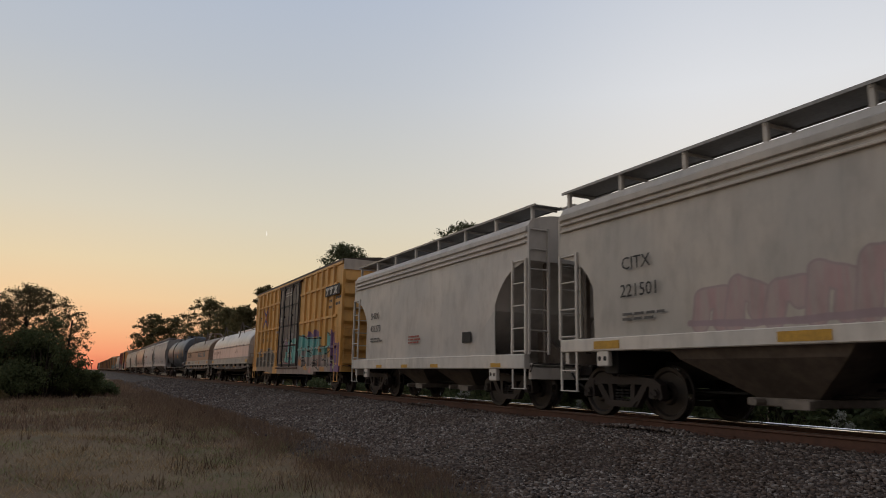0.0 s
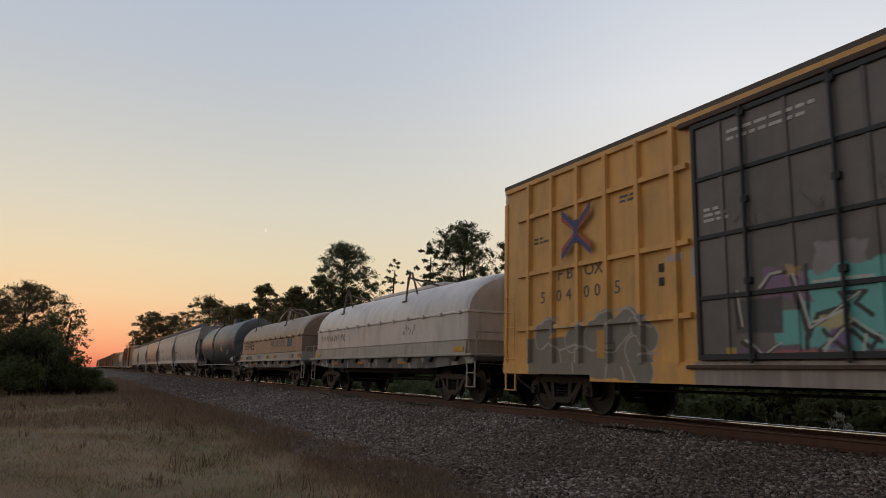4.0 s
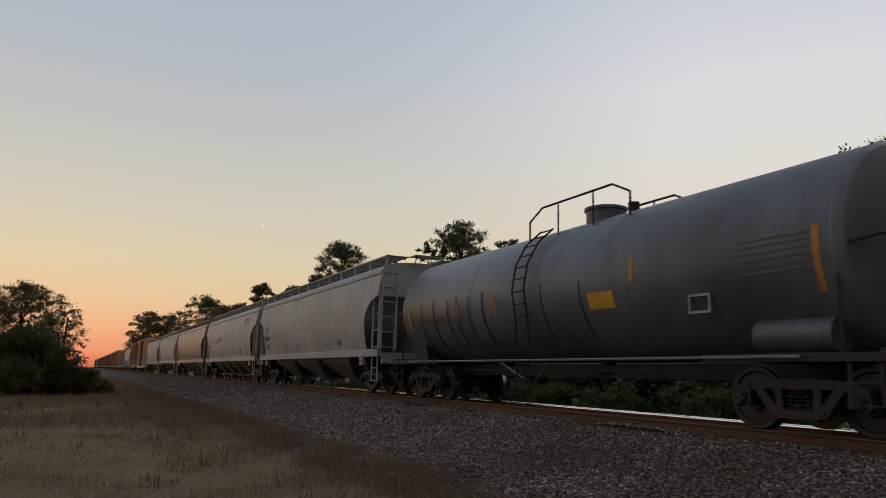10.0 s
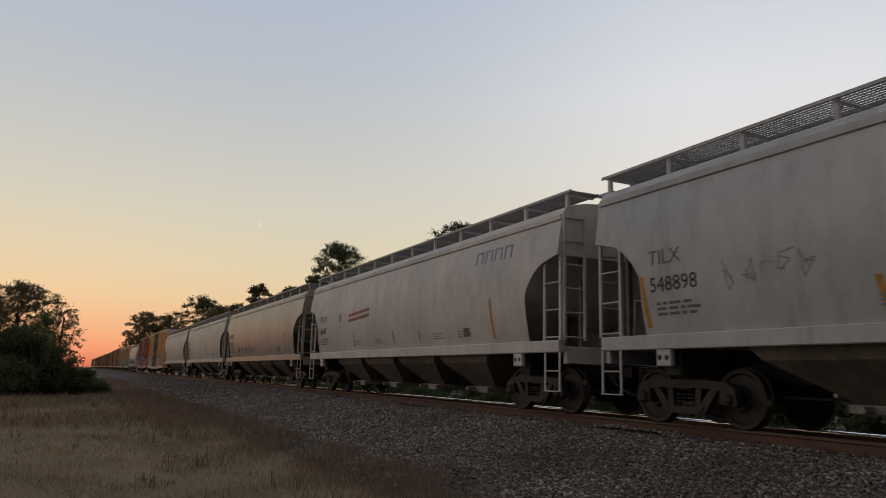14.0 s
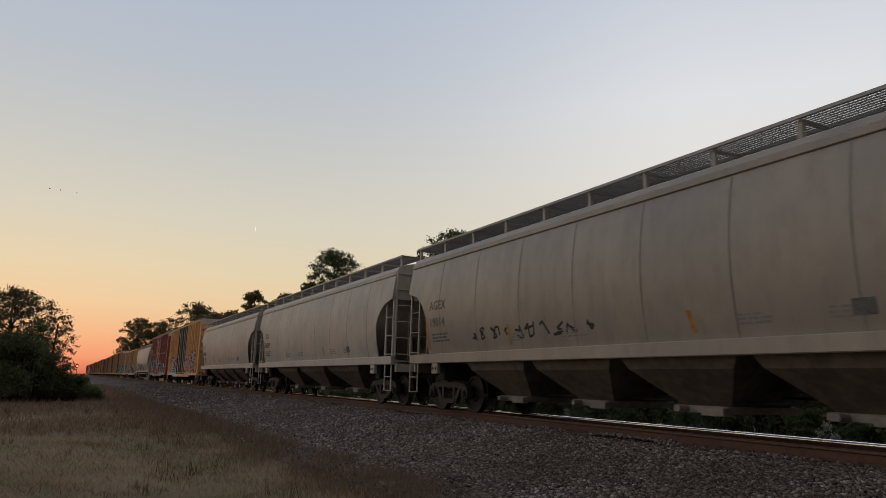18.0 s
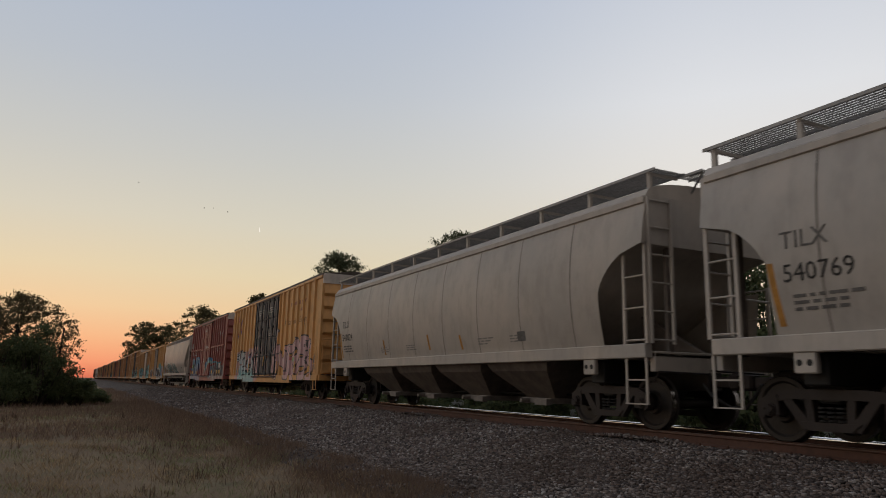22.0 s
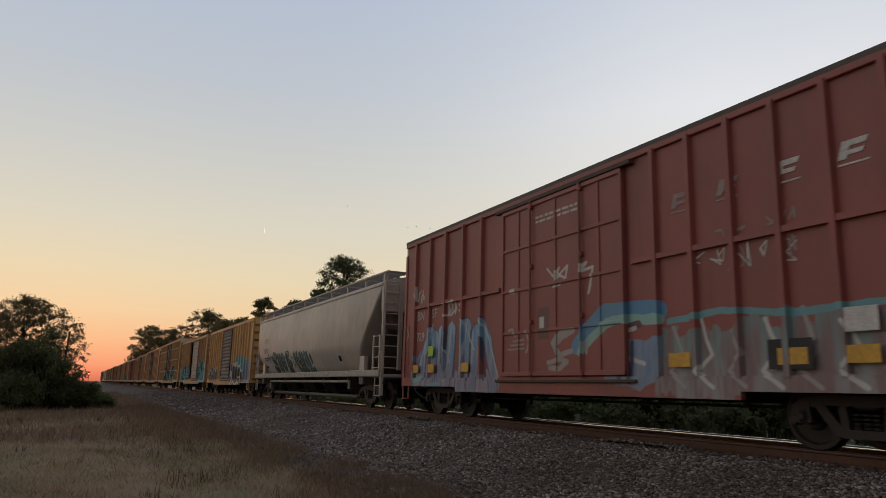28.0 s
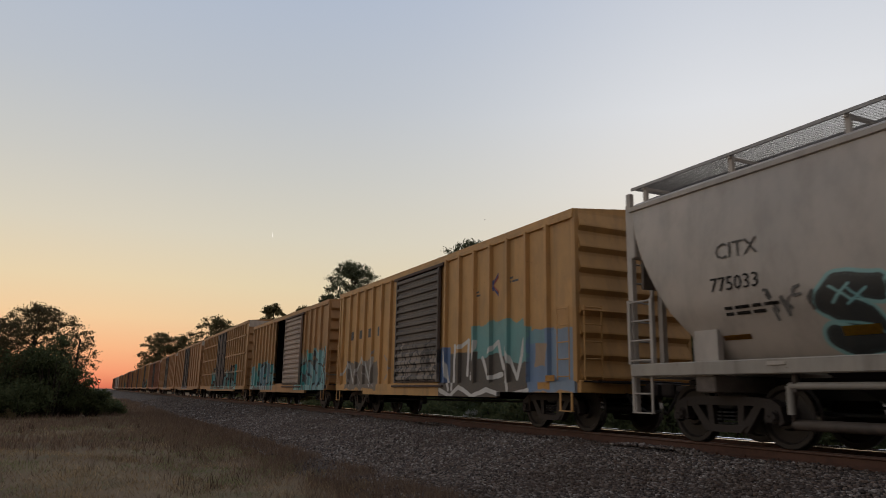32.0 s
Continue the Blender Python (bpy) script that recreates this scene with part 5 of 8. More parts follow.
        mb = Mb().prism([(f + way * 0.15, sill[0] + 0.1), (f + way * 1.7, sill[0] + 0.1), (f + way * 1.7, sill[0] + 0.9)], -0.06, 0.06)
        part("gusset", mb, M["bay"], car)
        for x in (-half - 0.03, half + 0.03):
            ladder(car, sm, x, f + way * 0.03, f + way * 0.56, sill[1], arc_top + 0.05 if x < 0 else 2.6, name="side_ladder")
            step(car, sm, *sorted((f + way * 0.06, f + way * 0.54)), 0.46, sill[0], x)
        ladder(car, mat, (-half + 0.02, -half + 0.52), f - way * 0.03, 0, sill[1], eave - 0.05, name="end_ladder")
        # hand brake or grab rail across the end
        part("grab_rail", Mb().pipe([(half - 0.1, f - way * 0.10, 2.3), (0.3, f - way * 0.10, 2.32), (0.25, f - way * 0.10, 1.5)], 0.02), sm, car)
        coupler(car, f, -way)
        truck(car, trucks[0] if way == 1 else trucks[1])
        # bolster web over the truck
        u = trucks[0] if way == 1 else trucks[1]
        part("body_bolster", Mb().box(-half + 0.16, half - 0.16, u - 0.18, u + 0.18, 0.78, sill[0] + 0.02, 0.02), M["black"], car)
        jack = part("jacking_pad", Mb().box(-half - 0.04, -half + 0.06, u - 0.16, u + 0.16, sill[0] - 0.27, sill[0] + 0.01, 0.015), sm, car)
        # black discs on the pad's face draw the darkness of its holes
        for q in (-0.075, 0.075):
            part("pad_hole", Mb().cyl((-half - 0.043, u + q, sill[0] - 0.13), (-half - 0.02, u + q, sill[0] - 0.13), 0.045, 10), M["black"], jack)
    underframe(car, L, *trucks)
    # discharge bays
    b0, b1 = trucks[0] + 1.35, trucks[1] - 1.35
    span = (b1 - b0) / bays
    for k in range(bays):
        c = b0 + span * (k + 0.5)
        h = span * 0.47
        mb = Mb()
        mb.loft([[(-1.42, c - h, sill[0] + 0.08), (1.42, c - h, sill[0] + 0.08), (1.42, c + h, sill[0] + 0.08), (-1.42, c + h, sill[0] + 0.08)],
                 [(-1.30, c - h * 0.86, 1.02), (1.30, c - h * 0.86, 1.02), (1.30, c + h * 0.86, 1.02), (-1.30, c + h * 0.86, 1.02)],
                 [(-0.62, c - 0.45, 0.42), (0.62, c - 0.45, 0.42), (0.62, c + 0.45, 0.42), (-0.62, c + 0.45, 0.42)]])
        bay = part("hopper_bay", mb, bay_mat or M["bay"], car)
        mb = Mb().box(-0.84, 0.84, c - 0.56, c + 0.56, 0.34, 0.46, 0.015).box(-0.96, -0.82, c - 0.58, c - 0.14, 0.31, 0.44, 0.01)
        mb.cyl((-1.06, c + 0.25, 0.40), (-0.85, c + 0.25, 0.40), 0.05, 8)
        part("outlet_gate", mb, M["gate"], bay, "dusty pale steel outlet gate")
    # hatches and walkway on the roof
    mb = Mb()
    mb.box(-0.32, 0.32, 0.7, L - 0.7, crown - 0.02, crown + 0.10, 0.03)
    part("hatch_cover", mb, mat, car)
    for side in (-1, 1):
        wk = Mb()
        xa, xb = sorted((side * 0.62, side * 1.32))
        z = walk_z
        for x in (xa, xb):
            wk.box(x - 0.015, x + 0.015, -0.1, L + 0.1, z - 0.05, z)
        if open_walk:
            k = int(L / 0.06)
            for j in range(k):
                u = -0.08 + (L + 0.16) * j / (k - 1)
                wk.box(xa, xb, u - 0.005, u + 0.005, z - 0.032, z - 0.012)
            for j in range(1, 9):
                x = xa + (xb - xa) * j / 9
                wk.box(x - 0.005, x + 0.005, -0.08, L + 0.08, z - 0.030, z - 0.012)
        else:
            wk.box(xa, xb, -0.08, L + 0.08, z - 0.03, z - 0.012)
        walkway = part("roof_walkway", wk, M["mesh_grey"], car, "open steel grating walkway")
        k = max(6, round(L / 1.45))
        for j in range(k):
            u = 0.08 + (L - 0.16) * j / (k - 1)
            zr = eave + (crown - eave) * 0.5
            mb = Mb().box(min(side * 1.24, side * 1.30), max(side * 1.24, side * 1.30), u - 0.04, u + 0.04, zr - 0.15, z - 0.04).box(xa, xb, u - 0.02, u + 0.02, z - 0.09, z - 0.045)
            part("walkway_bracket", mb, mat, walkway)
    for f in (0.0, L):
        way = 1 if f == 0.0 else -1
        crossover(car, f, way, (-0.42, -0.1, 0.25, 0.60), 9, 0.07, walk_z + 0.03)
        for x in (-0.36, 0.55):
            part("platform_bracket", Mb().pipe([(x, f + way * 0.02, crown - 0.15), (x, f - way * 0.28, walk_z + 0.02), (x, f + way * 0.02, walk_z + 0.02)], 0.02), M["mesh_grey"], car)
    return car


# ---------------------------------------------------------------- box cars
def plug_door(car, u0, u1, z0, z1, mat, x=-1.50, verticals=2, levels=(0.25, 0.5, 0.75), print_mat=None, bar_mat=None):
    d = part("door", Mb().box(x - 0.03, x + 0.04, u0, u1, z0, z1, 0.01), mat, car)
    fr = Mb()
    for a, b, c, e in ((u0, u1, z0, z0 + 0.09), (u0, u1, z1 - 0.09, z1), (u0, u0 + 0.08, z0, z1), (u1 - 0.08, u1, z0, z1)):
        fr.box(x - 0.065, x - 0.028, a, b, c, e, 0.008)
    for k in levels:
        z = z0 + (z1 - z0) * k
        fr.box(x - 0.060, x - 0.028, u0 + 0.08, u1 - 0.08, z - 0.035, z + 0.035, 0.008)
    part("door_frame", fr, bar_mat or mat, d)
    for k in range(verticals + 1):
        u = u0 + (u1 - u0) * (k + 0.5) / (verticals + 1)
        part("door_stiffener", Mb().box(x - 0.052, x - 0.029, u - 0.03, u + 0.03, z0 + 0.09, z1 - 0.09), mat, d)
    for k in range(verticals):
        u = u0 + (u1 - u0) * (k + 0.7) / (verticals + 0.4)
        part("lock_rod", Mb().cyl((x - 0.085, u, z0 - 0.05), (x - 0.085, u, z1 + 0.02), 0.028, 8), bar_mat or mat, d)
        for z in (z0 + 0.05, z0 + (z1 - z0) * 0.3, z0 + (z1 - z0) * 0.62, z1 - 0.1):
            part("rod_bracket", Mb().box(x - 0.10, x - 0.03, u - 0.06, u + 0.06, z - 0.05, z + 0.05, 0.01), bar_mat or mat, d)
    return d


def slide_door(car, u0, u1, z0, z1, mat, x=-1.52):
    """Sliding door with horizontal corrugations."""
    mb = Mb()
    prof = []
    n = 14
    for j in range(n):
        a = z0 + (z1 - z0) * j / n
        h = (z1 - z0) / n
        prof += [(0.0, a), (0.0, a + h * 0.25), (0.05, a + h * 0.4), (0.05, a + h * 0.75), (0.0, a + h * 0.92)]
    ring = lambda u: [(x - 0.02 - d, u, z) for d, z in prof] + [(x + 0.03, u, z1), (x + 0.03, u, z0)]
    mb.loft([ring(u0 + 0.05), ring(u1 - 0.05)])
    d = part("door", mb, mat, car)
    for u in (u0, u1 - 0.07):
        part("door_stile", Mb().box(x - 0.075, x + 0.02, u, u + 0.07, z0, z1, 0.01), mat, d)
    return d


def end_wall(car, f, way, z0, z1, mat, ridges=7, depth=0.09):
    n = ridges
    prof = []
    for j in range(n):
        a = z0 + (z1 - z0) * j / n
        h = (z1 - z0) / n
        prof += [(0.0, a), (depth, a + h * 0.22), (depth * 0.95, a + h * 0.30), (0.01, a + h * 0.85)]
    pts = [(f - way * d, z) for d, z in prof] + [(f, z1), (f + way * 0.05, z1), (f + way * 0.05, z0)]
    mb = Mb().prism(pts, -1.40, 1.40)
    w = part("end_wall", mb, mat, car)
    for x in (-1.44, 1.44):
        part("corner_post", Mb().box(x - 0.05, x + 0.05, min(f - way * 0.03, f + way * 0.10), max(f - way * 0.03, f + way * 0.10), z0, z1, 0.01), mat, car)
    return w


def boxcar(label, s0, L, H, mat, door_mat, doors, trucks, posts=None, bands=(), sill_z=0.76, roof_mat=None, door_kind="plug", end_ridges=7, header=None,
           group="box cars", ladders=True, both_sides=True, rolling=True, gap=None, ladder_mat=None, post_step=0.82, white_end=True, crown=0.12, sections=(), frame_mat=None):
    car = thing("boxcar", label, "freight car", group, at=pose(XC, s0, 0))
    half, floor = 1.46, 1.06
    d0, d1 = doors
    sections = sections or [(0.0, L, mat)]
    at_u = lambda u: next((m for a, b, m in sections if a <= u <= b), mat)
    # walls, open at a door that stands ajar
    mb = Mb()
    if gap:
        mb.box(-half, -half + 0.06, 0.05, gap[0], sill_z + 0.12, H - 0.10).box(-half, -half + 0.06, gap[1], L - 0.05, sill_z + 0.12, H - 0.10)
        mb.box(half - 0.06, half, 0.05, L - 0.05, sill_z + 0.12, H - 0.10)
        mb.box(-half + 0.07, half - 0.07, 0.06, L - 0.06, floor - 0.1, floor)
        mb.box(-half, half, 0.06, L - 0.06, H - 0.12, H - 0.08)
    else:
        mb.box(-half + 0.006, half, 0.05, L - 0.05, sill_z + 0.12, H - 0.10)
        for a, b, m in sections:
            part("side_sheet", Mb().box(-half, -half + 0.004, max(a, 0.05), min(b, L - 0.05), sill_z + 0.12, H - 0.10), m, car)
    part("body", mb, mat, car)
    # roof, slightly peaked, with seams
    rf = Mb()
    sec = [(-half - 0.05, H - 0.10), (-half - 0.05, H - 0.01), (0.0, H + crown), (half + 0.05, H - 0.01), (half + 0.05, H - 0.10)]
    rf.loft([[(x, 0.0, z) for x, z in sec], [(x, L, z) for x, z in sec]])
    roof = part("roof", rf, roof_mat or mat, car)
    k = round(L / 1.2)
    rb = Mb()
    for j in range(k + 1):
        u = 0.04 + (L - 0.08) * j / k
        rb.loft([[(x, u - 0.03, z + dz) for x, z, dz in ((-half - 0.04, H - 0.06, 0), (-half - 0.04, H - 0.02, 0.012), (0, H + crown, 0.03), (half + 0.04, H - 0.02, 0.012), (half + 0.04, H - 0.06, 0))],
                 [(x, u + 0.03, z + dz) for x, z, dz in ((-half - 0.04, H - 0.06, 0), (-half - 0.04, H - 0.02, 0.012), (0, H + crown, 0.03), (half + 0.04, H - 0.02, 0.012), (half + 0.04, H - 0.06, 0))]])
    part("roof_rib", rb, roof_mat or mat, roof)
    # side sills and eaves
    for side in ((-1, 1) if both_sides else (-1,)):
        a, b = sorted((side * (half + 0.06), side * (half - 0.04)))
        for p, q, m in sections if side < 0 else [(0.0, L, mat)]:
            mb = Mb().box(a, b, max(p, 0.02), min(q, L - 0.02), sill_z, sill_z + 0.22)
            lo, hi = max(p, trucks[0] + 1.5), min(q, trucks[1] - 1.5)
            if hi > lo:
                mb.box(a, b, lo, hi, sill_z - 0.12, sill_z)
            part("side_sill", mb, m, car)
        a, b = sorted((side * (half + 0.055), side * (half - 0.02)))
        part("top_chord", Mb().box(a, b, 0.02, L - 0.02, H - 0.20, H - 0.09, 0.01), mat, car)
    us = posts or [u for u in np.arange(0.95, L - 0.5, post_step) if u < d0 - 0.25 or u > d1 + 0.25]
    for u in us:
        if gap and gap[0] - 0.1 < u < gap[1] + 0.1:
            continue
        for side in ((-1, 1) if both_sides else (-1,)):
            a, b = sorted((side * half, side * (half + 0.055)))
            mb = Mb()
            c = side * half
            mb.loft([[(c, u - 0.07, z), (c + side * 0.085, u - 0.045, z), (c + side * 0.085, u + 0.045, z), (c, u + 0.07, z)] for z in (sill_z + 0.20, H - 0.16)])
            part("side_post", mb, at_u(u) if side < 0 else mat, car)
    for z in bands:
        for a, b in ((0.55, d0 - 0.15), (d1 + 0.15, L - 0.55)):
            for p, q, m in sections:
                lo, hi = max(a, p), min(b, q)
                if hi > lo:
                    part("side_rail", Mb().box(-half - 0.07, -half, lo, hi, z - 0.045, z + 0.045), m, car)
    # doors
    z0, z1 = floor - 0.06, H - 0.30
    if door_kind == "plug":
        plug_door(car, d0, d1, z0, z1, door_mat, bar_mat=frame_mat or M["door_edge"])
    elif door_kind == "double":
        mid = (d0 + d1) / 2
        plug_door(car, d0, mid - 0.03, z0, z1, door_mat, bar_mat=frame_mat or M["door_edge"])
        plug_door(car, mid + 0.03, d1, z0, z1, door_mat, bar_mat=frame_mat or M["door_edge"])
    else:
        slide_door(car, d0, d1, z0, z1, door_mat)
    part("door_track", Mb().box(-half - 0.11, -half, d0 - 0.25, d1 + 0.25, floor - 0.19, floor - 0.13, 0.01), M["track"], car)
    part("door_track", Mb().box(-half - 0.12, -half, d0 - 0.25, d1 + 0.25, H - 0.29, H - 0.20, 0.01), M["track"], car)
    part("operating_rod", Mb().cyl((-half - 0.08, d0 + 0.1, floor - 0.03), (-half - 0.08, d1 - 0.1, floor - 0.03), 0.02, 6), M["track"], car)
    if gap:
        part("door_post", Mb().box(-half - 0.05, -half + 0.07, gap[0] - 0.08, gap[0], floor, H - 0.2).box(-half - 0.05, -half + 0.07, gap[1], gap[1] + 0.08, floor, H - 0.2), mat, car)
        # near-black linings and two cross walls added so the open doorway looks dark
        part("wall_lining", Mb().box(half - 0.10, half - 0.065, 0.1, L - 0.1, floor, H - 0.14).box(-half + 0.065, half - 0.1, gap[1] + 1.2, gap[1] + 1.25, floor, H - 0.14).box(-half + 0.065, half - 0.1, gap[0] - 1.25, gap[0] - 1.2, floor, H - 0.14), M["dark_inside"], car)
        part("ceiling_lining", Mb().box(-half + 0.07, half - 0.07, 0.1, L - 0.1, H - 0.15, H - 0.125), M["dark_inside"], car)
        part("floor_lining", Mb().box(-half + 0.08, half - 0.08, 0.1, L - 0.1, floor, floor + 0.03), M["dark_inside"], car)
    for f, way in ((0.0, 1), (L, -1)):
        top = H - 0.02 if not white_end else H - 0.42
        end_wall(car, f, way, sill_z + 0.20, top, mat, end_ridges)
        if white_end:
            part("end_fascia", Mb().box(-half, half, min(f - way * 0.03, f + way * 0.05), max(f - way * 0.03, f + way * 0.05), H - 0.42, H - 0.02), header or mat, car, "pale plate across the top of the end wall")
        part("end_sill", Mb().box(-half, half, min(f - way * 0.10, f + way * 0.12), max(f - way * 0.10, f + way * 0.12), sill_z, sill_z + 0.24, 0.015), mat, car)
        if ladders:
            lm = ladder_mat or mat
            for x in (-half - 0.10, half + 0.10):
                ladder(car, lm, x, f + way * 0.12, f + way * 0.52, sill_z + 0.25, 2.45, 5, name="side_ladder", stile=0.010, r=0.016)
                step(car, lm, *sorted((f + way * 0.12, f + way * 0.50)), 0.42, sill_z + 0.02, x + (0.05 if x < 0 else -0.05))
            ladder(car, lm, (-half + 0.08, -half + 0.5), f - way * 0.14, 0, sill_z + 0.25, 2.45, 5, name="end_ladder", stile=0.014, r=0.02)
            part("grab_rail", Mb().pipe([(-half + 0.05, f - way * 0.15, 2.35), (half - 0.05, f - way * 0.15, 2.35)], 0.016), lm, car)
            part("crossover_step", Mb().box(-1.2, 1.2, min(f - way * 0.30, f - way * 0.12), max(f - way * 0.30, f - way * 0.12), sill_z + 0.20, sill_z + 0.24), M["steel"], car)
        coupler(car, f, -way)
        truck(car, trucks[0] if way == 1 else trucks[1], rolling)
    for u in (trucks[0] + 2.7, L / 2, trucks[1] - 2.7):
        part("crossbearer", Mb().box(-1.3, 1.3, u - 0.1, u + 0.1, 0.62, sill_z + 0.1), M["black"], car)
    underframe(car, L, *trucks)
    return car


# ---------------------------------------------------------------- coil cars
def coil_car(label, s0, L, hood, mat_hood, mat_low, mat_sill, mat_frame, trucks, straps=0, ridge=False, fittings=()):
    car = thing("coil_car", label, "freight car", "coil cars with hoods", at=pose(XC, s0, 0))
    h0, h1 = hood
    half, base, seam, crest = 1.45, 1.55, 2.28, 3.38

    def sec(z):
        k = (z - seam) / (crest - seam)
        return (half - 0.03) * max(0.0, 1 - k ** 2.3) ** 0.5

    n = 14
    arc = [(-half + 0.02, seam)] + [(-(half - 0.02) * math.cos(math.pi * j / (2 * n)), seam + (crest - seam) * math.sin(math.pi * j / (2 * n))) for j in range(1, n)]
    arc = arc + [(0, crest)] + [(-x, z) for x, z in reversed(arc)]
    # rounded shoulders at the two ends of the hood
    mb = Mb()
    rings = []
    for u, k in ((h0, 0.86), (h0 + 0.06, 0.93), (h0 + 0.2, 0.98), (h0 + 0.5, 1.0), (h1 - 0.2, 1.0), (h1 - 0.04, 0.995), (h1, 0.975)):
        rings.append([(x * (0.94 + 0.06 * k if k < 1 else 1), u, seam + (z - seam) * k) for x, z in arc])
    mb.loft(rings)
    body = part("hood_cover", mb, mat_hood, car, smooth=40)
    part("hood_skirt", Mb().box(-half, half, h0, h1, base, seam + 0.01, 0.03), mat_low, car)
    part("hood_seam", Mb().box(-half - 0.03, half + 0.03, h0 - 0.02, h1 + 0.02, seam - 0.03, seam + 0.03, 0.01), mat_low, body)
    for k in range(12):
        u = h0 + 0.4 + (h1 - h0 - 0.8) * k / 11
        part("hood_clip", Mb().box(-half - 0.07, -half - 0.01, u - 0.06, u + 0.06, seam - 0.06, seam + 0.05, 0.01), mat_low, body)
    for k in range(straps):
        u = h0 + 0.8 + (h1 - h0 - 1.6) * k / (straps - 1) + random.uniform(-0.1, 0.1)
        st = Mb()
        a = [(x * 1.006, z + 0.006) for x, z in arc[: n // 2]]
        a = [(-half - 0.006, seam - random.uniform(0.25, 0.68))] + a
        st.loft([[(x, u - 0.017, z) for x, z in a], [(x, u + 0.017, z) for x, z in a]], closed=False)
        part("hood_strap", st, M["white"], body, "pale weathered strap")
    if ridge:
        part("hood_ridge", Mb().box(-0.35, 0.35, h0 + 3.6, h1 - 3.2, crest - 0.03, crest + 0.10, 0.03), mat_hood, body)
    for kind, u in fittings:
        if kind == "lug":
            for e in (-1, 1):
                mb = Mb()
                mb.pipe([(e * 1.18, u, 2.89), (e * 1.02, u + 0.22, 3.67)], 0.032).pipe([(e * 1.0, u, 3.79), (e * 0.9, u - 0.25, 3.08)], 0.032)
                mb.pipe([(e * 1.04, u + 0.02, 3.82), (e * 1.10, u + 0.10, 3.32)], 0.028).pipe([(e * 1.02, u + 0.26, 3.67), (e * 0.45, u - 0.75, 3.36)], 0.034)
                mb.box(min(e * 1.10, e * 1.24), max(e * 1.10, e * 1.24), u - 0.14, u + 0.14, 2.85, 2.90)
                part("stacking_bracket", mb, M["bay"], body, "rusty brown steel bracket")
        else:
            foot = lambda x, v, z: [(x + a, v + b, z) for a, b in ((-0.06, -0.09), (0.06, -0.09), (0.06, 0.09), (-0.06, 0.09))]
            mb = Mb()
            for x in (-0.30, 0.30):
                for e in (-1, 1):
                    mb.loft([foot(x * q, u + e * d, z) for q, d, z in ((2.3, 0.95, 3.18), (1.9, 0.62, 3.56), (1.4, 0.36, 3.80), (1.1, 0.12, 3.88))])
            mb.box(-0.42, 0.42, u - 0.26, u + 0.26, 3.84, 3.93, 0.03).box(-0.10, 0.10, u - 0.09, u + 0.09, 3.3, 3.86)
            part("lifting_bracket", mb, mat_hood, body, "raised steel lifting bracket")
    # trough and sills
    part("side_trough", Mb().loft([[(-half - 0.02, u, 1.22), (-half + 0.02, u, 1.56), (half - 0.02, u, 1.56), (half + 0.02, u, 1.22)] for u in (0.5, L - 0.5)]), mat_sill, car)
    part("deck_edge", Mb().box(-half - 0.10, half + 0.10, 0.05, L - 0.05, 1.17, 1.235, 0.01), mat_sill, car)
    part("side_sill", Mb().prism([(0.1, 1.17), (L - 0.1, 1.17), (L - 0.1, 1.0), (L - 2.6, 0.86), (2.6, 0.86), (0.1, 1.0)], -half - 0.01, -half + 0.06), mat_frame, car)
    part("side_sill", Mb().prism([(0.1, 1.17), (L - 0.1, 1.17), (L - 0.1, 1.0), (L - 2.6, 0.86), (2.6, 0.86), (0.1, 1.0)], half - 0.06, half + 0.01), mat_frame, car)
    for k in range(9):
        u = 1.0 + (L - 2.0) * k / 8
        part("stake_pocket", Mb().prism([(u - 0.2, 1.165), (u + 0.2, 1.165), (u + 0.08, 1.04), (u - 0.08, 1.04)], -half - 0.09, -half), M["black"], car)
    for f, way in ((0.0, 1), (L, -1)):
        part("end_platform", Mb().box(-half, half, min(f, f + way * 0.5), max(f, f + way * 0.5), 1.05, 1.165, 0.01), mat_frame, car)
        part("end_bulkhead", Mb().box(-half + 0.05, half - 0.05, min(f + way * 0.42, f + way * 0.5), max(f + way * 0.42, f + way * 0.5), 1.24, 1.56), mat_sill, car)
        for x in (-half + 0.02, half - 0.02):
            step(car, mat_sill, *sorted((f + way * 0.05, f + way * 0.45)), 0.44, 1.06, x)
        part("grab_rail", Mb().pipe([(-half + 0.05, f + way * 0.04, 1.16), (-half + 0.05, f + way * 0.04, 1.75), (-0.5, f + way * 0.04, 1.75), (-0.5, f + way * 0.04, 1.16)], 0.016), mat_sill, car)
        mb = Mb().cyl((0.5, f + way * 0.1, 1.95), (0.5, f + way * 0.22, 1.95), 0.27, 16).box(0.4, 0.6, min(f + way * 0.2, f + way * 0.34), max(f + way * 0.2, f + way * 0.34), 1.2, 2.1)
        if way == 1:
            part("hand_brake", mb, M["black"], car)
        coupler(car, f, -way)
        truck(car, trucks[0] if way == 1 else trucks[1])
    part("center_beam", Mb().box(-0.9, 0.9, trucks[0] + 1.3, trucks[1] - 1.3, 0.72, 1.0, 0.02), M["black"], car)
    underframe(car, L, *trucks)
    return car


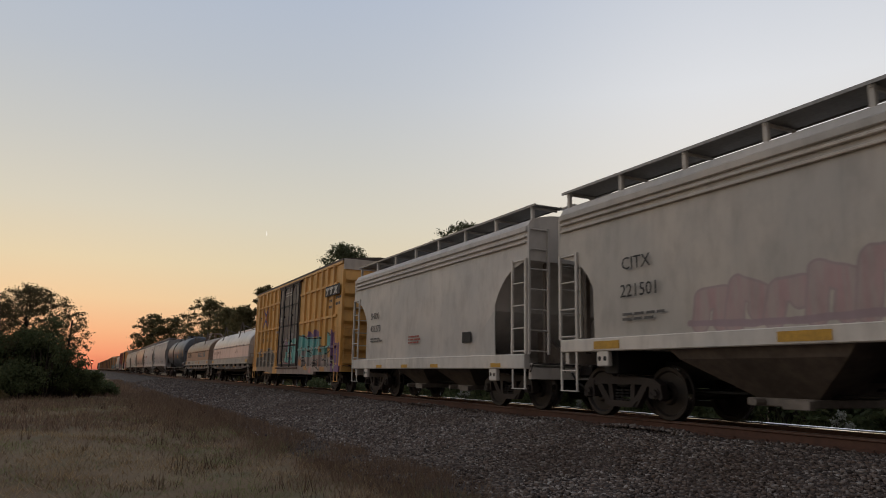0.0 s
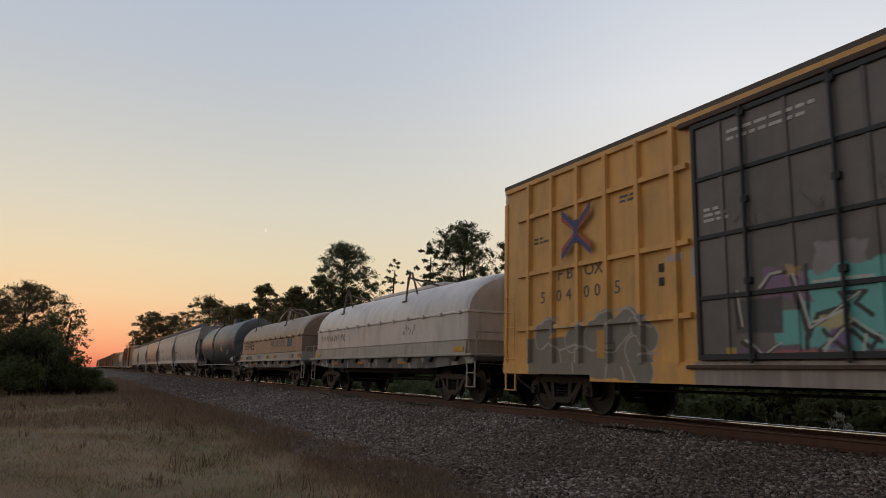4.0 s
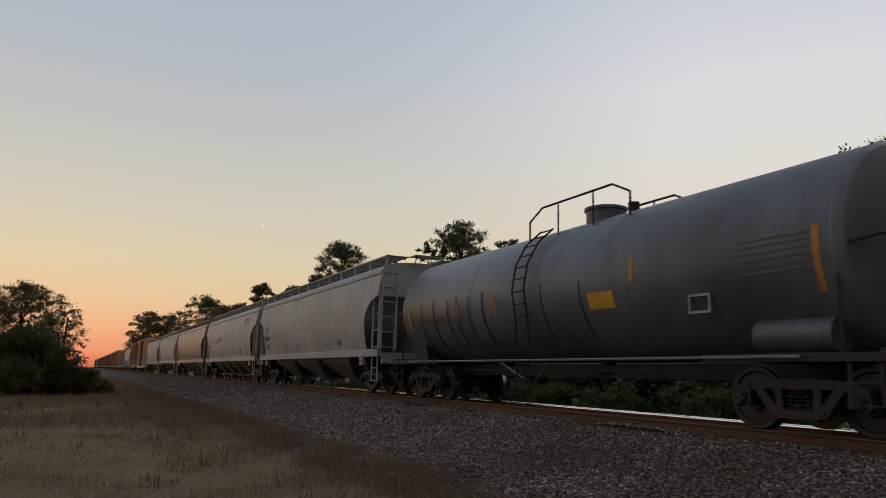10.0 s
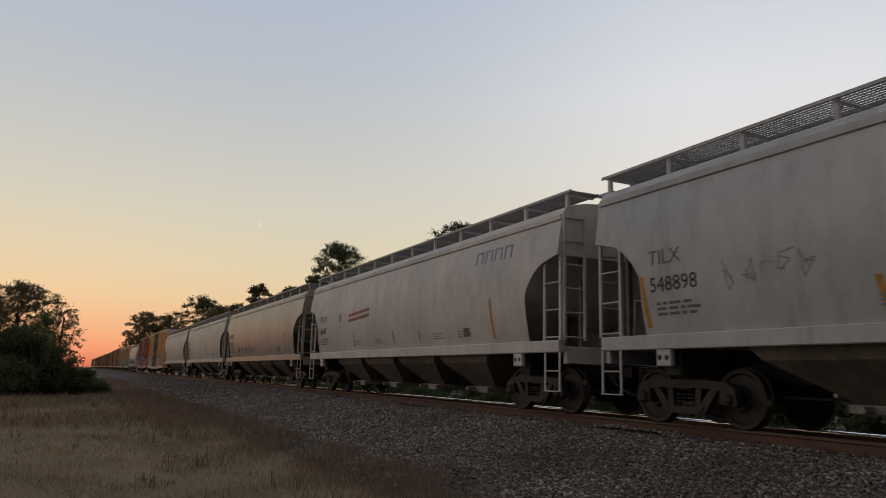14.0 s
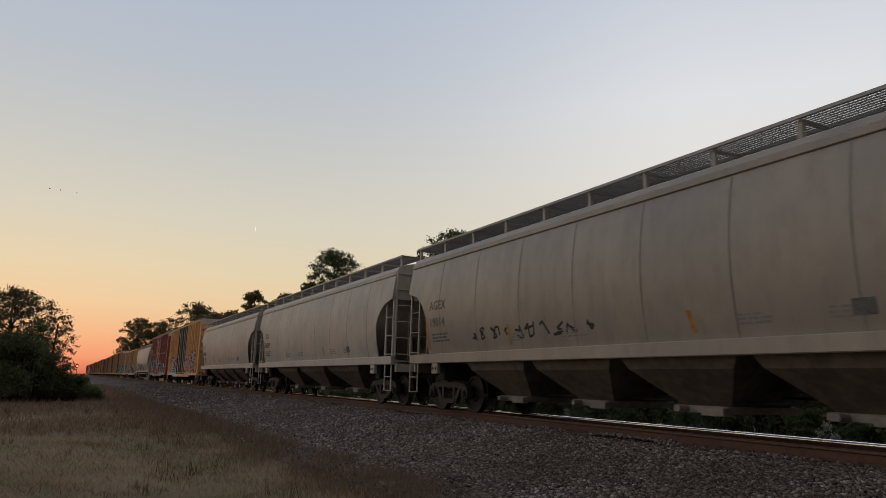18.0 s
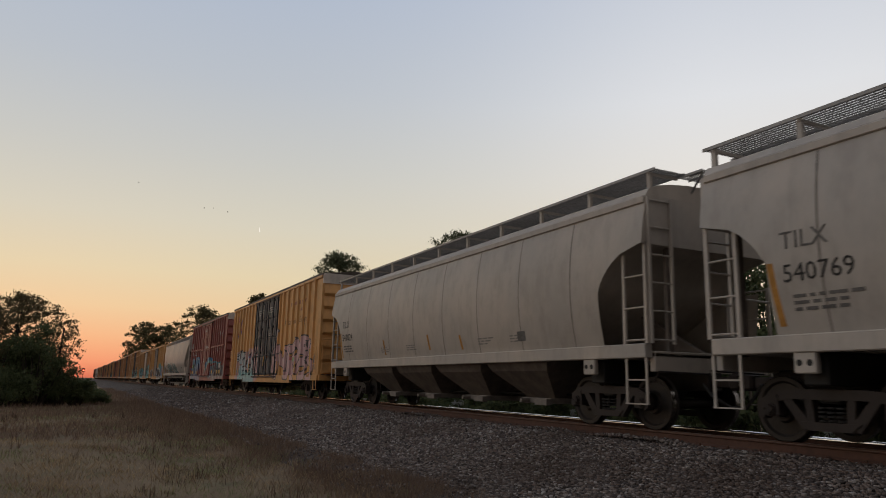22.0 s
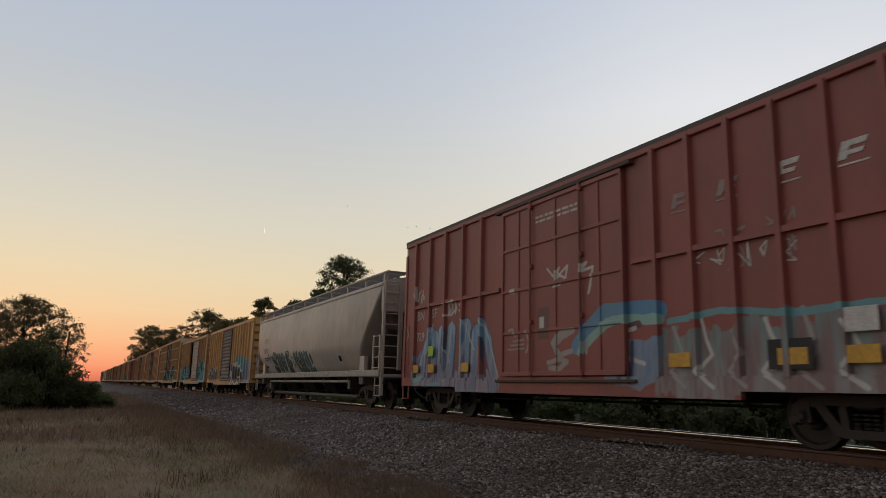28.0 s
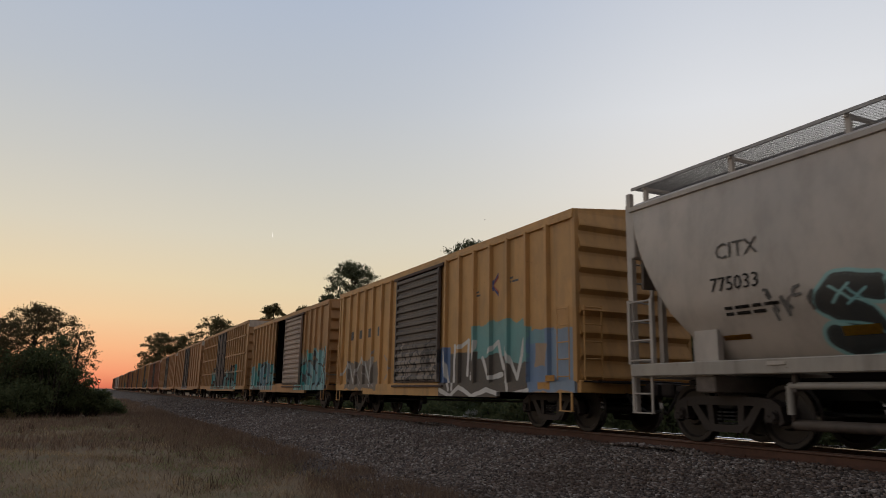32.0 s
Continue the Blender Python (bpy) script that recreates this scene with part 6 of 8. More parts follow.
# ---------------------------------------------------------------- tank car
def tank_car(label, s0, L, mat, trucks):
    car = thing("tank_car", label, "freight car", "", at=pose(XC, s0, 0))
    R, zc = 1.50, 2.50
    n = 40
    rings = []
    t0, t1 = 0.36, L - 0.45
    for d, k in ((0.0, 0.02), (0.02, 0.35), (0.07, 0.66), (0.15, 0.86), (0.25, 0.965), (0.36, 1.0)):
        rings.append((t0 + d, k))
    rings += [(t1 - (a - t0), k) for a, k in reversed(rings)]
    ring = lambda u, r: [(r * math.cos(2 * math.pi * j / n), u, zc + r * math.sin(2 * math.pi * j / n)) for j in range(n)]
    tank = part("tank_shell", Mb().loft([ring(u, R * k) for u, k in rings]), mat, car, smooth=30)
    for u in (t0 + 0.40, 4.6, 7.4, 10.2, t1 - 0.42):
        part("weld_seam", Mb().loft([ring(u - 0.02, R + 0.004), ring(u + 0.02, R + 0.004)], caps=False), mat, tank, smooth=30)
    dome_u = 6.9
    part("manway", Mb().cyl((0, dome_u, zc + R - 0.05), (0, dome_u, zc + R + 0.24), 0.42, 20).cyl((0, dome_u, zc + R + 0.24), (0, dome_u, zc + R + 0.30), 0.46, 20), mat, tank, smooth=40)
    part("valve", Mb().cyl((-0.1, dome_u - 1.0, zc + R - 0.02), (-0.1, dome_u - 1.0, zc + R + 0.22), 0.12, 10), M["black"], tank)
    pf = Mb()
    z = zc + R - 0.28
    for x in (-0.78, -0.66, -0.54, 0.54, 0.66, 0.78):
        pf.box(x - 0.05, x + 0.05, dome_u - 1.7, dome_u + 1.7, z, z + 0.03)
    for u in (dome_u - 1.7, dome_u - 0.6, dome_u + 0.6, dome_u + 1.7):
        pf.box(-0.82, 0.82, u - 0.03, u + 0.03, z - 0.03, z)
    plat = part("manway_platform", pf, M["black"], car)
    hi = z + 0.74
    for side in (-1, 1):
        rl = Mb().pipe([(side * 0.82, dome_u - 1.7, z), (side * 0.82, dome_u - 1.7, hi - 0.25), (side * 0.82, dome_u - 1.2, hi), (side * 0.82, dome_u + 1.2, hi), (side * 0.82, dome_u + 1.7, hi - 0.25), (side * 0.82, dome_u + 1.7, z)], 0.024)
        rl.pipe([(side * 0.82, dome_u - 0.6, z), (side * 0.82, dome_u - 0.6, hi)], 0.02).pipe([(side * 0.82, dome_u + 0.6, z), (side * 0.82, dome_u + 0.6, hi)], 0.02)
        part("safety_railing", rl, M["black"], plat)
    lad_u = 7.85
    for side in (-1, 1):
        lad = Mb()
        for u in (lad_u - 0.23, lad_u + 0.23):
            pts = [(side * (R + 0.14) * math.cos(a), u, zc + (R + 0.14) * math.sin(a)) for a in (radians(d) for d in (-20, 0, 20, 40, 58))]
            pts = [(side * 1.5, u, 0.62), (side * 1.52, u, 1.5)] + pts
            lad.pipe(pts, 0.022)
        for k in range(9):
            a = radians(-20 + 9.5 * k)
            lad.pipe([(side * (R + 0.14) * math.cos(a), lad_u - 0.23, zc + (R + 0.14) * math.sin(a)), (side * (R + 0.14) * math.cos(a), lad_u + 0.23, zc + (R + 0.14) * math.sin(a))], 0.016)
        for zz in (0.64, 0.95, 1.26):
            lad.pipe([(side * 1.51, lad_u - 0.23, zz), (side * 1.51, lad_u + 0.23, zz)], 0.016)
        part("side_ladder", lad, M["black"], car)
        lad = Mb().pipe([(side * 1.5, lad_u - 0.9, 0.98), (side * 1.3, lad_u - 0.2, 0.62)], 0.018).pipe([(side * 1.5, lad_u + 0.9, 0.98), (side * 1.3, lad_u + 0.2, 0.62)], 0.018)
        part("ladder_brace", lad, M["mesh_grey"], car)
        part("hand_rail", Mb().pipe([(side * 1.50, 1.3, 1.02), (side * 1.50, L - 1.3, 1.02)], 0.024), M["mesh_grey"], car)
    part("bottom_outlet", Mb().cyl((0, dome_u, 1.05), (0, dome_u, 0.62), 0.16, 12).box(-0.25, 0.25, dome_u - 0.2, dome_u + 0.2, 0.78, 0.86), M["black"], car)
    for f, way in ((0.0, 1), (L, -1)):
        u = trucks[0] if way == 1 else trucks[1]
        part("tank_saddle", Mb().prism([(u - 0.5, 0.95), (u + 0.5, 0.95), (u + 0.3, 1.5), (u - 0.3, 1.5)], -1.2, 1.2), M["black"], car)
        part("end_sill", Mb().box(-1.42, 1.42, min(f, f + way * 0.3), max(f, f + way * 0.3), 0.92, 1.12, 0.015).box(-1.45, -1.30, min(f, f + way * 3.0), max(f, f + way * 3.0), 0.95, 1.07, 0.01).box(1.30, 1.45, min(f, f + way * 3.0), max(f, f + way * 3.0), 0.95, 1.07, 0.01), M["steel"], car)
        part("end_hand_rail", Mb().pipe([(-1.42, f + way * 0.75, 1.1), (-1.42, f + way * 0.75, 2.42), (-1.35, f + way * 0.2, 2.50), (0.0, f + way * 0.05, 2.5), (1.35, f + way * 0.2, 2.50), (1.42, f + way * 0.75, 2.42), (1.42, f + way * 0.75, 1.1)], 0.022), M["steel"], car)
        for x in (-1.4, 1.4):
            step(car, M["steel"], *sorted((f + way * 0.3, f + way * 0.7)), 0.44, 0.95, x)
        coupler(car, f, -way)
        truck(car, u)
    part("air_reservoir", Mb().cyl((-1.12, 0.95, 1.32), (-1.12, 2.15, 1.32), 0.24, 16), mat, car, smooth=40)
    part("hand_brake", Mb().cyl((-0.1, 0.18, 1.95), (-0.1, 0.30, 1.95), 0.28, 18).box(-0.2, 0.0, 0.26, 0.42, 1.1, 2.15), M["black"], car)
    part("center_sill", Mb().box(-0.16, 0.16, 0.3, L - 0.3, 0.70, 0.95), M["black"], car)
    part("brake_rod", Mb().pipe([(-0.7, 3.4, 0.82), (-0.7, L - 3.4, 0.82)], 0.022), M["black"], car)
    return car


# ---------------------------------------------------------------- pressure hopper with a rounded body
def rounded_side(z):
    """Half width of the rounded body at height z."""
    k = min(1.0, max(0.0, (z - 1.2) / 2.8))
    return 1.46 * (0.77 + 0.23 * min(1.0, max(0.0, (z - 1.2) / 0.85)) ** 0.7) + 0.12 * math.sin(math.pi * k)


def on_rounded(ob):
    """Lays a flat marking on the rounded side."""
    for v in ob.data.vertices:
        v.co.x = -rounded_side(v.co.z) - 0.014
    return ob


def pressure_hopper(label, s0, L, mat, trucks, sections):
    car = thing("covered_hopper", label, "freight car", "covered hopper cars", at=pose(XC, s0, 0))
    eave, crown, sill = 4.00, 4.30, (1.04, 1.25)
    half = 1.46
    zs = [1.22 + (eave - 1.22) * j / 17 for j in range(18)]
    rings = []
    for z in zs:
        k = min(1.0, max(0.0, (z - 1.2) / (eave - 1.2)))
        front, rear = 2.45 * (1 - k) ** 1.15 + 0.06, 1.60 * (1 - k) ** 1.5 + 0.10
        w = rounded_side(z)
        pts = []
        # corners rounded in plan
        for cx, cy, a0 in ((-1, 0, 180), (1, 0, 270), (1, 1, 0), (-1, 1, 90)):
            r = 0.10
            for j in range(5):
                a = radians(a0 + 90 * j / 4)
                yy = (front + r) if cy == 0 else (L - rear - r)
                pts.append((cx * (w - r) + r * math.cos(a), yy + r * math.sin(a), z))
        # the near side is laid in sheets
        pts += [(-w, b, z) for a, b, m in reversed(sections)] + [(-w, sections[0][0], z)]
        rings.append(pts)
    body = part("body", Mb().loft(rings), mat, car, smooth=40)
    k = len(rings[0])
    for j, (a, b, m) in enumerate(reversed(sections)):
        body.data.materials.append(m)
        for i in range(len(rings) - 1):
            body.data.polygons[i * k + 20 + j].material_index = j + 1
    arc = [(-half + 0.02, eave)] + [(-(half - 0.02) * math.cos(math.pi * j / 12), eave + (crown - eave) * math.sin(math.pi * j / 12)) for j in range(1, 12)] + [(half - 0.02, eave)]
    part("roof", Mb().loft([[(x, 0.1, z) for x, z in arc], [(x, L - 0.1, z) for x, z in arc]]), mat, car, smooth=40)
    part("top_chord", Mb().box(-half - 0.04, -half + 0.05, 0.1, L - 0.1, eave - 0.06, eave + 0.03, 0.01).mirror_x(), mat, car)
    # sills and air pipe darker than the body, for dirt and dim light below
    for x in (-half, half):
        part("side_sill", Mb().box(x - 0.07, x + 0.07, 0.05, L - 0.05, *sill, 0.015), P["coil_sill"], car)
    for k in range(6):
        u = 3.0 + (L - 6.0) * k / 5
        part("sill_bracket", Mb().box(-half - 0.09, -half - 0.06, u - 0.14, u + 0.14, 1.16, 1.21), mat, car)
    for f, way in ((0.0, 1), (L, -1)):
        for x in (-half + 0.05, half - 0.05):
            part("corner_post", Mb().box(x - 0.045, x + 0.045, min(f, f + way * 0.10), max(f, f + way * 0.10), 0.45, eave + 0.30), mat, car)
            part("corner_web", Mb().prism([(f + way * 1.5, sill[1]), (f + way * 1.95, sill[1]), (f + way * 1.95, 1.72), (f + way * 1.5, 1.72)], x - 0.06, x + 0.06), mat, car)
        for x in (-0.8, 0.0, 0.8):
            part("end_post", Mb().box(x - 0.05, x + 0.05, min(f + way * 0.05, f + way * 0.15), max(f + way * 0.05, f + way * 0.15), sill[1], eave), mat, car)
        part("end_beam", Mb().box(-half, half, min(f + way * 0.04, f + way * 0.2), max(f + way * 0.04, f + way * 0.2), 3.1, eave, 0.02), mat, car)
        # slope sheet and bulkhead coloured dark brown for the shade behind the end
        mb = Mb().prism([(f + way * 0.3, 3.1), (f + way * 0.4, 3.1), (f + way * 2.2, sill[0] + 0.1), (f + way * 2.1, sill[0] + 0.1)], -0.95, 0.95)
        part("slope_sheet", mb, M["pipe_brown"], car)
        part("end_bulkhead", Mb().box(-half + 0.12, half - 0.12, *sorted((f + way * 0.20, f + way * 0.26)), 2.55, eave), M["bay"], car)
        part("brake_valve", Mb().box(-0.2, 0.35, *sorted((f + way * 0.3, f + way * 0.75)), 1.25, 1.75, 0.04).cyl((0.55, f + way * 0.3, 1.5), (0.55, f + way * 0.95, 1.5), 0.2, 14), M["pipe_brown"], car)
        crossover(car, f, way, (-0.60, 0.0, 0.60), 8, 0.08, 4.40)
        ladder(car, mat, (-half + 0.05, -half + 0.55), f - way * 0.02, 0, sill[1], eave + 0.1, 9, name="end_ladder")
        ladder(car, mat, -half - 0.05, f + way * 0.05, f + way * 0.60, sill[1], 2.35, 4, name="side_ladder")
        step(car, mat, *sorted((f + way * 0.05, f + way * 0.5)), 0.45, sill[0], -half)
        part("end_platform", Mb().box(-half, half, min(f, f + way * 1.8), max(f, f + way * 1.8), sill[0] - 0.02, sill[0] + 0.08, 0.01), mat, car)
        u = trucks[0] if way == 1 else trucks[1]
        part("body_bolster", Mb().box(-half, half, u - 0.2, u + 0.2, 0.78, sill[0], 0.02), M["bay"], car)
        coupler(car, f, -way)
        truck(car, u)
    underframe(car, L, *trucks)
    b0, b1 = trucks[0] + 1.5, trucks[1] - 1.5
    for k in range(4):
        c = b0 + (b1 - b0) * (k + 0.5) / 4
        h = (b1 - b0) / 8
        part("hopper_bay", Mb().loft([[(-1.2, c - h, 1.22), (1.2, c - h, 1.22), (1.2, c + h, 1.22), (-1.2, c + h, 1.22)], [(-0.35, c - 0.35, 0.40), (0.35, c - 0.35, 0.40), (0.35, c + 0.35, 0.40), (-0.35, c + 0.35, 0.40)]]), M["black"], car)
    part("discharge_pipe", Mb().pipe([(-1.05, b0 - 0.3, 0.36), (-1.05, b1 + 0.3, 0.36)], 0.075, 10), M["pipe_brown"], car, smooth=40)
    part("air_pipe", Mb().pipe([(-1.36, b0 - 0.1, 0.62), (-1.36, b0 - 0.1, 0.88), (-1.36, b1 + 0.1, 0.88), (-1.36, b1 + 0.1, 0.5)], 0.05, 10), P["coil_sill"], car, smooth=40)
    for k in range(5):
        u = b0 + (b1 - b0) * k / 4
        part("pipe_hanger", Mb().box(-1.40, -1.32, u - 0.03, u + 0.03, 0.80, 1.1).pipe([(-1.36, u, 0.86), (-1.08, u + 0.3, 0.40)], 0.03), M["pipe_brown"], car)
    z = 4.44
    for side in (-1, 1):
        xa, xb = sorted((side * 0.62, side * 1.32))
        wk = Mb()
        for x in (xa, xb):
            wk.box(x - 0.015, x + 0.015, 0.0, L, z - 0.05, z)
        k = int(L / 0.06)
        for j in range(k):
            u = 0.02 + (L - 0.04) * j / (k - 1)
            wk.box(xa, xb, u - 0.005, u + 0.005, z - 0.032, z - 0.012)
        walkway = part("roof_walkway", wk, M["mesh_grey"], car, "open steel grating walkway")
        for j in range(10):
            u = 0.3 + (L - 0.6) * j / 9
            part("walkway_bracket", Mb().box(min(side * 1.22, side * 1.28), max(side * 1.22, side * 1.28), u - 0.04, u + 0.04, 3.98, z - 0.04).box(xa, xb, u - 0.02, u + 0.02, z - 0.09, z - 0.045), mat, walkway)
    return car


# ---------------------------------------------------------------- the train, front to back
CARS = []
P = {}
P["h1"] = paint_mat("grey_hopper_paint_tagged", (0.47, 0.44, 0.40), 0.5, 0.16, 0.10, murals=(paint_faded,))
P["h2"] = paint_mat("light_grey_hopper_paint", (0.50, 0.48, 0.46), 0.5, 0.10, 0.05)
P["sill_white"] = paint_mat("white_sill_paint", (0.60, 0.57, 0.53), 0.55, 0.25, 0.25)
Y1 = ("yellow_boxcar_paint", (0.60, 0.33, 0.095))
P["y1"] = paint_mat(*Y1, 0.5, 0.30, 0.5)
SHEETS3 = sheets(*Y1, (0, 0.97, 1.78, 2.51, 3.30, 4.15, 4.98, 6.5, 9.75, 11.45, 13.15, 15.0), (paint_teal, paint_blobs), 0.5, 0.30, 0.5)
P["d1"] = paint_mat("dark_grey_door_paint_tagged", (0.095, 0.088, 0.087), 0.5, 0.6, 0.5, fade=(1.7, 1.65, 1.6), murals=(paint_door,))
P["coil_w"] = paint_mat("pale_grey_hood_paint", (0.50, 0.48, 0.49), 0.34, 0.40, 1.0)
P["coil_b"] = paint_mat("brown_hood_paint", (0.20, 0.142, 0.105), 0.42, 0.3, 0.3)
P["coil_sill"] = paint_mat("grey_coil_car_sill_paint", (0.30, 0.28, 0.25), 0.55, 0.6, 0.7)
P["coil_frame"] = paint_mat("dirty_coil_car_frame", (0.12, 0.11, 0.10), 0.65, 0.6, 0.6, [((-2, 17, 0.75, 1.3, [(0.30, 0.29, 0.27, 1), (0.05, 0.05, 0.05, 1), (0.15, 0.14, 0.13, 1), (0.08, 0.075, 0.07, 1)], (0.07, 0.065, 0.06, 1)), dict(scale=1.3, seed=3.0, fill=0.3, edge_w=0.0))])
P["tank"] = paint_mat("black_tank_paint", (0.064, 0.074, 0.092), 0.40, 0.6, 0.1, fade=(2.0, 2.0, 1.95))
P["h7"] = paint_mat("grey_hopper_paint_soft_green", (0.345, 0.345, 0.35), 0.5, 0.35, 0.1)
P["h8"] = paint_mat("warm_grey_hopper_paint", (0.43, 0.405, 0.39), 0.5, 0.22, 0.12)
P["h9"] = paint_mat("tan_hopper_paint", (0.275, 0.245, 0.21), 0.36, 0.22, 0.12)
P["h10"] = paint_mat("cream_hopper_paint", (0.40, 0.37, 0.335), 0.5, 0.16, 0.1)
P["h11"] = paint_mat("beige_hopper_paint", (0.375, 0.34, 0.30), 0.5, 0.16, 0.1)
Y12 = ("orange_yellow_boxcar_paint", (0.56, 0.30, 0.105))
P["y12"] = paint_mat(*Y12, 0.5, 0.18, 0.25)
SHEETS12 = sheets(*Y12, (0, 1.70, 3.34, 5.01, 7.2, 11.7, 13.3, 14.9, 17.9), (paint_pink, paint_pale), 0.5, 0.18, 0.25)
P["d12"] = paint_mat("dark_blue_grey_door_paint", (0.072, 0.075, 0.082), 0.5, 0.35, 0.25, murals=(paint_pink, paint_pale), span=(7.0, 11.0), sprays=[((10.6, 12.0, 0.72, 1.9, [(0.25, 0.22, 0.24, 1), GREYP], BLACKP), dict(scale=0.9, seed=7.0, fill=0.5))])
R13 = ("oxide_red_boxcar_paint_tagged", (0.235, 0.062, 0.053))
P["r13"] = paint_mat(*R13, 0.5, 0.28, 0.3, fade=(1.2, 1.15, 1.1))
SHEETS13 = sheets(*R13, (0, 1.72, 3.32, 4.92, 7.7, 10.78, 11.72, 12.7, 13.63, 15.35), (paint_blue,), 0.5, 0.28, 0.3, fade=(1.2, 1.15, 1.1))
P["rd13"] = paint_mat("oxide_red_door_paint", (0.235, 0.063, 0.054), 0.5, 0.28, 0.3, murals=(paint_scrawl,), fade=(1.2, 1.15, 1.1))
P["pale"] = paint_mat("pale_end_plate_paint", (0.52, 0.47, 0.42), 0.5, 0.2, 0.2)
H14 = ("taupe_hopper_paint", (0.40, 0.365, 0.33))
P["h14"] = paint_mat(*H14, 0.45, 0.16, 0.15)
SHEETS14 = sheets(*H14, (7.4, 8.35, 9.3, 10.6, 11.9, 12.75, 13.4, 14.75), (paint_black,), 0.45, 0.16, 0.15)
Y15 = ("mustard_boxcar_paint_tagged", (0.47, 0.265, 0.095))
P["y15"] = paint_mat(*Y15, 0.55, 0.45, 0.8)
SHEETS15 = sheets(*Y15, (0, 2.3, 3.9, 6.05, 9.1, 12.0, 15.1), (paint_white,), 0.55, 0.45, 0.8)
P["d15"] = paint_mat("weathered_grey_door", (0.10, 0.085, 0.075), 0.6, 0.4, 0.6, [((6, 9.2, 0.9, 2.2, [(0.25, 0.21, 0.18, 1), (0.13, 0.11, 0.1, 1)], BLACKP), dict(scale=1.5, seed=12.0, fill=0.6))])
P["y16"] = paint_mat("faded_yellow_boxcar_paint_tagged", (0.36, 0.195, 0.078), 0.55, 0.45, 0.8, [((0.1, 5.0, 0.75, 2.5, [AQUA, TEAL, (0.16, 0.32, 0.36, 1)], (0.05, 0.07, 0.08, 1)), dict(scale=0.8, seed=3.5, fill=0.4)),
                                                                                      ((9.2, 15.0, 0.75, 2.2, [AQUA, (0.22, 0.36, 0.42, 1), TEAL], (0.05, 0.08, 0.09, 1)), dict(scale=0.8, seed=6.5, fill=0.4))])
P["d16"] = paint_mat("rusty_white_door", (0.30, 0.24, 0.20), 0.6, 0.4, 0.9)
P["y17"] = paint_mat("dull_yellow_boxcar_paint_tagged", (0.34, 0.185, 0.075), 0.55, 0.45, 0.7, [((3.0, 14.0, 0.75, 2.3, [TEAL, AQUA, (0.10, 0.13, 0.12, 1)], BLACKP), dict(scale=0.7, seed=2.5, fill=0.4))])
P["far_a"] = paint_mat("brown_yellow_boxcar_paint", (0.29, 0.145, 0.060), 0.55, 0.45, 0.5, [((8, 13, 0.75, 1.9, [SKYB, AQUA, GREYP], BLACKP), dict(scale=0.8, seed=1.5, fill=0.5))])
P["far_b"] = paint_mat("rust_brown_boxcar_paint", (0.22, 0.085, 0.045), 0.55, 0.3, 0.5)
P["far_door"] = paint_mat("dark_boxcar_door", (0.06, 0.05, 0.05), 0.6, 0.4, 0.4)

# first covered hopper, only its rear half comes into view
c = hopper("pale grey covered hopper car with pink tags along its side", -4.4, 16.0, P["h1"], (1.4, 14.7), eave=3.95, ribs=(3.56, 3.70), bulge=0.03, sill=(1.18, 1.42), sill_mat=P["sill_white"], bays=3, open_walk=False, arc_top=3.05, end_arc=1.05)
CARS.append(c)
sign(c, "CITX", 14.1, 2.58, 0.32, M["letter"], -1.525)
sign(c, "221501", 14.15, 2.10, 0.32, M["letter"], -1.525)
bars(c, 14.1, 1.82, 2, 1.0, M["letter_grey"], -1.52)
for a, b in ((14.2, 14.9), (10.2, 11.0), (7.6, 8.4)):
    patch(c, a, b, 1.22, 1.36, M["yellow"], -1.525, "reflective_tape")
bars(c, 9.2, 2.9, 2, 1.4, M["letter_grey"], -1.53)
# short two-bay hopper
c = hopper("light grey two-bay covered hopper car with a white sill", 12.8, 11.1, P["h2"], (1.4, 9.7), eave=3.98, ribs=(3.58, 3.70), bulge=0.03, sill=(0.87, 1.18), sill_mat=P["sill_white"], bays=2, open_walk=False, end_arc=1.35, arc_top=3.2)
CARS.append(c)
sign(c, "SHPX", 9.3, 2.46, 0.30, M["letter"], -1.525)
sign(c, "435273", 9.3, 2.05, 0.30, M["letter"], -1.525)
bars(c, 6.2, 1.80, 3, 0.9, M["red"], -1.51)
bars(c, 9.3, 1.85, 2, 0.8, M["letter_grey"], -1.51)
patch(c, 2.43, 2.87, 1.50, 1.76, M["letter"], -1.512, "placard")
for a in (1.0, 4.2, 6.2, 8.2):
    patch(c, a, a + 0.45, 0.90, 0.99, M["yellow"], -1.525, "reflective_tape")
# yellow box car
posts3 = [0.97, 1.78, 2.51, 3.30, 4.15, 4.98, 9.75, 10.6, 11.45, 12.3, 13.15, 14.0]
c = boxcar("yellow box car, dark plug door, teal and purple graffiti", 25.32, 15.0, 5.0, P["y1"], P["d1"], (5.9, 9.3), (1.67, 13.45), posts=posts3, bands=(1.70, 2.86, 4.10), header=P["pale"], sections=SHEETS3, roof_mat=M["roof"])
CARS.append(c)
patch(c, 0.12, 1.92, 3.66, 4.06, M["letter"], -1.548, "logo_panel", "dark grey panel with a slanted white emblem")


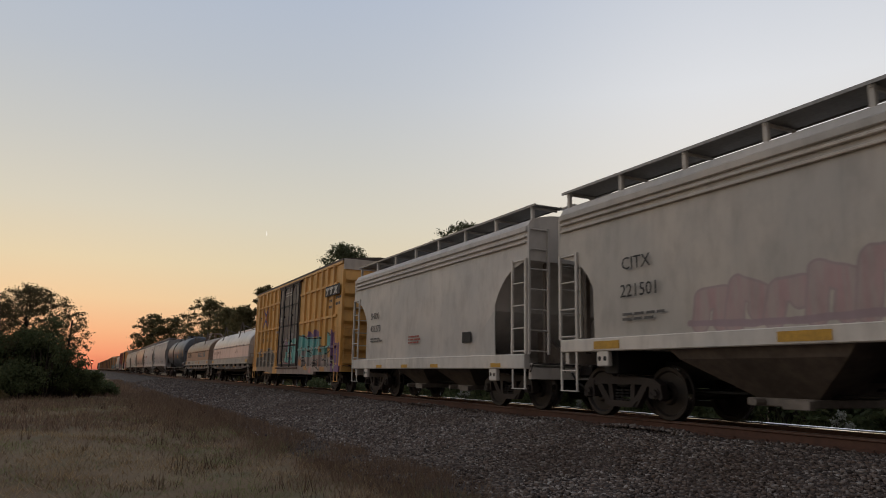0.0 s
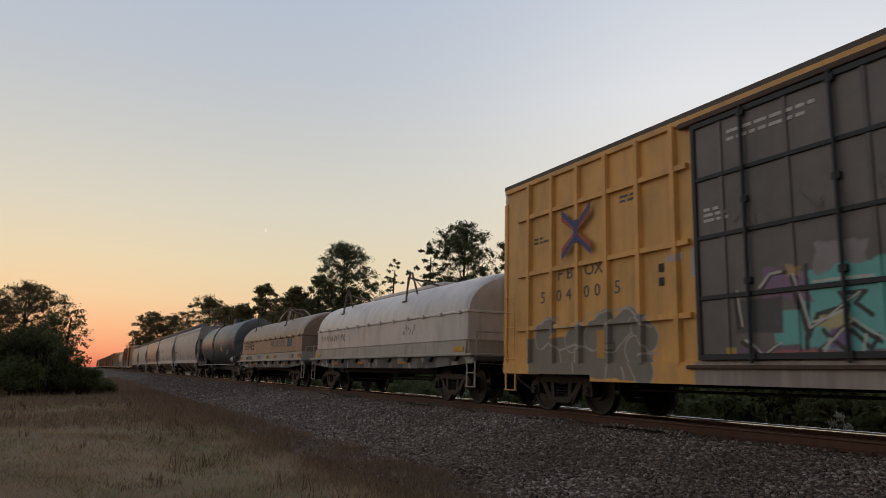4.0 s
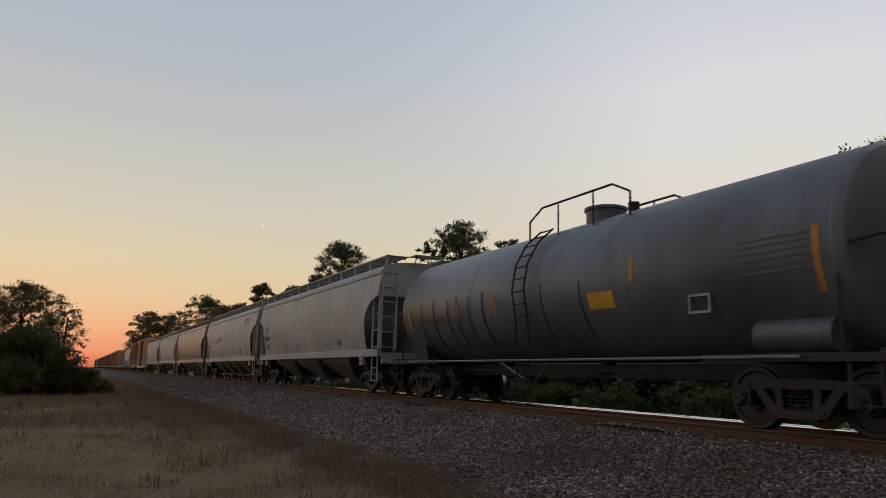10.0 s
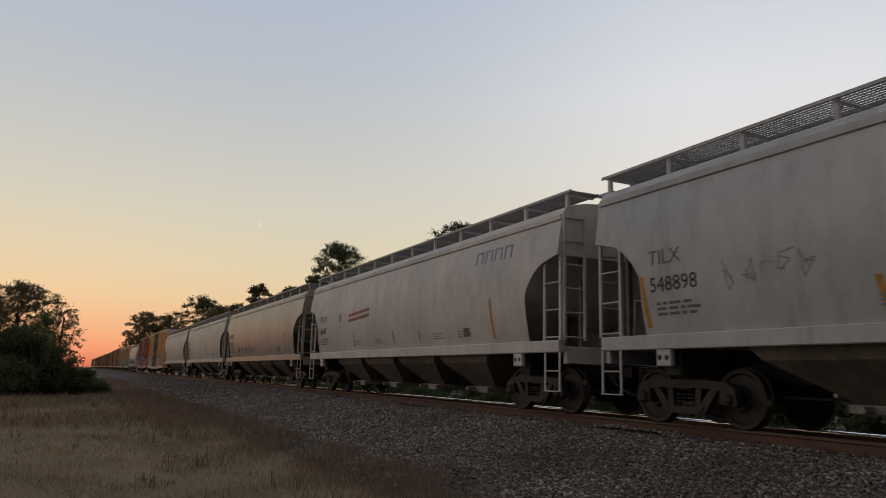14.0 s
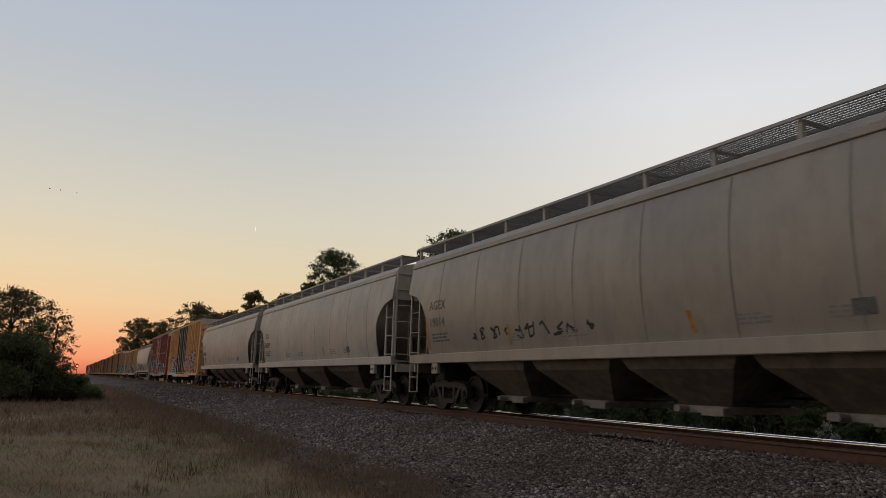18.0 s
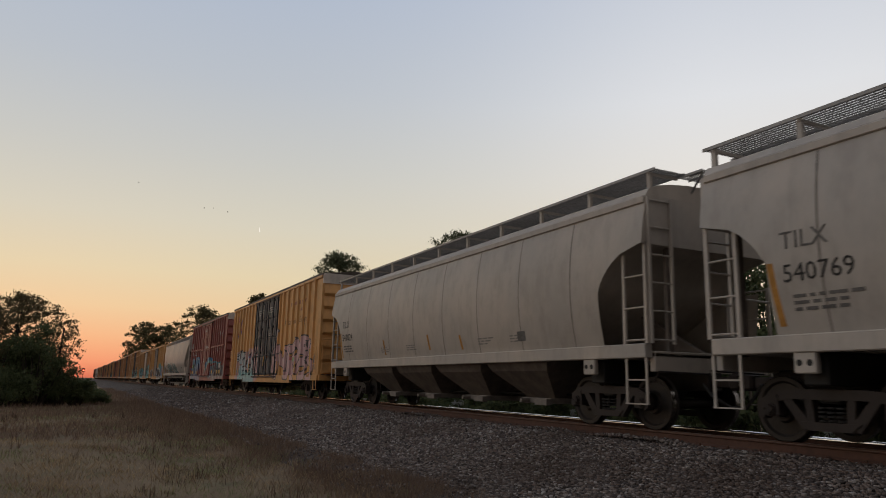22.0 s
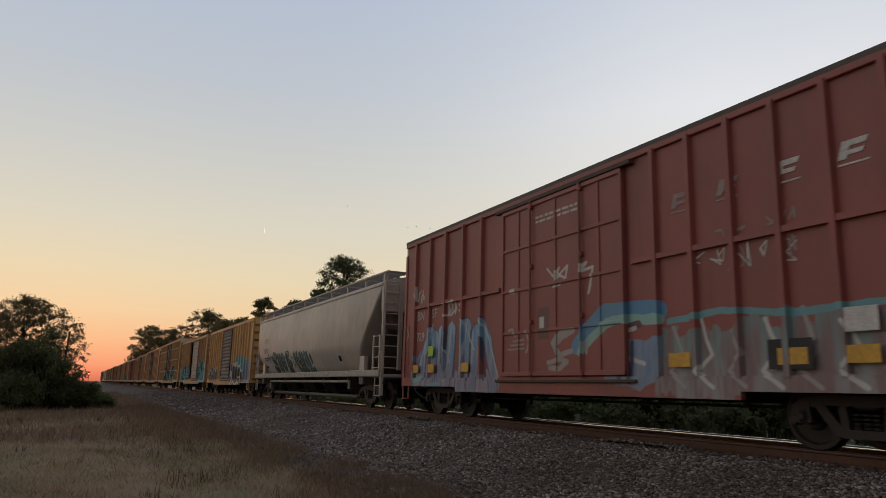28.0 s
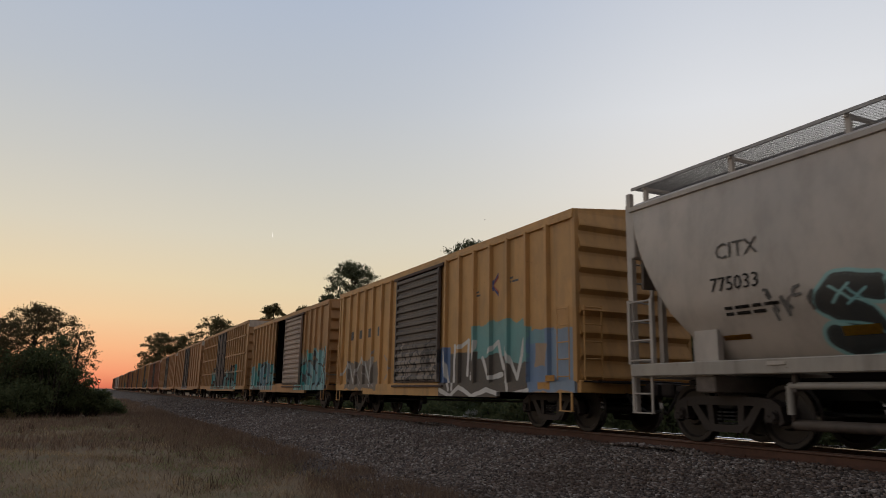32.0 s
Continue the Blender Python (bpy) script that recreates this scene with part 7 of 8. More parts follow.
def emblem(car, u, z, h, mat, x):
    """Three fat slanted characters, drawn as plain shapes, u at the left end."""
    k = h / 0.30
    for o in (0.24, 0.76):
        q = [(0.22, 0.20), (0.24, 0.30), (-0.24, 0.30), (-0.22, 0.20), (-0.05, 0.20), (0.0, 0.0), (0.15, 0.0), (0.09, 0.20)]
        part("emblem", Mb().prism([(u - (o - a) * k, z + b * k) for a, b in q], x - 0.004, x), mat, car)
    for a, b, d in ((1.10, 1.50, 0.0), (1.40, 1.20, 0.002)):
        part("emblem", Mb().prism([(u - (a - 0.09) * k, z), (u - (a + 0.09) * k, z), (u - (b + 0.09) * k, z + h), (u - (b - 0.09) * k, z + h)], x - 0.004 - d, x), mat, car)


emblem(c, 1.86, 3.71, 0.29, M["white"], -1.553)
bars(c, 1.60, 3.54, 2, 0.6, M["letter_grey"], -1.466, 0.10, 0.24)
bars(c, 0.80, 3.62, 2, 0.55, M["letter_grey"], -1.466, 0.10, 0.24)


def cross_emblem(car, u, z, h, x=-1.470):
    """Two crossed bent stripes: red inside, blue outside, a dark waist."""
    for k in (1, -1):
        for e in (1, -1):
            for mat, o in ((M["red"], 0.0), (M["blue"], 0.13)):
                a = [(u + e * (0.50 - 0.0 * o) * h, z + k * (0.30 + o) * h), (u + e * 0.50 * h, z + k * (0.43 + o) * h), (u + e * 0.10 * h, z + k * (0.10 + o) * h), (u + e * 0.03 * h, z + k * o * h * 0.5)]
                part("emblem", Mb().prism(a, x, x + 0.004), mat, car, "faded crossed red and blue stripes")
    part("emblem", Mb().box(x - 0.003, x, u - 0.07 * h, u + 0.07 * h, z - 0.25 * h, z + 0.25 * h), M["blue"], car)


cross_emblem(c, 12.30, 3.50, 0.92, -1.551)
for text, u, z in (("F", 13.02, 2.62), ("B", 12.72, 2.62), ("O", 12.15, 2.62), ("X", 11.86, 2.62), ("5", 13.62, 2.20), ("0", 13.06, 2.20), ("4", 12.74, 2.20), ("0", 12.18, 2.20), ("0", 11.86, 2.20), ("5", 11.30, 2.20)):
    sign(c, text, u, z, 0.34, M["letter_grey"], -1.466, 1.1)
bars(c, 11.1, 3.95, 2, 0.45, M["letter_grey"], -1.466)
bars(c, 13.85, 3.6, 2, 0.4, M["letter_grey"], -1.466)
bars(c, 8.6, 4.42, 2, 1.5, M["white"], -1.535, 0.05, 0.12)
bars(c, 9.1, 3.3, 3, 0.3, M["white"], -1.535)
patch(c, 9.62, 9.70, 2.62, 2.72, M["white"], -1.466, "sticker")
for z in (2.45, 2.22):
    patch(c, 10.05, 10.17, z, z + 0.14, M["letter"], -1.468, "sticker")
scribble(c, 8.6, 2.75, 2.6, 0.5, M["letter_grey"], -1.536, 5, 5, 0.014)
# coil cars
c = coil_car("coil car with a pale grey weathered rounded hood", 41.7, 13.8, (0.4, 13.1), P["coil_w"], P["coil_w"], P["coil_sill"], P["coil_frame"], (1.9, 12.2), ridge=True, fittings=(("lug", 4.9), ("lug", 10.8)))
CARS.append(c)
for a in (12.6, 0.6):
    patch(c, a, a + 0.5, 1.28, 1.42, M["yellow"], -1.475, "reflective_tape")
for a in (4.0, 7.6, 10.3):
    patch(c, a, a + 0.6, 0.98, 1.07, M["orange"], -1.475, "reflective_tape")
for k, (u, w) in enumerate(((12.6, 1.4), (11.3, 0.9), (10.2, 0.5), (4.4, 0.9))):
    scribble(c, u, 1.80, w, 0.30, M["letter_grey"], -1.456, 20 + k, 6, 0.010)
rr = random.Random(3)
c = coil_car("coil car with a brown rounded hood and pale straps", 56.6, 14.4, (0.55, 13.5), P["coil_b"], P["coil_b"], P["coil_sill"], P["coil_frame"], (2.75, 12.85), straps=9, fittings=(("lug", 4.6), ("bracket", 7.15), ("lug", 11.4)))
CARS.append(c)
sign(c, "WE 6925", 12.15, 1.27, 0.29, M["letter"], -1.475, 1.45)
M["emblem_brown"] = plain_mat("worn_dark_brown_emblem", (0.075, 0.055, 0.045), 0.7, 0, 12, 0.4)
for j in range(6):
    patch(c, 11.45 + 0.03 * j, 12.75 - 0.02 * j, 1.86 + 0.085 * j, 1.90 + 0.085 * j, M["emblem_brown"], -1.453, "emblem", "worn dark speed-line emblem")
for q in ([(11.42, 1.80), (11.30, 1.80), (11.18, 2.30), (11.30, 2.30)], [(11.24, 2.30), (11.12, 2.30), (10.98, 1.80), (11.10, 1.80)], [(11.04, 1.80), (10.92, 1.80), (10.80, 2.30), (10.92, 2.30)],
          [(10.70, 2.30), (10.22, 2.34), (10.22, 2.22), (10.66, 2.20)], [(10.70, 2.20), (10.58, 2.20), (10.62, 2.02), (10.74, 2.02)], [(10.66, 2.09), (10.26, 2.09), (10.28, 1.99), (10.66, 1.99)], [(10.36, 2.02), (10.24, 2.02), (10.28, 1.82), (10.40, 1.82)], [(10.72, 1.90), (10.30, 1.90), (10.32, 1.80), (10.74, 1.80)]):
    part("emblem", Mb().prism(q, -1.457, -1.452), M["emblem_brown"], c)
scribble(c, 10.1, 1.78, 0.7, 0.22, M["letter_faint"], -1.455, 61, 4, 0.012)
for k in range(3):
    patch(c, 8.6 - 0.1 * k, 9.1, 1.30 + 0.07 * k, 1.325 + 0.07 * k, M["letter_grey"], -1.475, "small_print")
M["red_band"] = plain_mat("faded_red_band", (0.17, 0.075, 0.060), 0.7, 0, 8, 0.4)
M["blue_letter"] = plain_mat("faded_teal_blue_lettering", (0.075, 0.20, 0.29), 0.8, 0, 12, 0.5)
for k, letter in enumerate("PROTECT"):
    sign(c, letter, 6.30 - 0.40 * k, 1.84, 0.46, M["blue_letter"], -1.456, 0.95, "faded blue lettering")
for k in range(3):
    patch(c, 2.86 - 0.28 * k, 3.02 - 0.28 * k, 1.82, 2.20, M["blue_letter"], -1.456, "lettering_block", "faded blue lettering")
patch(c, 2.2, 7.6, 2.215, 2.262, M["red_band"], -1.456, "marking", "faded red band under the hood seam")
for a in (13.2, 6.6, 5.0, 0.6):
    patch(c, a, a + 0.5, 1.30, 1.46, M["orange"], -1.475, "reflective_tape")
for a in (9.2, 10.0, 3.2):
    patch(c, a, a + 0.5, 0.98, 1.07, M["orange"], -1.475, "reflective_tape")
patch(c, 1.9, 2.5, 1.27, 1.47, M["mesh_grey"], -1.48, "placard")
# tank car
c = tank_car("black tank car with a railed manway platform", 72.3, 15.1, P["tank"], (1.7, 13.55))
CARS.append(c)


def on_tank(u, a, w, h, mat, name, label=""):
    """A patch on the tank's curved side at the angle a above its middle."""
    mb = Mb()
    R = 1.508
    k = max(4, int(h / 0.06))
    st = [radians(a) + (j / k - 0.5) * h / R for j in range(k + 1)]
    mb.loft([[(-R * math.cos(b), u, 2.5 + R * math.sin(b)) for b in st], [(-R * math.cos(b), u + w, 2.5 + R * math.sin(b)) for b in st]], closed=False)
    return part(name, mb, mat, c, label)


on_tank(4.98, -16, 0.72, 0.32, M["yellow"], "placard", "yellow placard with dark print")
on_tank(4.42, 2, 0.10, 0.42, M["orange"], "reflective_tape")
on_tank(0.92, -8, 0.10, 0.9, M["orange"], "reflective_tape")
on_tank(10.85, -10, 0.09, 0.42, M["orange"], "reflective_tape")
on_tank(9.03, -10, 0.09, 0.5, M["orange"], "reflective_tape")
on_tank(13.75, -12, 0.14, 0.6, M["orange"], "reflective_tape")
for k in range(6):
    on_tank(1.05, 6 - 3.6 * k, 1.15, 0.03, M["letter_grey"], "small_print")
ob = sign(c, "UTLX 644217", 13.2, 0.0, 0.27, M["orange"], 0.0, 1.15, "faded orange reporting marks")
for v in ob.data.vertices:
    a = radians(-20) + v.co.z / 1.506
    v.co = (-1.508 * math.cos(a), v.co.y, 2.5 + 1.508 * math.sin(a))
for u, w, lean in ((12.2, 0.09, 0.3), (11.4, 0.06, 0.2), (10.9, 0.07, 0.3), (10.3, 0.05, 0.2), (9.6, 0.08, 0.3), (7.2, 0.05, 0.2), (5.9, 0.06, 0.1), (13.0, 0.05, 0.2)):
    on_tank(u, -22, w, 1.1 + lean, M["oil"], "oil_stain", "black oil drip down the side")
mb = Mb().box(-1.44, -1.4, 2.8, 2.84, 1.7, 2.0).box(-1.44, -1.4, 3.2, 3.24, 1.7, 2.0).box(-1.44, -1.4, 2.8, 3.24, 1.7, 1.74).box(-1.44, -1.4, 2.8, 3.24, 1.96, 2.0)
part("placard_frame", mb, M["mesh_grey"], c)
bars_end = Mb()
for k in range(7):
    bars_end.box(-0.45 + 0.13 * k, -0.36 + 0.13 * k, 0.40, 0.47, 3.18, 3.28)
for k in range(4):
    bars_end.box(-0.2, 0.2, 0.38, 0.43, 3.10 - 0.09 * k, 3.135 - 0.09 * k)
part("end_stencil", bars_end, M["orange"], c)
# five long hoppers
HOPS = [(88.44, 16.7, "h7", "light grey covered hopper car with yellow chalk stripes", "TILX", "548898"),
        (106.30, 16.8, "h8", "warm grey covered hopper car with a faded blue mark", "GACX", "55647"),
        (124.39, 16.7, "h9", "tan covered hopper car with black spray-painted scrawl", "AGEX", "19014"),
        (142.30, 16.7, "h10", "cream covered hopper car with orange chalk stripes", "TILX", "540769"),
        (160.28, 16.5, "h11", "beige covered hopper car with orange chalk stripes", "TILX", "541024")]
BULGE = 0.16


def curved(ob):
    """Lays a flat marking on the curved side of a long hopper."""
    reach = max(v.co.x for v in ob.data.vertices)
    for v in ob.data.vertices:
        k = (v.co.z - 1.44) / (3.98 - 1.44)
        v.co.x = -(1.46 + BULGE * (1 - (2 * k - 1) ** 2) - 0.03 * k) - 0.003 + min(0.0, v.co.x - reach)
    return ob


def chalk_stripe(car, u, z, h, lean=0.08):
    mb = Mb()
    for j in range(8):
        a, b = j / 8, (j + 1) / 8
        mb.face((-1.5, u + 0.05 + lean * a, z + h * a), (-1.5, u - 0.05 + lean * a, z + h * a), (-1.5, u - 0.05 + lean * b, z + h * b), (-1.5, u + 0.05 + lean * b, z + h * b))
    return curved(part("chalk_stripe", mb, M["orange"], car, "orange reflective stripe"))


for i, (s0, L, mk, label, mark, number) in enumerate(HOPS):
    c = hopper(label, s0, L, P[mk], (1.55, L - 1.55), eave=3.98, crown=4.29, bays=3 if i in (0, 3) else 4, seams=8 if i > 1 else 0, bulge=BULGE, end_arc=1.15, sill=(1.20, 1.44), arc_top=3.12)
    CARS.append(c)
    curved(sign(c, mark, L - 1.38, 2.56, 0.34, M["letter_grey"]))
    curved(sign(c, number, L - 1.38, 2.12, 0.34, M["letter"] if i != 2 else M["letter_grey"]))
    curved(bars(c, L - 1.5, 1.95, 3, 0.9, M["letter_grey"]))
    for u, z, h in ((L - 1.28, 1.55, 0.85), (2.5, 1.55, 0.9), (6.4, 1.55, 0.35), (8.2, 1.6, 0.4), (L - 5.2, 1.55, 0.45)):
        if random.random() < 0.8:
            chalk_stripe(c, u, z, h)
    for u in (4.2, 5.6, 9.7, 11.6):
        curved(bars(c, u, 1.78, 3, 0.55, M["letter_faint"], -1.565, 0.03, 0.06))
    curved(patch(c, 3.6, 3.9, 1.64, 1.84, M["letter_grey"], -1.57, "placard"))
c = CARS[-4]
mb = Mb()
for k in range(4):
    u = 3.3 - 0.42 * k
    mb.box(-1.545, -1.54, u - 0.06, u, 3.3, 3.6).box(-1.545, -1.54, u - 0.32, u - 0.26, 3.3, 3.6).box(-1.545, -1.54, u - 0.32, u, 3.55, 3.6)
curved(part("lettering_block", mb, M["faint_blue"], c, "faded blue lettering"))
M["red_line"] = plain_mat("faded_red_lettering", (0.33, 0.13, 0.11), 0.7, 0, 20, 0.3)
for z in (2.60, 2.42):
    for k in range(9):
        u = 12.1 - 0.22 * k
        curved(part("small_print", Mb().prism([(u, z + 0.012 * k), (u - 0.19, z + 0.012 * k + 0.008), (u - 0.19, z + 0.012 * k + 0.108), (u, z + 0.012 * k + 0.10)], -1.585, -1.58), M["red_line"], c))
for a, b, d, e in ((13.10, 12.86, 2.50, 2.52), (13.10, 12.86, 2.74, 2.76), (13.10, 13.08, 2.50, 2.76), (12.88, 12.86, 2.50, 2.76), (13.03, 12.93, 2.62, 2.64), (13.03, 13.01, 2.56, 2.70)):
    curved(patch(c, b, a, d, e, M["letter_grey"], -1.58, "boxed_mark"))
c = CARS[-3]
curved(scribble(c, 13.25, 1.68, 4.6, 0.34, M["letter"], -1.578, 77, 10, 0.026))
curved(scribble(CARS[-5], 13.85, 2.0, 1.6, 0.5, M["letter_faint"], -1.575, 78, 5, 0.012))
# pink-tagged yellow box car with double doors
posts12 = [0.88, 1.70, 2.46, 3.34, 4.13, 5.01, 5.82, 6.5, 11.7, 12.5, 13.3, 14.1, 14.9, 15.7, 16.5, 17.2]
c = boxcar("orange-yellow box car, dark double doors, big pink graffiti", 178.45, 17.9, 5.00, P["y12"], P["d12"], (6.75, 11.35), (2.5, 15.4), posts=posts12, door_kind="double", header=P["pale"], post_step=0.8, sections=SHEETS12, roof_mat=M["roof"])
CARS.append(c)
cross_emblem(c, 15.7, 3.77, 1.22)
M["faint_letter"] = plain_mat("faint_brown_lettering", (0.30, 0.18, 0.085), 0.7, 0, 20, 0.3)
M["faded_rose"] = plain_mat("faded_rose_paint", (0.40, 0.17, 0.11), 0.7, 0, 20, 0.3)
emblem(c, 4.62, 3.72, 0.46, M["faded_rose"], -1.464)
sign(c, "Railcar Pooling Experts", 5.55, 3.22, 0.36, M["faint_letter"], -1.466, 1.07)
for u in (8.0, 10.2):
    bars(c, u + 0.7, 4.30, 3, 1.2, M["white"], -1.535, 0.05, 0.11)
    bars(c, u + 0.3, 3.0, 3, 0.5, M["white"], -1.535, 0.04, 0.08)
for u, z, h in ((0.95, 1.09, 0.93), (3.15, 1.09, 0.45), (6.28, 1.09, 0.53), (12.4, 1.1, 0.5), (15.2, 1.15, 0.4)):
    patch(c, u, u + 0.12, z, z + h, M["yellow"], -1.551, "reflective_tape")
patch(c, 8.81, 8.91, 1.43, 1.90, M["yellow"], -1.60, "reflective_tape")
patch(c, 9.74, 10.02, 2.96, 3.04, M["white"], -1.556, "sticker", "white paper sticker")
patch(c, 9.76, 9.97, 2.69, 2.78, M["white"], -1.556, "sticker", "white paper sticker")
patch(c, 8.29, 8.47, 1.79, 1.91, M["red"], -1.556, "sticker", "faded red sticker")
scribble(c, 8.52, 2.07, 0.4, 0.25, M["letter_grey"], -1.556, 90, 3, 0.014)
scribble(c, 8.19, 1.71, 0.4, 0.25, M["letter_grey"], -1.556, 91, 3, 0.014)
scribble(c, 8.12, 1.49, 0.4, 0.25, M["letter_grey"], -1.556, 92, 3, 0.014)
scribble(c, 10.91, 2.09, 0.4, 0.25, M["letter_grey"], -1.556, 93, 3, 0.014)
scribble(c, 10.41, 2.15, 0.4, 0.25, M["letter_grey"], -1.556, 94, 3, 0.014)
# red box car
c = boxcar("oxide red box car with blue graffiti along the bottom", 198.5, 15.35, 5.00, P["r13"], P["rd13"], (5.65, 9.75), (1.8, 13.5), bands=(2.95,), header=P["pale"], posts=[0.92, 1.72, 2.52, 3.32, 4.12, 4.92, 10.78, 11.72, 12.7, 13.63, 14.58], frame_mat=P["rd13"], sections=SHEETS13, roof_mat=M["roof"])
CARS.append(c)
sign(c, "BN", 14.49, 2.58, 0.36, M["white"], -1.466)
sign(c, "SF", 13.54, 2.58, 0.36, M["white"], -1.466)
scribble(c, 14.46, 3.0, 0.5, 0.4, M["white"], -1.466, 34, 3, 0.016)
for u, m in ((4.55, "worn_white"), (3.60, "worn_white"), (2.58, "white"), (1.62, "white")):
    # slanted road name, worn, as plain shapes with a stroke under each
    part("lettering_block", Mb().prism([(u, 3.68), (u - 0.12, 3.68), (u - 0.20, 3.92), (u - 0.08, 3.92)], -1.470, -1.464), M[m], c)
    part("lettering_block", Mb().prism([(u - 0.15, 3.84), (u - 0.40, 3.84), (u - 0.43, 3.92), (u - 0.18, 3.92)], -1.470, -1.464), M[m], c)
    part("lettering_block", Mb().prism([(u - 0.14, 3.73), (u - 0.34, 3.73), (u - 0.37, 3.79), (u - 0.16, 3.79)], -1.470, -1.464), M[m], c)
    part("lettering_block", Mb().box(-1.470, -1.464, u - 0.42, u, 3.60, 3.625), M[m], c)
for u, z, w, h, seed in ((3.66, 3.03, 0.6, 0.16, 95), (2.79, 3.06, 0.6, 0.18, 96), (3.44, 2.50, 0.3, 0.44, 97), (2.56, 2.44, 0.3, 0.48, 98), (0.77, 2.74, 0.45, 0.24, 99)):
    scribble(c, u, z, w, h, M["worn_white"], -1.468, seed, 3, 0.016)
patch(c, 1.24, 1.67, 1.50, 1.80, M["white"], -1.53, "sticker", "white paper placard")
sign(c, "729", 14.49, 2.0, 0.34, M["white"], -1.468)
scribble(c, 12.58, 2.55, 0.8, 0.35, M["white"], -1.468, 31, 4, 0.015)
scribble(c, 4.2, 2.5, 2.0, 0.4, M["white"], -1.468, 33, 5, 0.012)
patch(c, 13.27, 13.66, 1.55, 1.82, M["lime"], -1.53, "sticker", "lime green sticker")
for u in (13.2, 14.2, 11.3, 1.25, 2.2, 4.2):
    patch(c, u, u + 0.45, 1.12, 1.34, M["yellow"], -1.53, "reflective_tape")
patch(c, 2.12, 2.80, 1.06, 1.46, M["letter"], -1.526, "placard", "dark placard holder")
bars(c, 8.4, 4.35, 2, 1.6, M["white"], -1.535, 0.05, 0.1)
# rounded hopper with teal and black graffiti
c = pressure_hopper("taupe rounded covered hopper car with black and teal graffiti", 215.65, 18.0, P["h14"], (1.8, 16.35), SHEETS14)
CARS.append(c)
on_rounded(sign(c, "CITX", 15.9, 2.74, 0.34, M["letter_faint"], -1.56))
on_rounded(sign(c, "775033", 16.03, 2.26, 0.30, M["letter"], -1.56))
on_rounded(scribble(c, 15.1, 1.75, 0.9, 0.45, M["letter_grey"], -1.56, 41, 4, 0.02))
on_rounded(bars(c, 15.8, 2.02, 2, 0.9, M["letter_grey"], -1.555))
on_rounded(patch(c, 15.5, 16.0, 1.55, 1.62, M["orange"], -1.5, "reflective_tape"))
mb = Mb().box(-1.51, -1.50, 4.0, 4.26, 1.62, 1.80)
on_rounded(part("placard", mb, M["letter"], c, "dark placard holder"))
for u in (14.1, 11.7, 9.6):
    on_rounded(patch(c, u - 0.5, u, 1.50, 1.62, M["yellow"], -1.575, "reflective_tape"))
# older yellow box cars
c = boxcar("mustard box car with corrugated grey door and white-outlined graffiti", 235.2, 15.1, 4.42, P["y15"], P["d15"], (6.05, 9.1), (1.5, 13.55), door_kind="slide", white_end=False, end_ridges=8, post_step=0.80, sections=SHEETS15)
CARS.append(c)
cross_emblem(c, 3.25, 3.25, 0.5)
bars(c, 2.6, 3.35, 2, 0.35, M["letter_grey"], -1.466)
bars(c, 4.3, 3.2, 2, 0.35, M["letter_grey"], -1.466)
for k in range(4):
    patch(c, 13.4 - 0.9 * k, 13.65 - 0.9 * k, 2.55, 2.85, M["letter_grey"], -1.466, "lettering_block")
patch(c, 0.62, 0.95, 0.98, 1.1, M["orange"], -1.56, "sticker")
c = boxcar("faded yellow box car with its sliding door half open", 251.8, 15.2, 4.42, P["y16"], P["d16"], (3.9, 6.9), (1.5, 13.6), door_kind="slide", white_end=False, end_ridges=8, post_step=0.80, gap=(6.7, 9.2))
CARS.append(c)
c = boxcar("dull yellow high box car with side rails and teal graffiti", 268.7, 19.6, 5.0, P["y17"], P["far_door"], (8.0, 11.4), (2.0, 17.6), door_kind="plug", bands=(1.9, 3.0, 4.1), header=P["pale"])
CARS.append(c)
for k in range(14):
    s0 = 290.0 + 21.3 * k
    mk, dk = (("far_a", "far_door"), ("far_a", "far_door"), ("far_b", "far_door"), ("y17", "d12"))[k % 4]
    if k in (10, 11):
        mk = "pale"
    if k in (12, 13):
        mk = "far_b"
    label = {"far_a": "brownish yellow box car with a dark door", "far_b": "rust brown box car with a dark door", "y17": "dull yellow box car with teal graffiti", "pale": "pale weathered box car"}[mk]
    c = boxcar(label, s0, 19.8, 4.95 - 0.1 * (k % 3), P[mk], P[dk], (8.2, 11.6), (2.0, 17.8), posts=list(np.arange(1.6, 7.9, 1.55)) + list(np.arange(12.2, 19.0, 1.55)), both_sides=False, rolling=False, ladders=k < 4, header=P["pale"])
    CARS.append(c)


# ---------------------------------------------------------------- grass, weeds, bushes and trees
def blades(name, x, y, h, width, mat, label, lean=0.35, kind="stuff", category="grass"):
    k = len(x)
    z = ground_z(x) - 0.05 + rolling(x, y) * np.clip((3.6 - x) / 1.5, 0, 1)
    a = rng.uniform(0, 6.283, k)
    dx, dy = np.cos(a) * width, np.sin(a) * width
    lx, ly = rng.normal(0, lean, k) * h, rng.normal(0, lean, k) * h
    base = np.stack([x, y, z], -1)
    v = np.empty((k, 4, 3))
    v[:, 0] = base + np.stack([dx, dy, 0 * z], -1)
    v[:, 1] = base - np.stack([dx, dy, 0 * z], -1)
    v[:, 2] = base + np.stack([lx * 0.9 - dx * 0.3, ly * 0.9 - dy * 0.3, h * 0.9], -1)
    v[:, 3] = base + np.stack([lx + dx * 0.3, ly + dy * 0.3, h], -1)
    return bulk(name, v.reshape(-1, 3), np.arange(k * 4).reshape(k, 4), mat, label, category, kind)


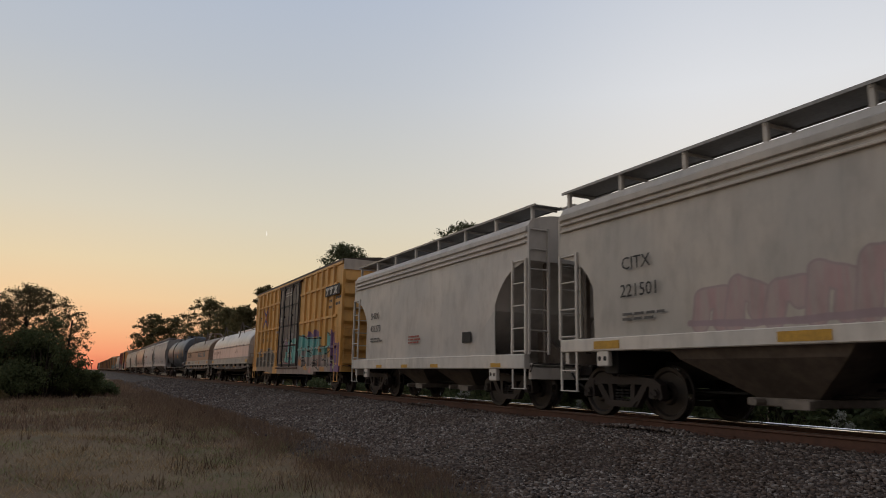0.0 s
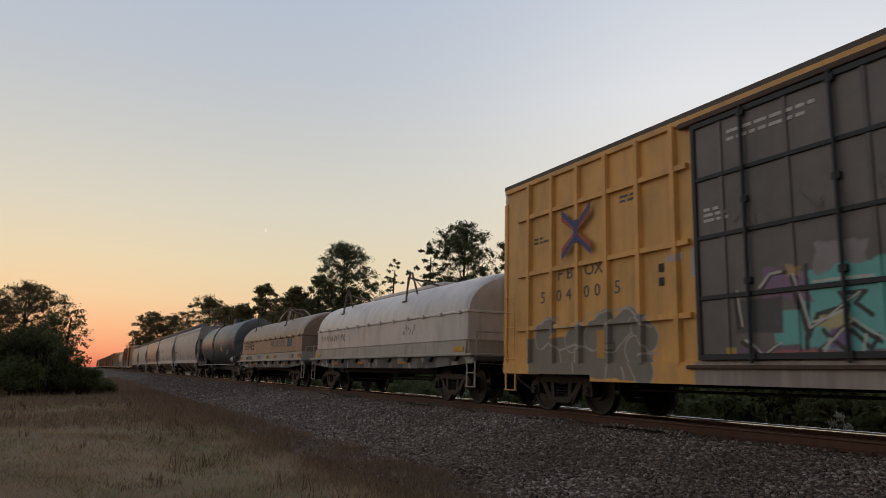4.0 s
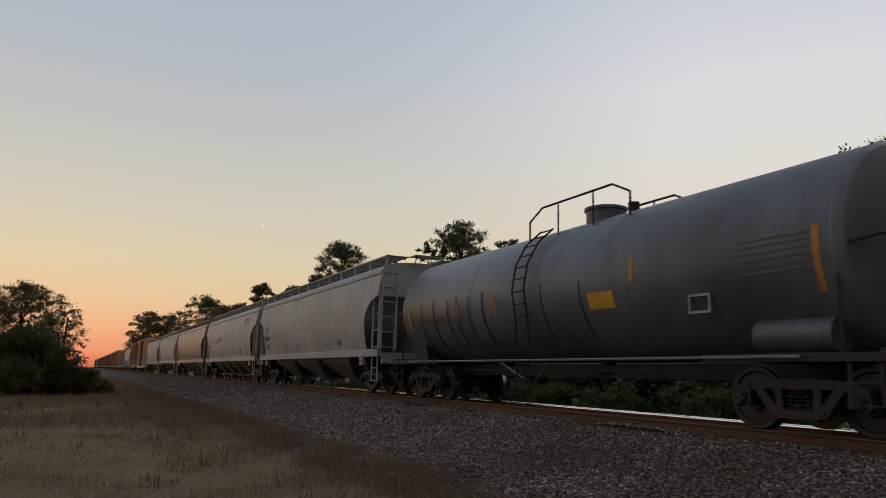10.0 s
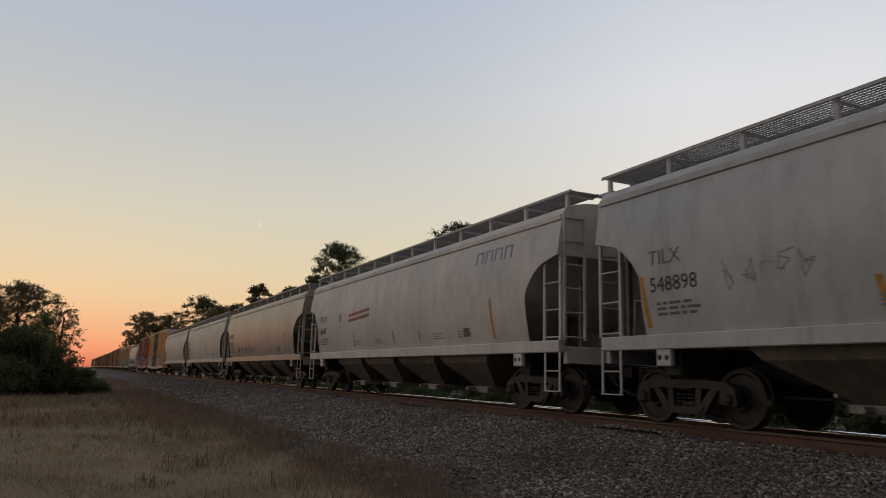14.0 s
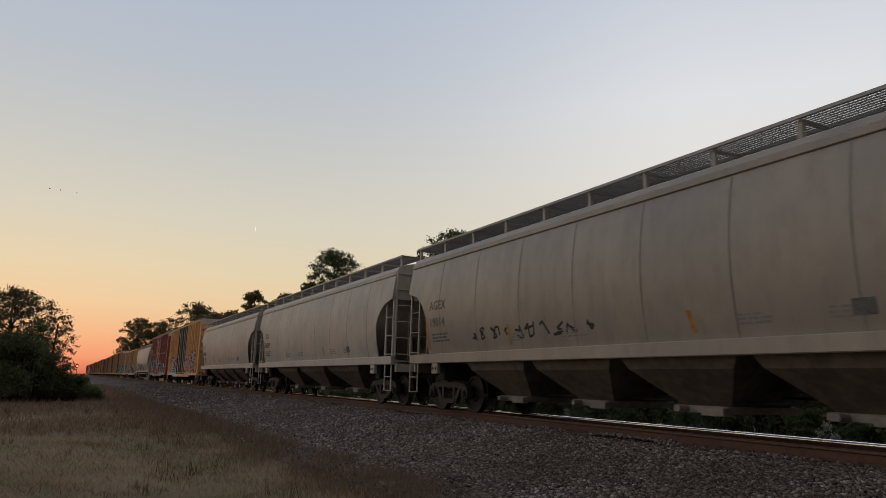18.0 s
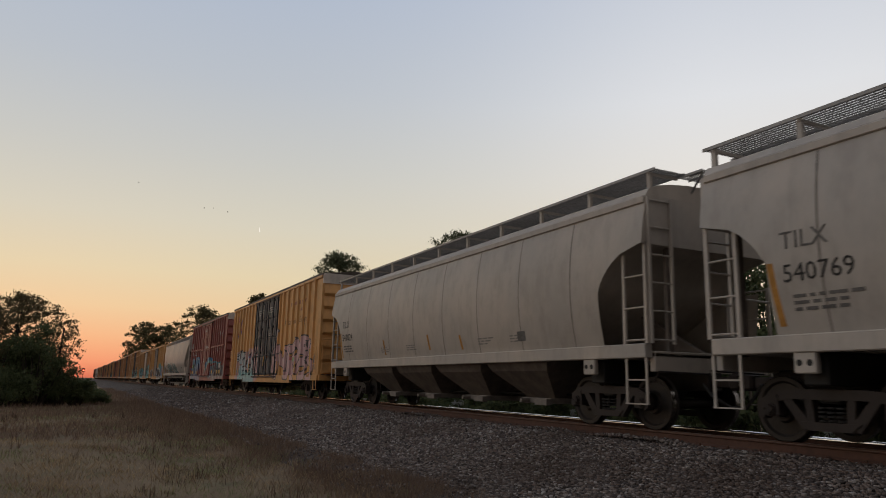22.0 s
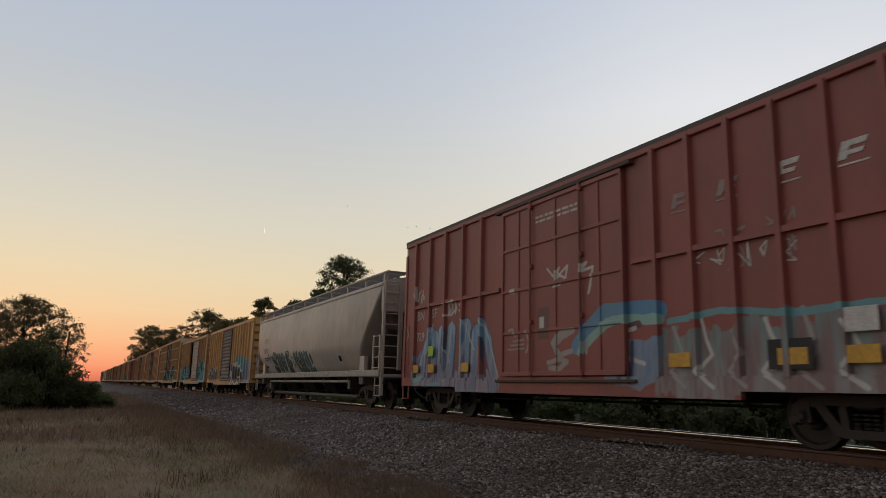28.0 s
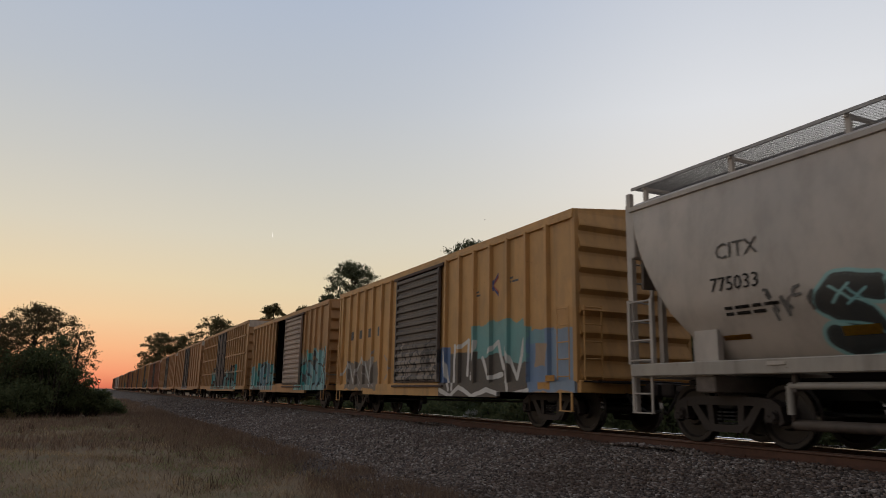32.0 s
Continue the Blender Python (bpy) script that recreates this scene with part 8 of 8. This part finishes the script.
def patchy(x, y, s=1.0, o=0.0):
    """Soft patches between -1 and 1, about 3 m across at s = 1."""
    u, v = x * s + o, y * s * 0.8 - o
    return 0.5 * np.sin(1.1 * u + 1.4 * np.sin(0.7 * v)) * np.sin(0.9 * v + 0.8 * np.sin(1.3 * u)) + 0.5 * np.sin(2.3 * u + 1.1 * np.sin(1.9 * v) + 1.0) * np.sin(1.7 * v + 2.0 * np.sin(0.8 * u))


def make_grass():
    # short turf in tan, olive and bare patches
    k = 140000
    y = 3.0 + 44 * rng.random(k) ** 2.0
    x = 4.5 - (6 + 0.45 * y) * rng.random(k)
    tone = patchy(x, y) + rng.normal(0, 0.22, k)
    bare = patchy(x, y, 1.9, 4.0) + rng.normal(0, 0.3, k)
    keep = bare > -0.42
    x, y, tone = x[keep], y[keep], tone[keep]
    h = rng.uniform(0.03, 0.11, len(x)) * (1.1 + 0.7 * np.clip(patchy(x, y, 2.6, 9.0), -0.6, 1))
    for lo, hi, mat, label in ((-9, -0.12, "grass", "dry tan meadow grass"), (-0.12, 0.22, "grass_brown", "dull brown dead grass in patches"), (0.22, 9, "grass_green", "short olive green grass in patches of the meadow")):
        p = (tone > lo) & (tone <= hi)
        blades("grass", x[p], y[p], h[p], 0.0024 + y[p] * 0.0003, M[mat], label, 0.8)
    # feathery reddish brown weeds, thickest beside the ballast
    k = 66000
    y = 3.2 + 50 * rng.random(k) ** 1.6
    x = 4.95 - 0.012 * y - rng.exponential(0.55, k) * (1 + y * 0.03)
    keep = patchy(x, y, 1.3, 2.0) + 0.35 * patchy(x, y, 3.1, 7.0) + rng.normal(0, 0.4, k) > -0.05
    x, y = x[keep], y[keep]
    blades("weeds", x, y, rng.uniform(0.05, 0.25, len(x)) * (1 + 0.4 * patchy(x, y, 2.0, 1.0)), 0.0018 + y * 0.00026, M["weed_red"], "low reddish brown weeds along the edge of the ballast", 0.45, category="weeds")
    # knee-high clumps of dead stalks
    n = 330
    cy = 6.5 + 34 * rng.random(n) ** 1.15
    cx = 3.4 - (4.5 + 0.42 * cy) * rng.random(n)
    keep = patchy(cx, cy, 0.7, 5.0) + 0.2 * (cy > 12) + rng.normal(0, 0.25, n) > 0.12
    cx, cy = cx[keep], cy[keep]
    per = 13
    x = np.repeat(cx, per) + rng.normal(0, 0.09, len(cx) * per)
    y = np.repeat(cy, per) + rng.normal(0, 0.09, len(cx) * per)
    h = np.repeat(rng.uniform(0.10, 0.38, len(cx)), per) * rng.uniform(0.5, 1.1, len(x))
    blades("weeds", x, y, h, 0.0036 + y * 0.00028, M["weed"], "clumps of tall dead brown weed stalks in the meadow", 0.24, category="weeds")
    k = 70000
    y = 22 + 90 * rng.random(k) ** 1.2
    x = 4.5 - 24 * rng.random(k) ** 1.1
    keep = patchy(x, y, 0.35, 3.0) + rng.normal(0, 0.4, k) > -0.3
    x, y = x[keep], y[keep]
    blades("grass", x, y, rng.uniform(0.10, 0.36, len(x)), 0.008 + 0.008 * rng.random(len(x)), M["weed_red"], "rough brown grass farther off in the meadow", 0.4)


def leaves_at(points, size):
    k = len(points)
    n = rng.normal(0, 1, (k, 3))
    n /= np.linalg.norm(n, axis=1, keepdims=True)
    t = np.cross(n, rng.normal(0, 1, (k, 3)))
    t /= np.linalg.norm(t, axis=1, keepdims=True)
    b = np.cross(n, t)
    s = (size * rng.uniform(0.6, 1.3, k))[:, None]
    v = np.stack([points - t * s, points + b * s * 0.5, points + t * s, points - b * s * 0.5], 1)
    return v.reshape(-1, 3), np.arange(k * 4).reshape(k, 4)


def clumps_to_points(clumps, per, hollow=0.55):
    pts = []
    for (cx, cy, cz), (rx, ry, rz) in clumps:
        k = int(per)
        d = rng.normal(0, 1, (k, 3))
        d /= np.linalg.norm(d, axis=1, keepdims=True)
        r = np.minimum(np.abs(rng.normal(0, 0.55 + 0.3 * hollow, k)), rng.uniform(0.85, 1.08, k)) * rng.random(k) ** 0.15
        pts.append(np.array([cx, cy, cz]) + d * r[:, None] * np.array([rx, ry, rz]))
    return np.concatenate(pts)


def tree(label, x, y, top, width, crown_from=0.35, mat="leaf_pine", n_clumps=26, per=170, leaf=0.22, seed=1, trunk_r=0.22, lean=0.0, base=None, clump=(0.17, 0.34)):
    """A tapered trunk, limbs that end in clumps of leaves, an uneven crown with gaps."""
    r = random.Random(seed)
    z0 = base if base is not None else float(ground_z(x)) - 0.1
    h = top - z0
    t = thing("tree", label, "tree", at=pose(x, y, z0))
    tip = (lean * h, 0, h * 0.93)
    tr = Mb()
    rings = []
    for j in range(7):
        k = j / 6
        wob = 0.02 * h * math.sin(3 * k + seed)
        rr = trunk_r * (1 - 0.85 * k) + 0.02
        c = (tip[0] * k + wob, wob * 0.6, tip[2] * k)
        rings.append([(c[0] + rr * math.cos(a), c[1] + rr * math.sin(a), c[2]) for a in (2 * math.pi * q / 8 for q in range(8))])
    tr.loft(rings)
    clumps = []
    limbs = []
    w = width / 2
    zc, hz = h * (1 + crown_from) / 2, h * (1 - crown_from) / 2
    for j in range(n_clumps):
        # spread through a lopsided egg, fuller towards its outside
        a, q = r.uniform(0, 6.283), r.uniform(-0.95, 1.0)
        flat = math.sqrt(max(0.0, 1 - (abs(q) ** (2.2 if q > 0 else 1.6)))) * (1 + 0.18 * math.sin(3 * a + seed))
        rad = w * 0.94 * flat * r.random() ** 0.55
        s = w * r.uniform(*clump)
        c = (tip[0] + rad * math.cos(a), rad * math.sin(a), zc + q * hz + r.uniform(-0.03, 0.03) * h)
        clumps.append((c, (s, s, s * r.uniform(0.5, 0.75))))
        if j % 14 == 0:
            k0 = max(crown_from * 0.8, min(0.85, c[2] / h - 0.12))
            limbs.append(Mb().cyl((tip[0] * k0, 0, h * k0 * 0.98), c, trunk_r * 0.28, 5, trunk_r * 0.07))
    part("trunk", tr, M["bark"], t, smooth=40)
    for q in limbs:
        part("limb", q, M["bark"], t)
    v, f = leaves_at(clumps_to_points(clumps, per, 0.25), leaf)
    bulk("crown", v, f, M[mat], parent=t)
    return t


def bush(label, x, y, height, width, mat="leaf", n=14, per=160, leaf=0.12, seed=1, z0=None, depth=1.0, name="bush", full=False):
    r = random.Random(seed)
    base = float(ground_z(x)) - 0.05 if z0 is None else z0
    b = thing(name, label, "bush", at=pose(x, y, base))
    st = Mb()
    clumps = []
    for j in range(n):
        a = r.uniform(0, 6.283)
        rad = width / 2 * math.sqrt(r.random()) * 0.8
        zz = height * (0.25 + 0.6 * r.random() * (1 - (rad / (width / 2)) ** 2 * 0.6))
        s = width * r.uniform(0.16, 0.26)
        if full:
            zz = height * (0.10 + 0.78 * r.random())
        c = (rad * math.cos(a), rad * math.sin(a) * depth, zz)
        clumps.append((c, (s, s * depth, s * 0.8)))
        st.cyl((c[0] * 0.3, c[1] * 0.3, 0), c, 0.02 + 0.01 * height, 5, 0.008)
    part("stem", st, M["bark"], b)
    v, f = leaves_at(clumps_to_points(clumps, per, 0.3), leaf)
    bulk("foliage", v, f, M[mat], parent=b)
    return b


def TREE(x, y, top, width, crown_from, mat, n, per, leaf, label, clump=(0.17, 0.34)):
    return tree(label, x, y, top, width, crown_from, mat, n, per, leaf, seed=int(x * 7 + y * 3) % 97 + 1, trunk_r=0.05 + top * 0.014, clump=clump)


def make_plants():
    make_grass()
    # thicket on the near side of the line: open leafy crowns behind a dark dense front
    lacy = (0.12, 0.22)
    TREE(-3.3, 49.0, 5.35, 6.0, 0.12, "leaf_dry", 560, 62, 0.062, "broad open-crowned tree with small autumn leaves in a thicket", lacy)
    TREE(-7.3, 50.0, 5.55, 6.8, 0.12, "leaf_dry", 560, 62, 0.066, "broad open-crowned tree at the edge of a thicket", lacy)
    TREE(-0.9, 48.0, 3.9, 2.6, 0.05, "leaf_dry", 110, 22, 0.055, "thin twiggy sapling beside a thicket", lacy)
    for k, (x, y, h, w) in enumerate(((-2.0, 46, 5.3, 3.4), (-4.4, 46.5, 4.7, 4.4), (-0.9, 46.5, 3.0, 2.4), (-7.6, 47, 3.8, 4.8), (0.1, 47, 1.8, 2.2), (-10.5, 48, 4.4, 5.0), (-3.4, 44.8, 2.2, 3.8), (-6.2, 44.6, 2.1, 4.2), (1.1, 49.5, 0.9, 2.2))):
        bush("dense dark green bush in a thicket", x, y, h, w, "leaf", 40, 230, 0.075, 10 + k)
    for k, (x, y, h, w) in enumerate(((-3.3, 47.6, 3.5, 3.6), (-5.6, 48.2, 3.3, 4.4), (-1.5, 47.2, 3.3, 2.2), (-8.0, 48.5, 3.3, 4.4))):
        bush("dense leafy brush filling a thicket", x, y, h, w, "leaf_dry", 64, 170, 0.075, 50 + k, full=True)
    bush("low bush with pale seed heads at the foot of a thicket", -4.6, 42.0, 1.0, 1.2, "flower", 10, 110, 0.05, 30)
    bush("low bush with pale seed heads at the foot of a thicket", -3.7, 42.6, 0.6, 1.0, "leaf_dry", 10, 110, 0.05, 31)
    # woods beyond the line
    far = "leafy tree in far woods"
    for x, y, top, w in ((24.5, 330, 23.6, 17.0), (33.5, 330, 23.0, 19.0), (24.8, 172, 17.0, 11.5), (30.5, 166, 14.6, 11.5), (24.3, 111, 13.8, 5.8), (26.8, 114, 10.8, 6.5), (21.3, 112, 10.4, 5.5), (23.5, 140, 12.2, 8.5), (22.5, 90, 9.2, 6.4), (19.6, 75.0, 9.4, 4.6), (22.5, 80, 9.0, 6.4), (28, 84, 9.9, 7)):
        TREE(x, y, top, w * 1.08, 0.05, "leaf_far", 240, 62, 0.085 + 0.0009 * y, far, (0.17, 0.32))
    pine = (0.15, 0.28)
    TREE(23.9, 71.5, 14.0, 7.4, 0.30, "leaf_pine", 360, 95, 0.10, "tall round-crowned pine beyond the railway", pine)
    TREE(21.6, 72.5, 10.6, 4.6, 0.1, "leaf_pine", 170, 95, 0.11, "low dense pine beyond the railway", pine)
    TREE(25.8, 73.5, 9.6, 6.0, 0.1, "leaf_pine", 110, 120, 0.13, "low dense pine beyond the railway", pine)
    TREE(32.3, 78.3, 14.1, 4.0, 0.3, "leaf_far", 46, 46, 0.14, "slender thin-leaved young tree beyond the railway", pine)
    TREE(33.0, 61.7, 15.6, 7.0, 0.45, "leaf_pine", 330, 95, 0.10, "tall spreading pine beyond the railway", pine)
    TREE(29.8, 63.2, 13.3, 4.0, 0.55, "leaf_pine", 46, 90, 0.13, "pine with a narrow crown beyond the railway", pine)
    TREE(36.8, 59.6, 14.0, 5.2, 0.5, "leaf_pine", 60, 90, 0.13, "pine with a narrow crown beyond the railway", pine)
    TREE(42.6, 61.3, 14.0, 7.0, 0.5, "leaf_pine", 36, 60, 0.17, "thin-crowned tree beyond the railway", pine)
    TREE(42.5, 25.0, 15.0, 8.2, 0.3, "leaf_pine", 380, 80, 0.10, "large pine close beyond the railway", pine)
    TREE(46.0, 20.0, 16.3, 9.2, 0.3, "leaf_pine", 340, 80, 0.11, "large leafy tree close beyond the railway", pine)
    for k in range(26):
        y = 20 + 4.6 * k + rng.uniform(-1.5, 1.5)
        x = 24 + rng.uniform(-3, 6) + max(0, 50 - y) * 0.22
        bush("dark leafy bush at the edge of woods", x, y, rng.uniform(2.6, 5.0), rng.uniform(4, 7), "leaf", 18, 70, 0.26, 100 + k)
    # high hedge of brush beyond the track
    for k in range(17):
        y = 3.5 + 2.1 * k + rng.uniform(-0.5, 0.5)
        bush("high dense brush with small gaps beyond the track", 20.4 + rng.uniform(-0.9, 0.9), y, rng.uniform(6.2, 6.9) if y < 19 else rng.uniform(5.4, 5.9), rng.uniform(3.8, 4.6), "leaf", 76, 150, 0.095, 320 + k, full=True)
    # brush right behind the track
    for k in range(30):
        y = 3 + 1.75 * k + rng.uniform(-0.6, 0.6)
        x = 15.2 + rng.uniform(-0.8, 1.8)
        pale = k % 3 == 1
        if k < 24:
            bush("tall dense brush behind the track", x + 3.2, y, rng.uniform(2.6, 4.2), rng.uniform(2.8, 3.8), "leaf", 24, 170, 0.11, 220 + k)
        bush("green roadside brush with pale seed heads behind the track" if pale else "dark green brush behind the track", x, y, rng.uniform(1.2, 1.7), rng.uniform(1.6, 2.6), "leaf", 14, 170, 0.085, 140 + k)
        if pale:
            bush("pale seed heads of weeds behind the track", x - 1.3, y + 0.3, rng.uniform(0.9, 1.25), rng.uniform(0.6, 0.9), "flower", 6, 90, 0.04, 180 + k, name="weed_clump")
    k = 12000
    y = 1 + 70 * rng.random(k)
    x = 13.2 + 6 * rng.random(k)
    blades("weeds", x, y, rng.uniform(0.25, 0.8, k), 0.012, M["leaf"], "green weeds behind the track", 0.3, category="weeds")


make_plants()
make_gravel()


# ---------------------------------------------------------------- signal, vapour trail, birds
def block_signal():
    s = thing("block_signal", "distant railway signal on a thin mast showing red", "signal", at=pose(1.9, 250, GROUND))
    part("mast", Mb().cyl((0, 0, 0), (0, 0, 4.4), 0.08, 8), M["steel"], s)
    part("signal_head", Mb().box(-0.35, 0.35, -0.02, 0.25, 3.2, 4.4, 0.05), M["black"], s)
    part("lens", Mb().cyl((0, -0.03, 3.72), (0, -0.10, 3.72), 0.22, 14), glow_mat("red_signal_light", (1.0, 0.10, 0.05, 1), 9.0), s, "glowing red lens")


block_signal()


def vapour_trail():
    """A short trail far off, thin at its ends, glowing in place of sunlight; the aircraft itself is too small to see.
    """
    mb = Mb()
    mb.loft([[(0.7 * k * math.cos(a) - 0.09 * z, 0.7 * k * math.sin(a), 0.85 * z) for a in (math.pi * j / 3 for j in range(6))] for z, k in ((-3.6, 0.15), (-2.2, 0.95), (-0.2, 0.8), (2.2, 0.5), (4.2, 0.1))])
    ob = new("vapour_trail", mb.mesh("vapour_trail", glow_mat("vapour_glow_for_sunlight", (1.0, 0.93, 0.82, 1), 0.95)))
    return tagged(ob, "short bright vapour trail high in the dawn sky", "vapour trail")


TRAIL = vapour_trail()


BIRDS = []


def bird(label, x, z, lag):
    """A small dark bird on spread wings, flying along +x far off."""
    b = thing("bird", label, "bird", "birds crossing the sky", at=pose(x, 116, z))
    part("body", Mb().loft([[(u * 0.6, 0.03 * k * math.cos(a), 0.03 * k * math.sin(a)) for a in (math.pi * j / 3 for j in range(6))] for u, k in ((-0.20, 0.2), (-0.06, 1.0), (0.06, 1.1), (0.16, 0.5))]), M["ink"], b)
    for e in (-1, 1):
        part("wing", Mb().loft([[(0.05, e * 0.02, 0.01), (-0.06, e * 0.02, 0.01), (-0.06, e * 0.02, 0.02), (0.05, e * 0.02, 0.02)], [(0.02, e * 0.20, 0.07), (-0.05, e * 0.20, 0.07), (-0.05, e * 0.20, 0.075), (0.02, e * 0.20, 0.075)]]), M["ink"], b)
    BIRDS.append((b, x, z, lag))


M["ink"] = plain_mat("dark_feathers", (0.03, 0.028, 0.026), 0.9)
for x, z, lag in ((-101.0, 27.0, 0.0), (-99.6, 27.1, 0.3), (-97.4, 26.9, 0.7), (-111.0, 29.9, 0.4)):
    bird("small dark bird gliding across the dawn sky", x, z, lag)


# ---------------------------------------------------------------- what moves
def motions():
    # the train rolls towards the camera and past it
    ticks = [2.0 * j for j in range(17)]
    for car in CARS:
        home = car.matrix_basis.copy()
        walk(car, [(t, Matrix.Translation((0, -travelled(t), 0)) @ home) for t in ticks])
    for b, x, z, lag in BIRDS:
        walk(b, [(t, pose(x + 5.3 * t, 117.5 - 0.0036 * (x + 5.3 * t) ** 2, z + 0.25 * math.sin(0.9 * t + 3 * lag) + 0.03 * t)) for t in ticks])
    walk(TRAIL, [(t, pose(188.2 - 0.095 * t, 880.1, 172.2 + 0.66 * t)) for t in ticks])
    # wheels turn as far as the train rolls
    steps = [j * 2 / 30 for j in range(481)]
    turns = [(t, pose(0, 0, 0.4585, math.degrees(travelled(t) / 0.4585))) for t in steps]
    for ws, v in WHEELS:
        walk(ws, [(t, Matrix.Translation((0, v, 0)) @ m) for t, m in turns])


motions()
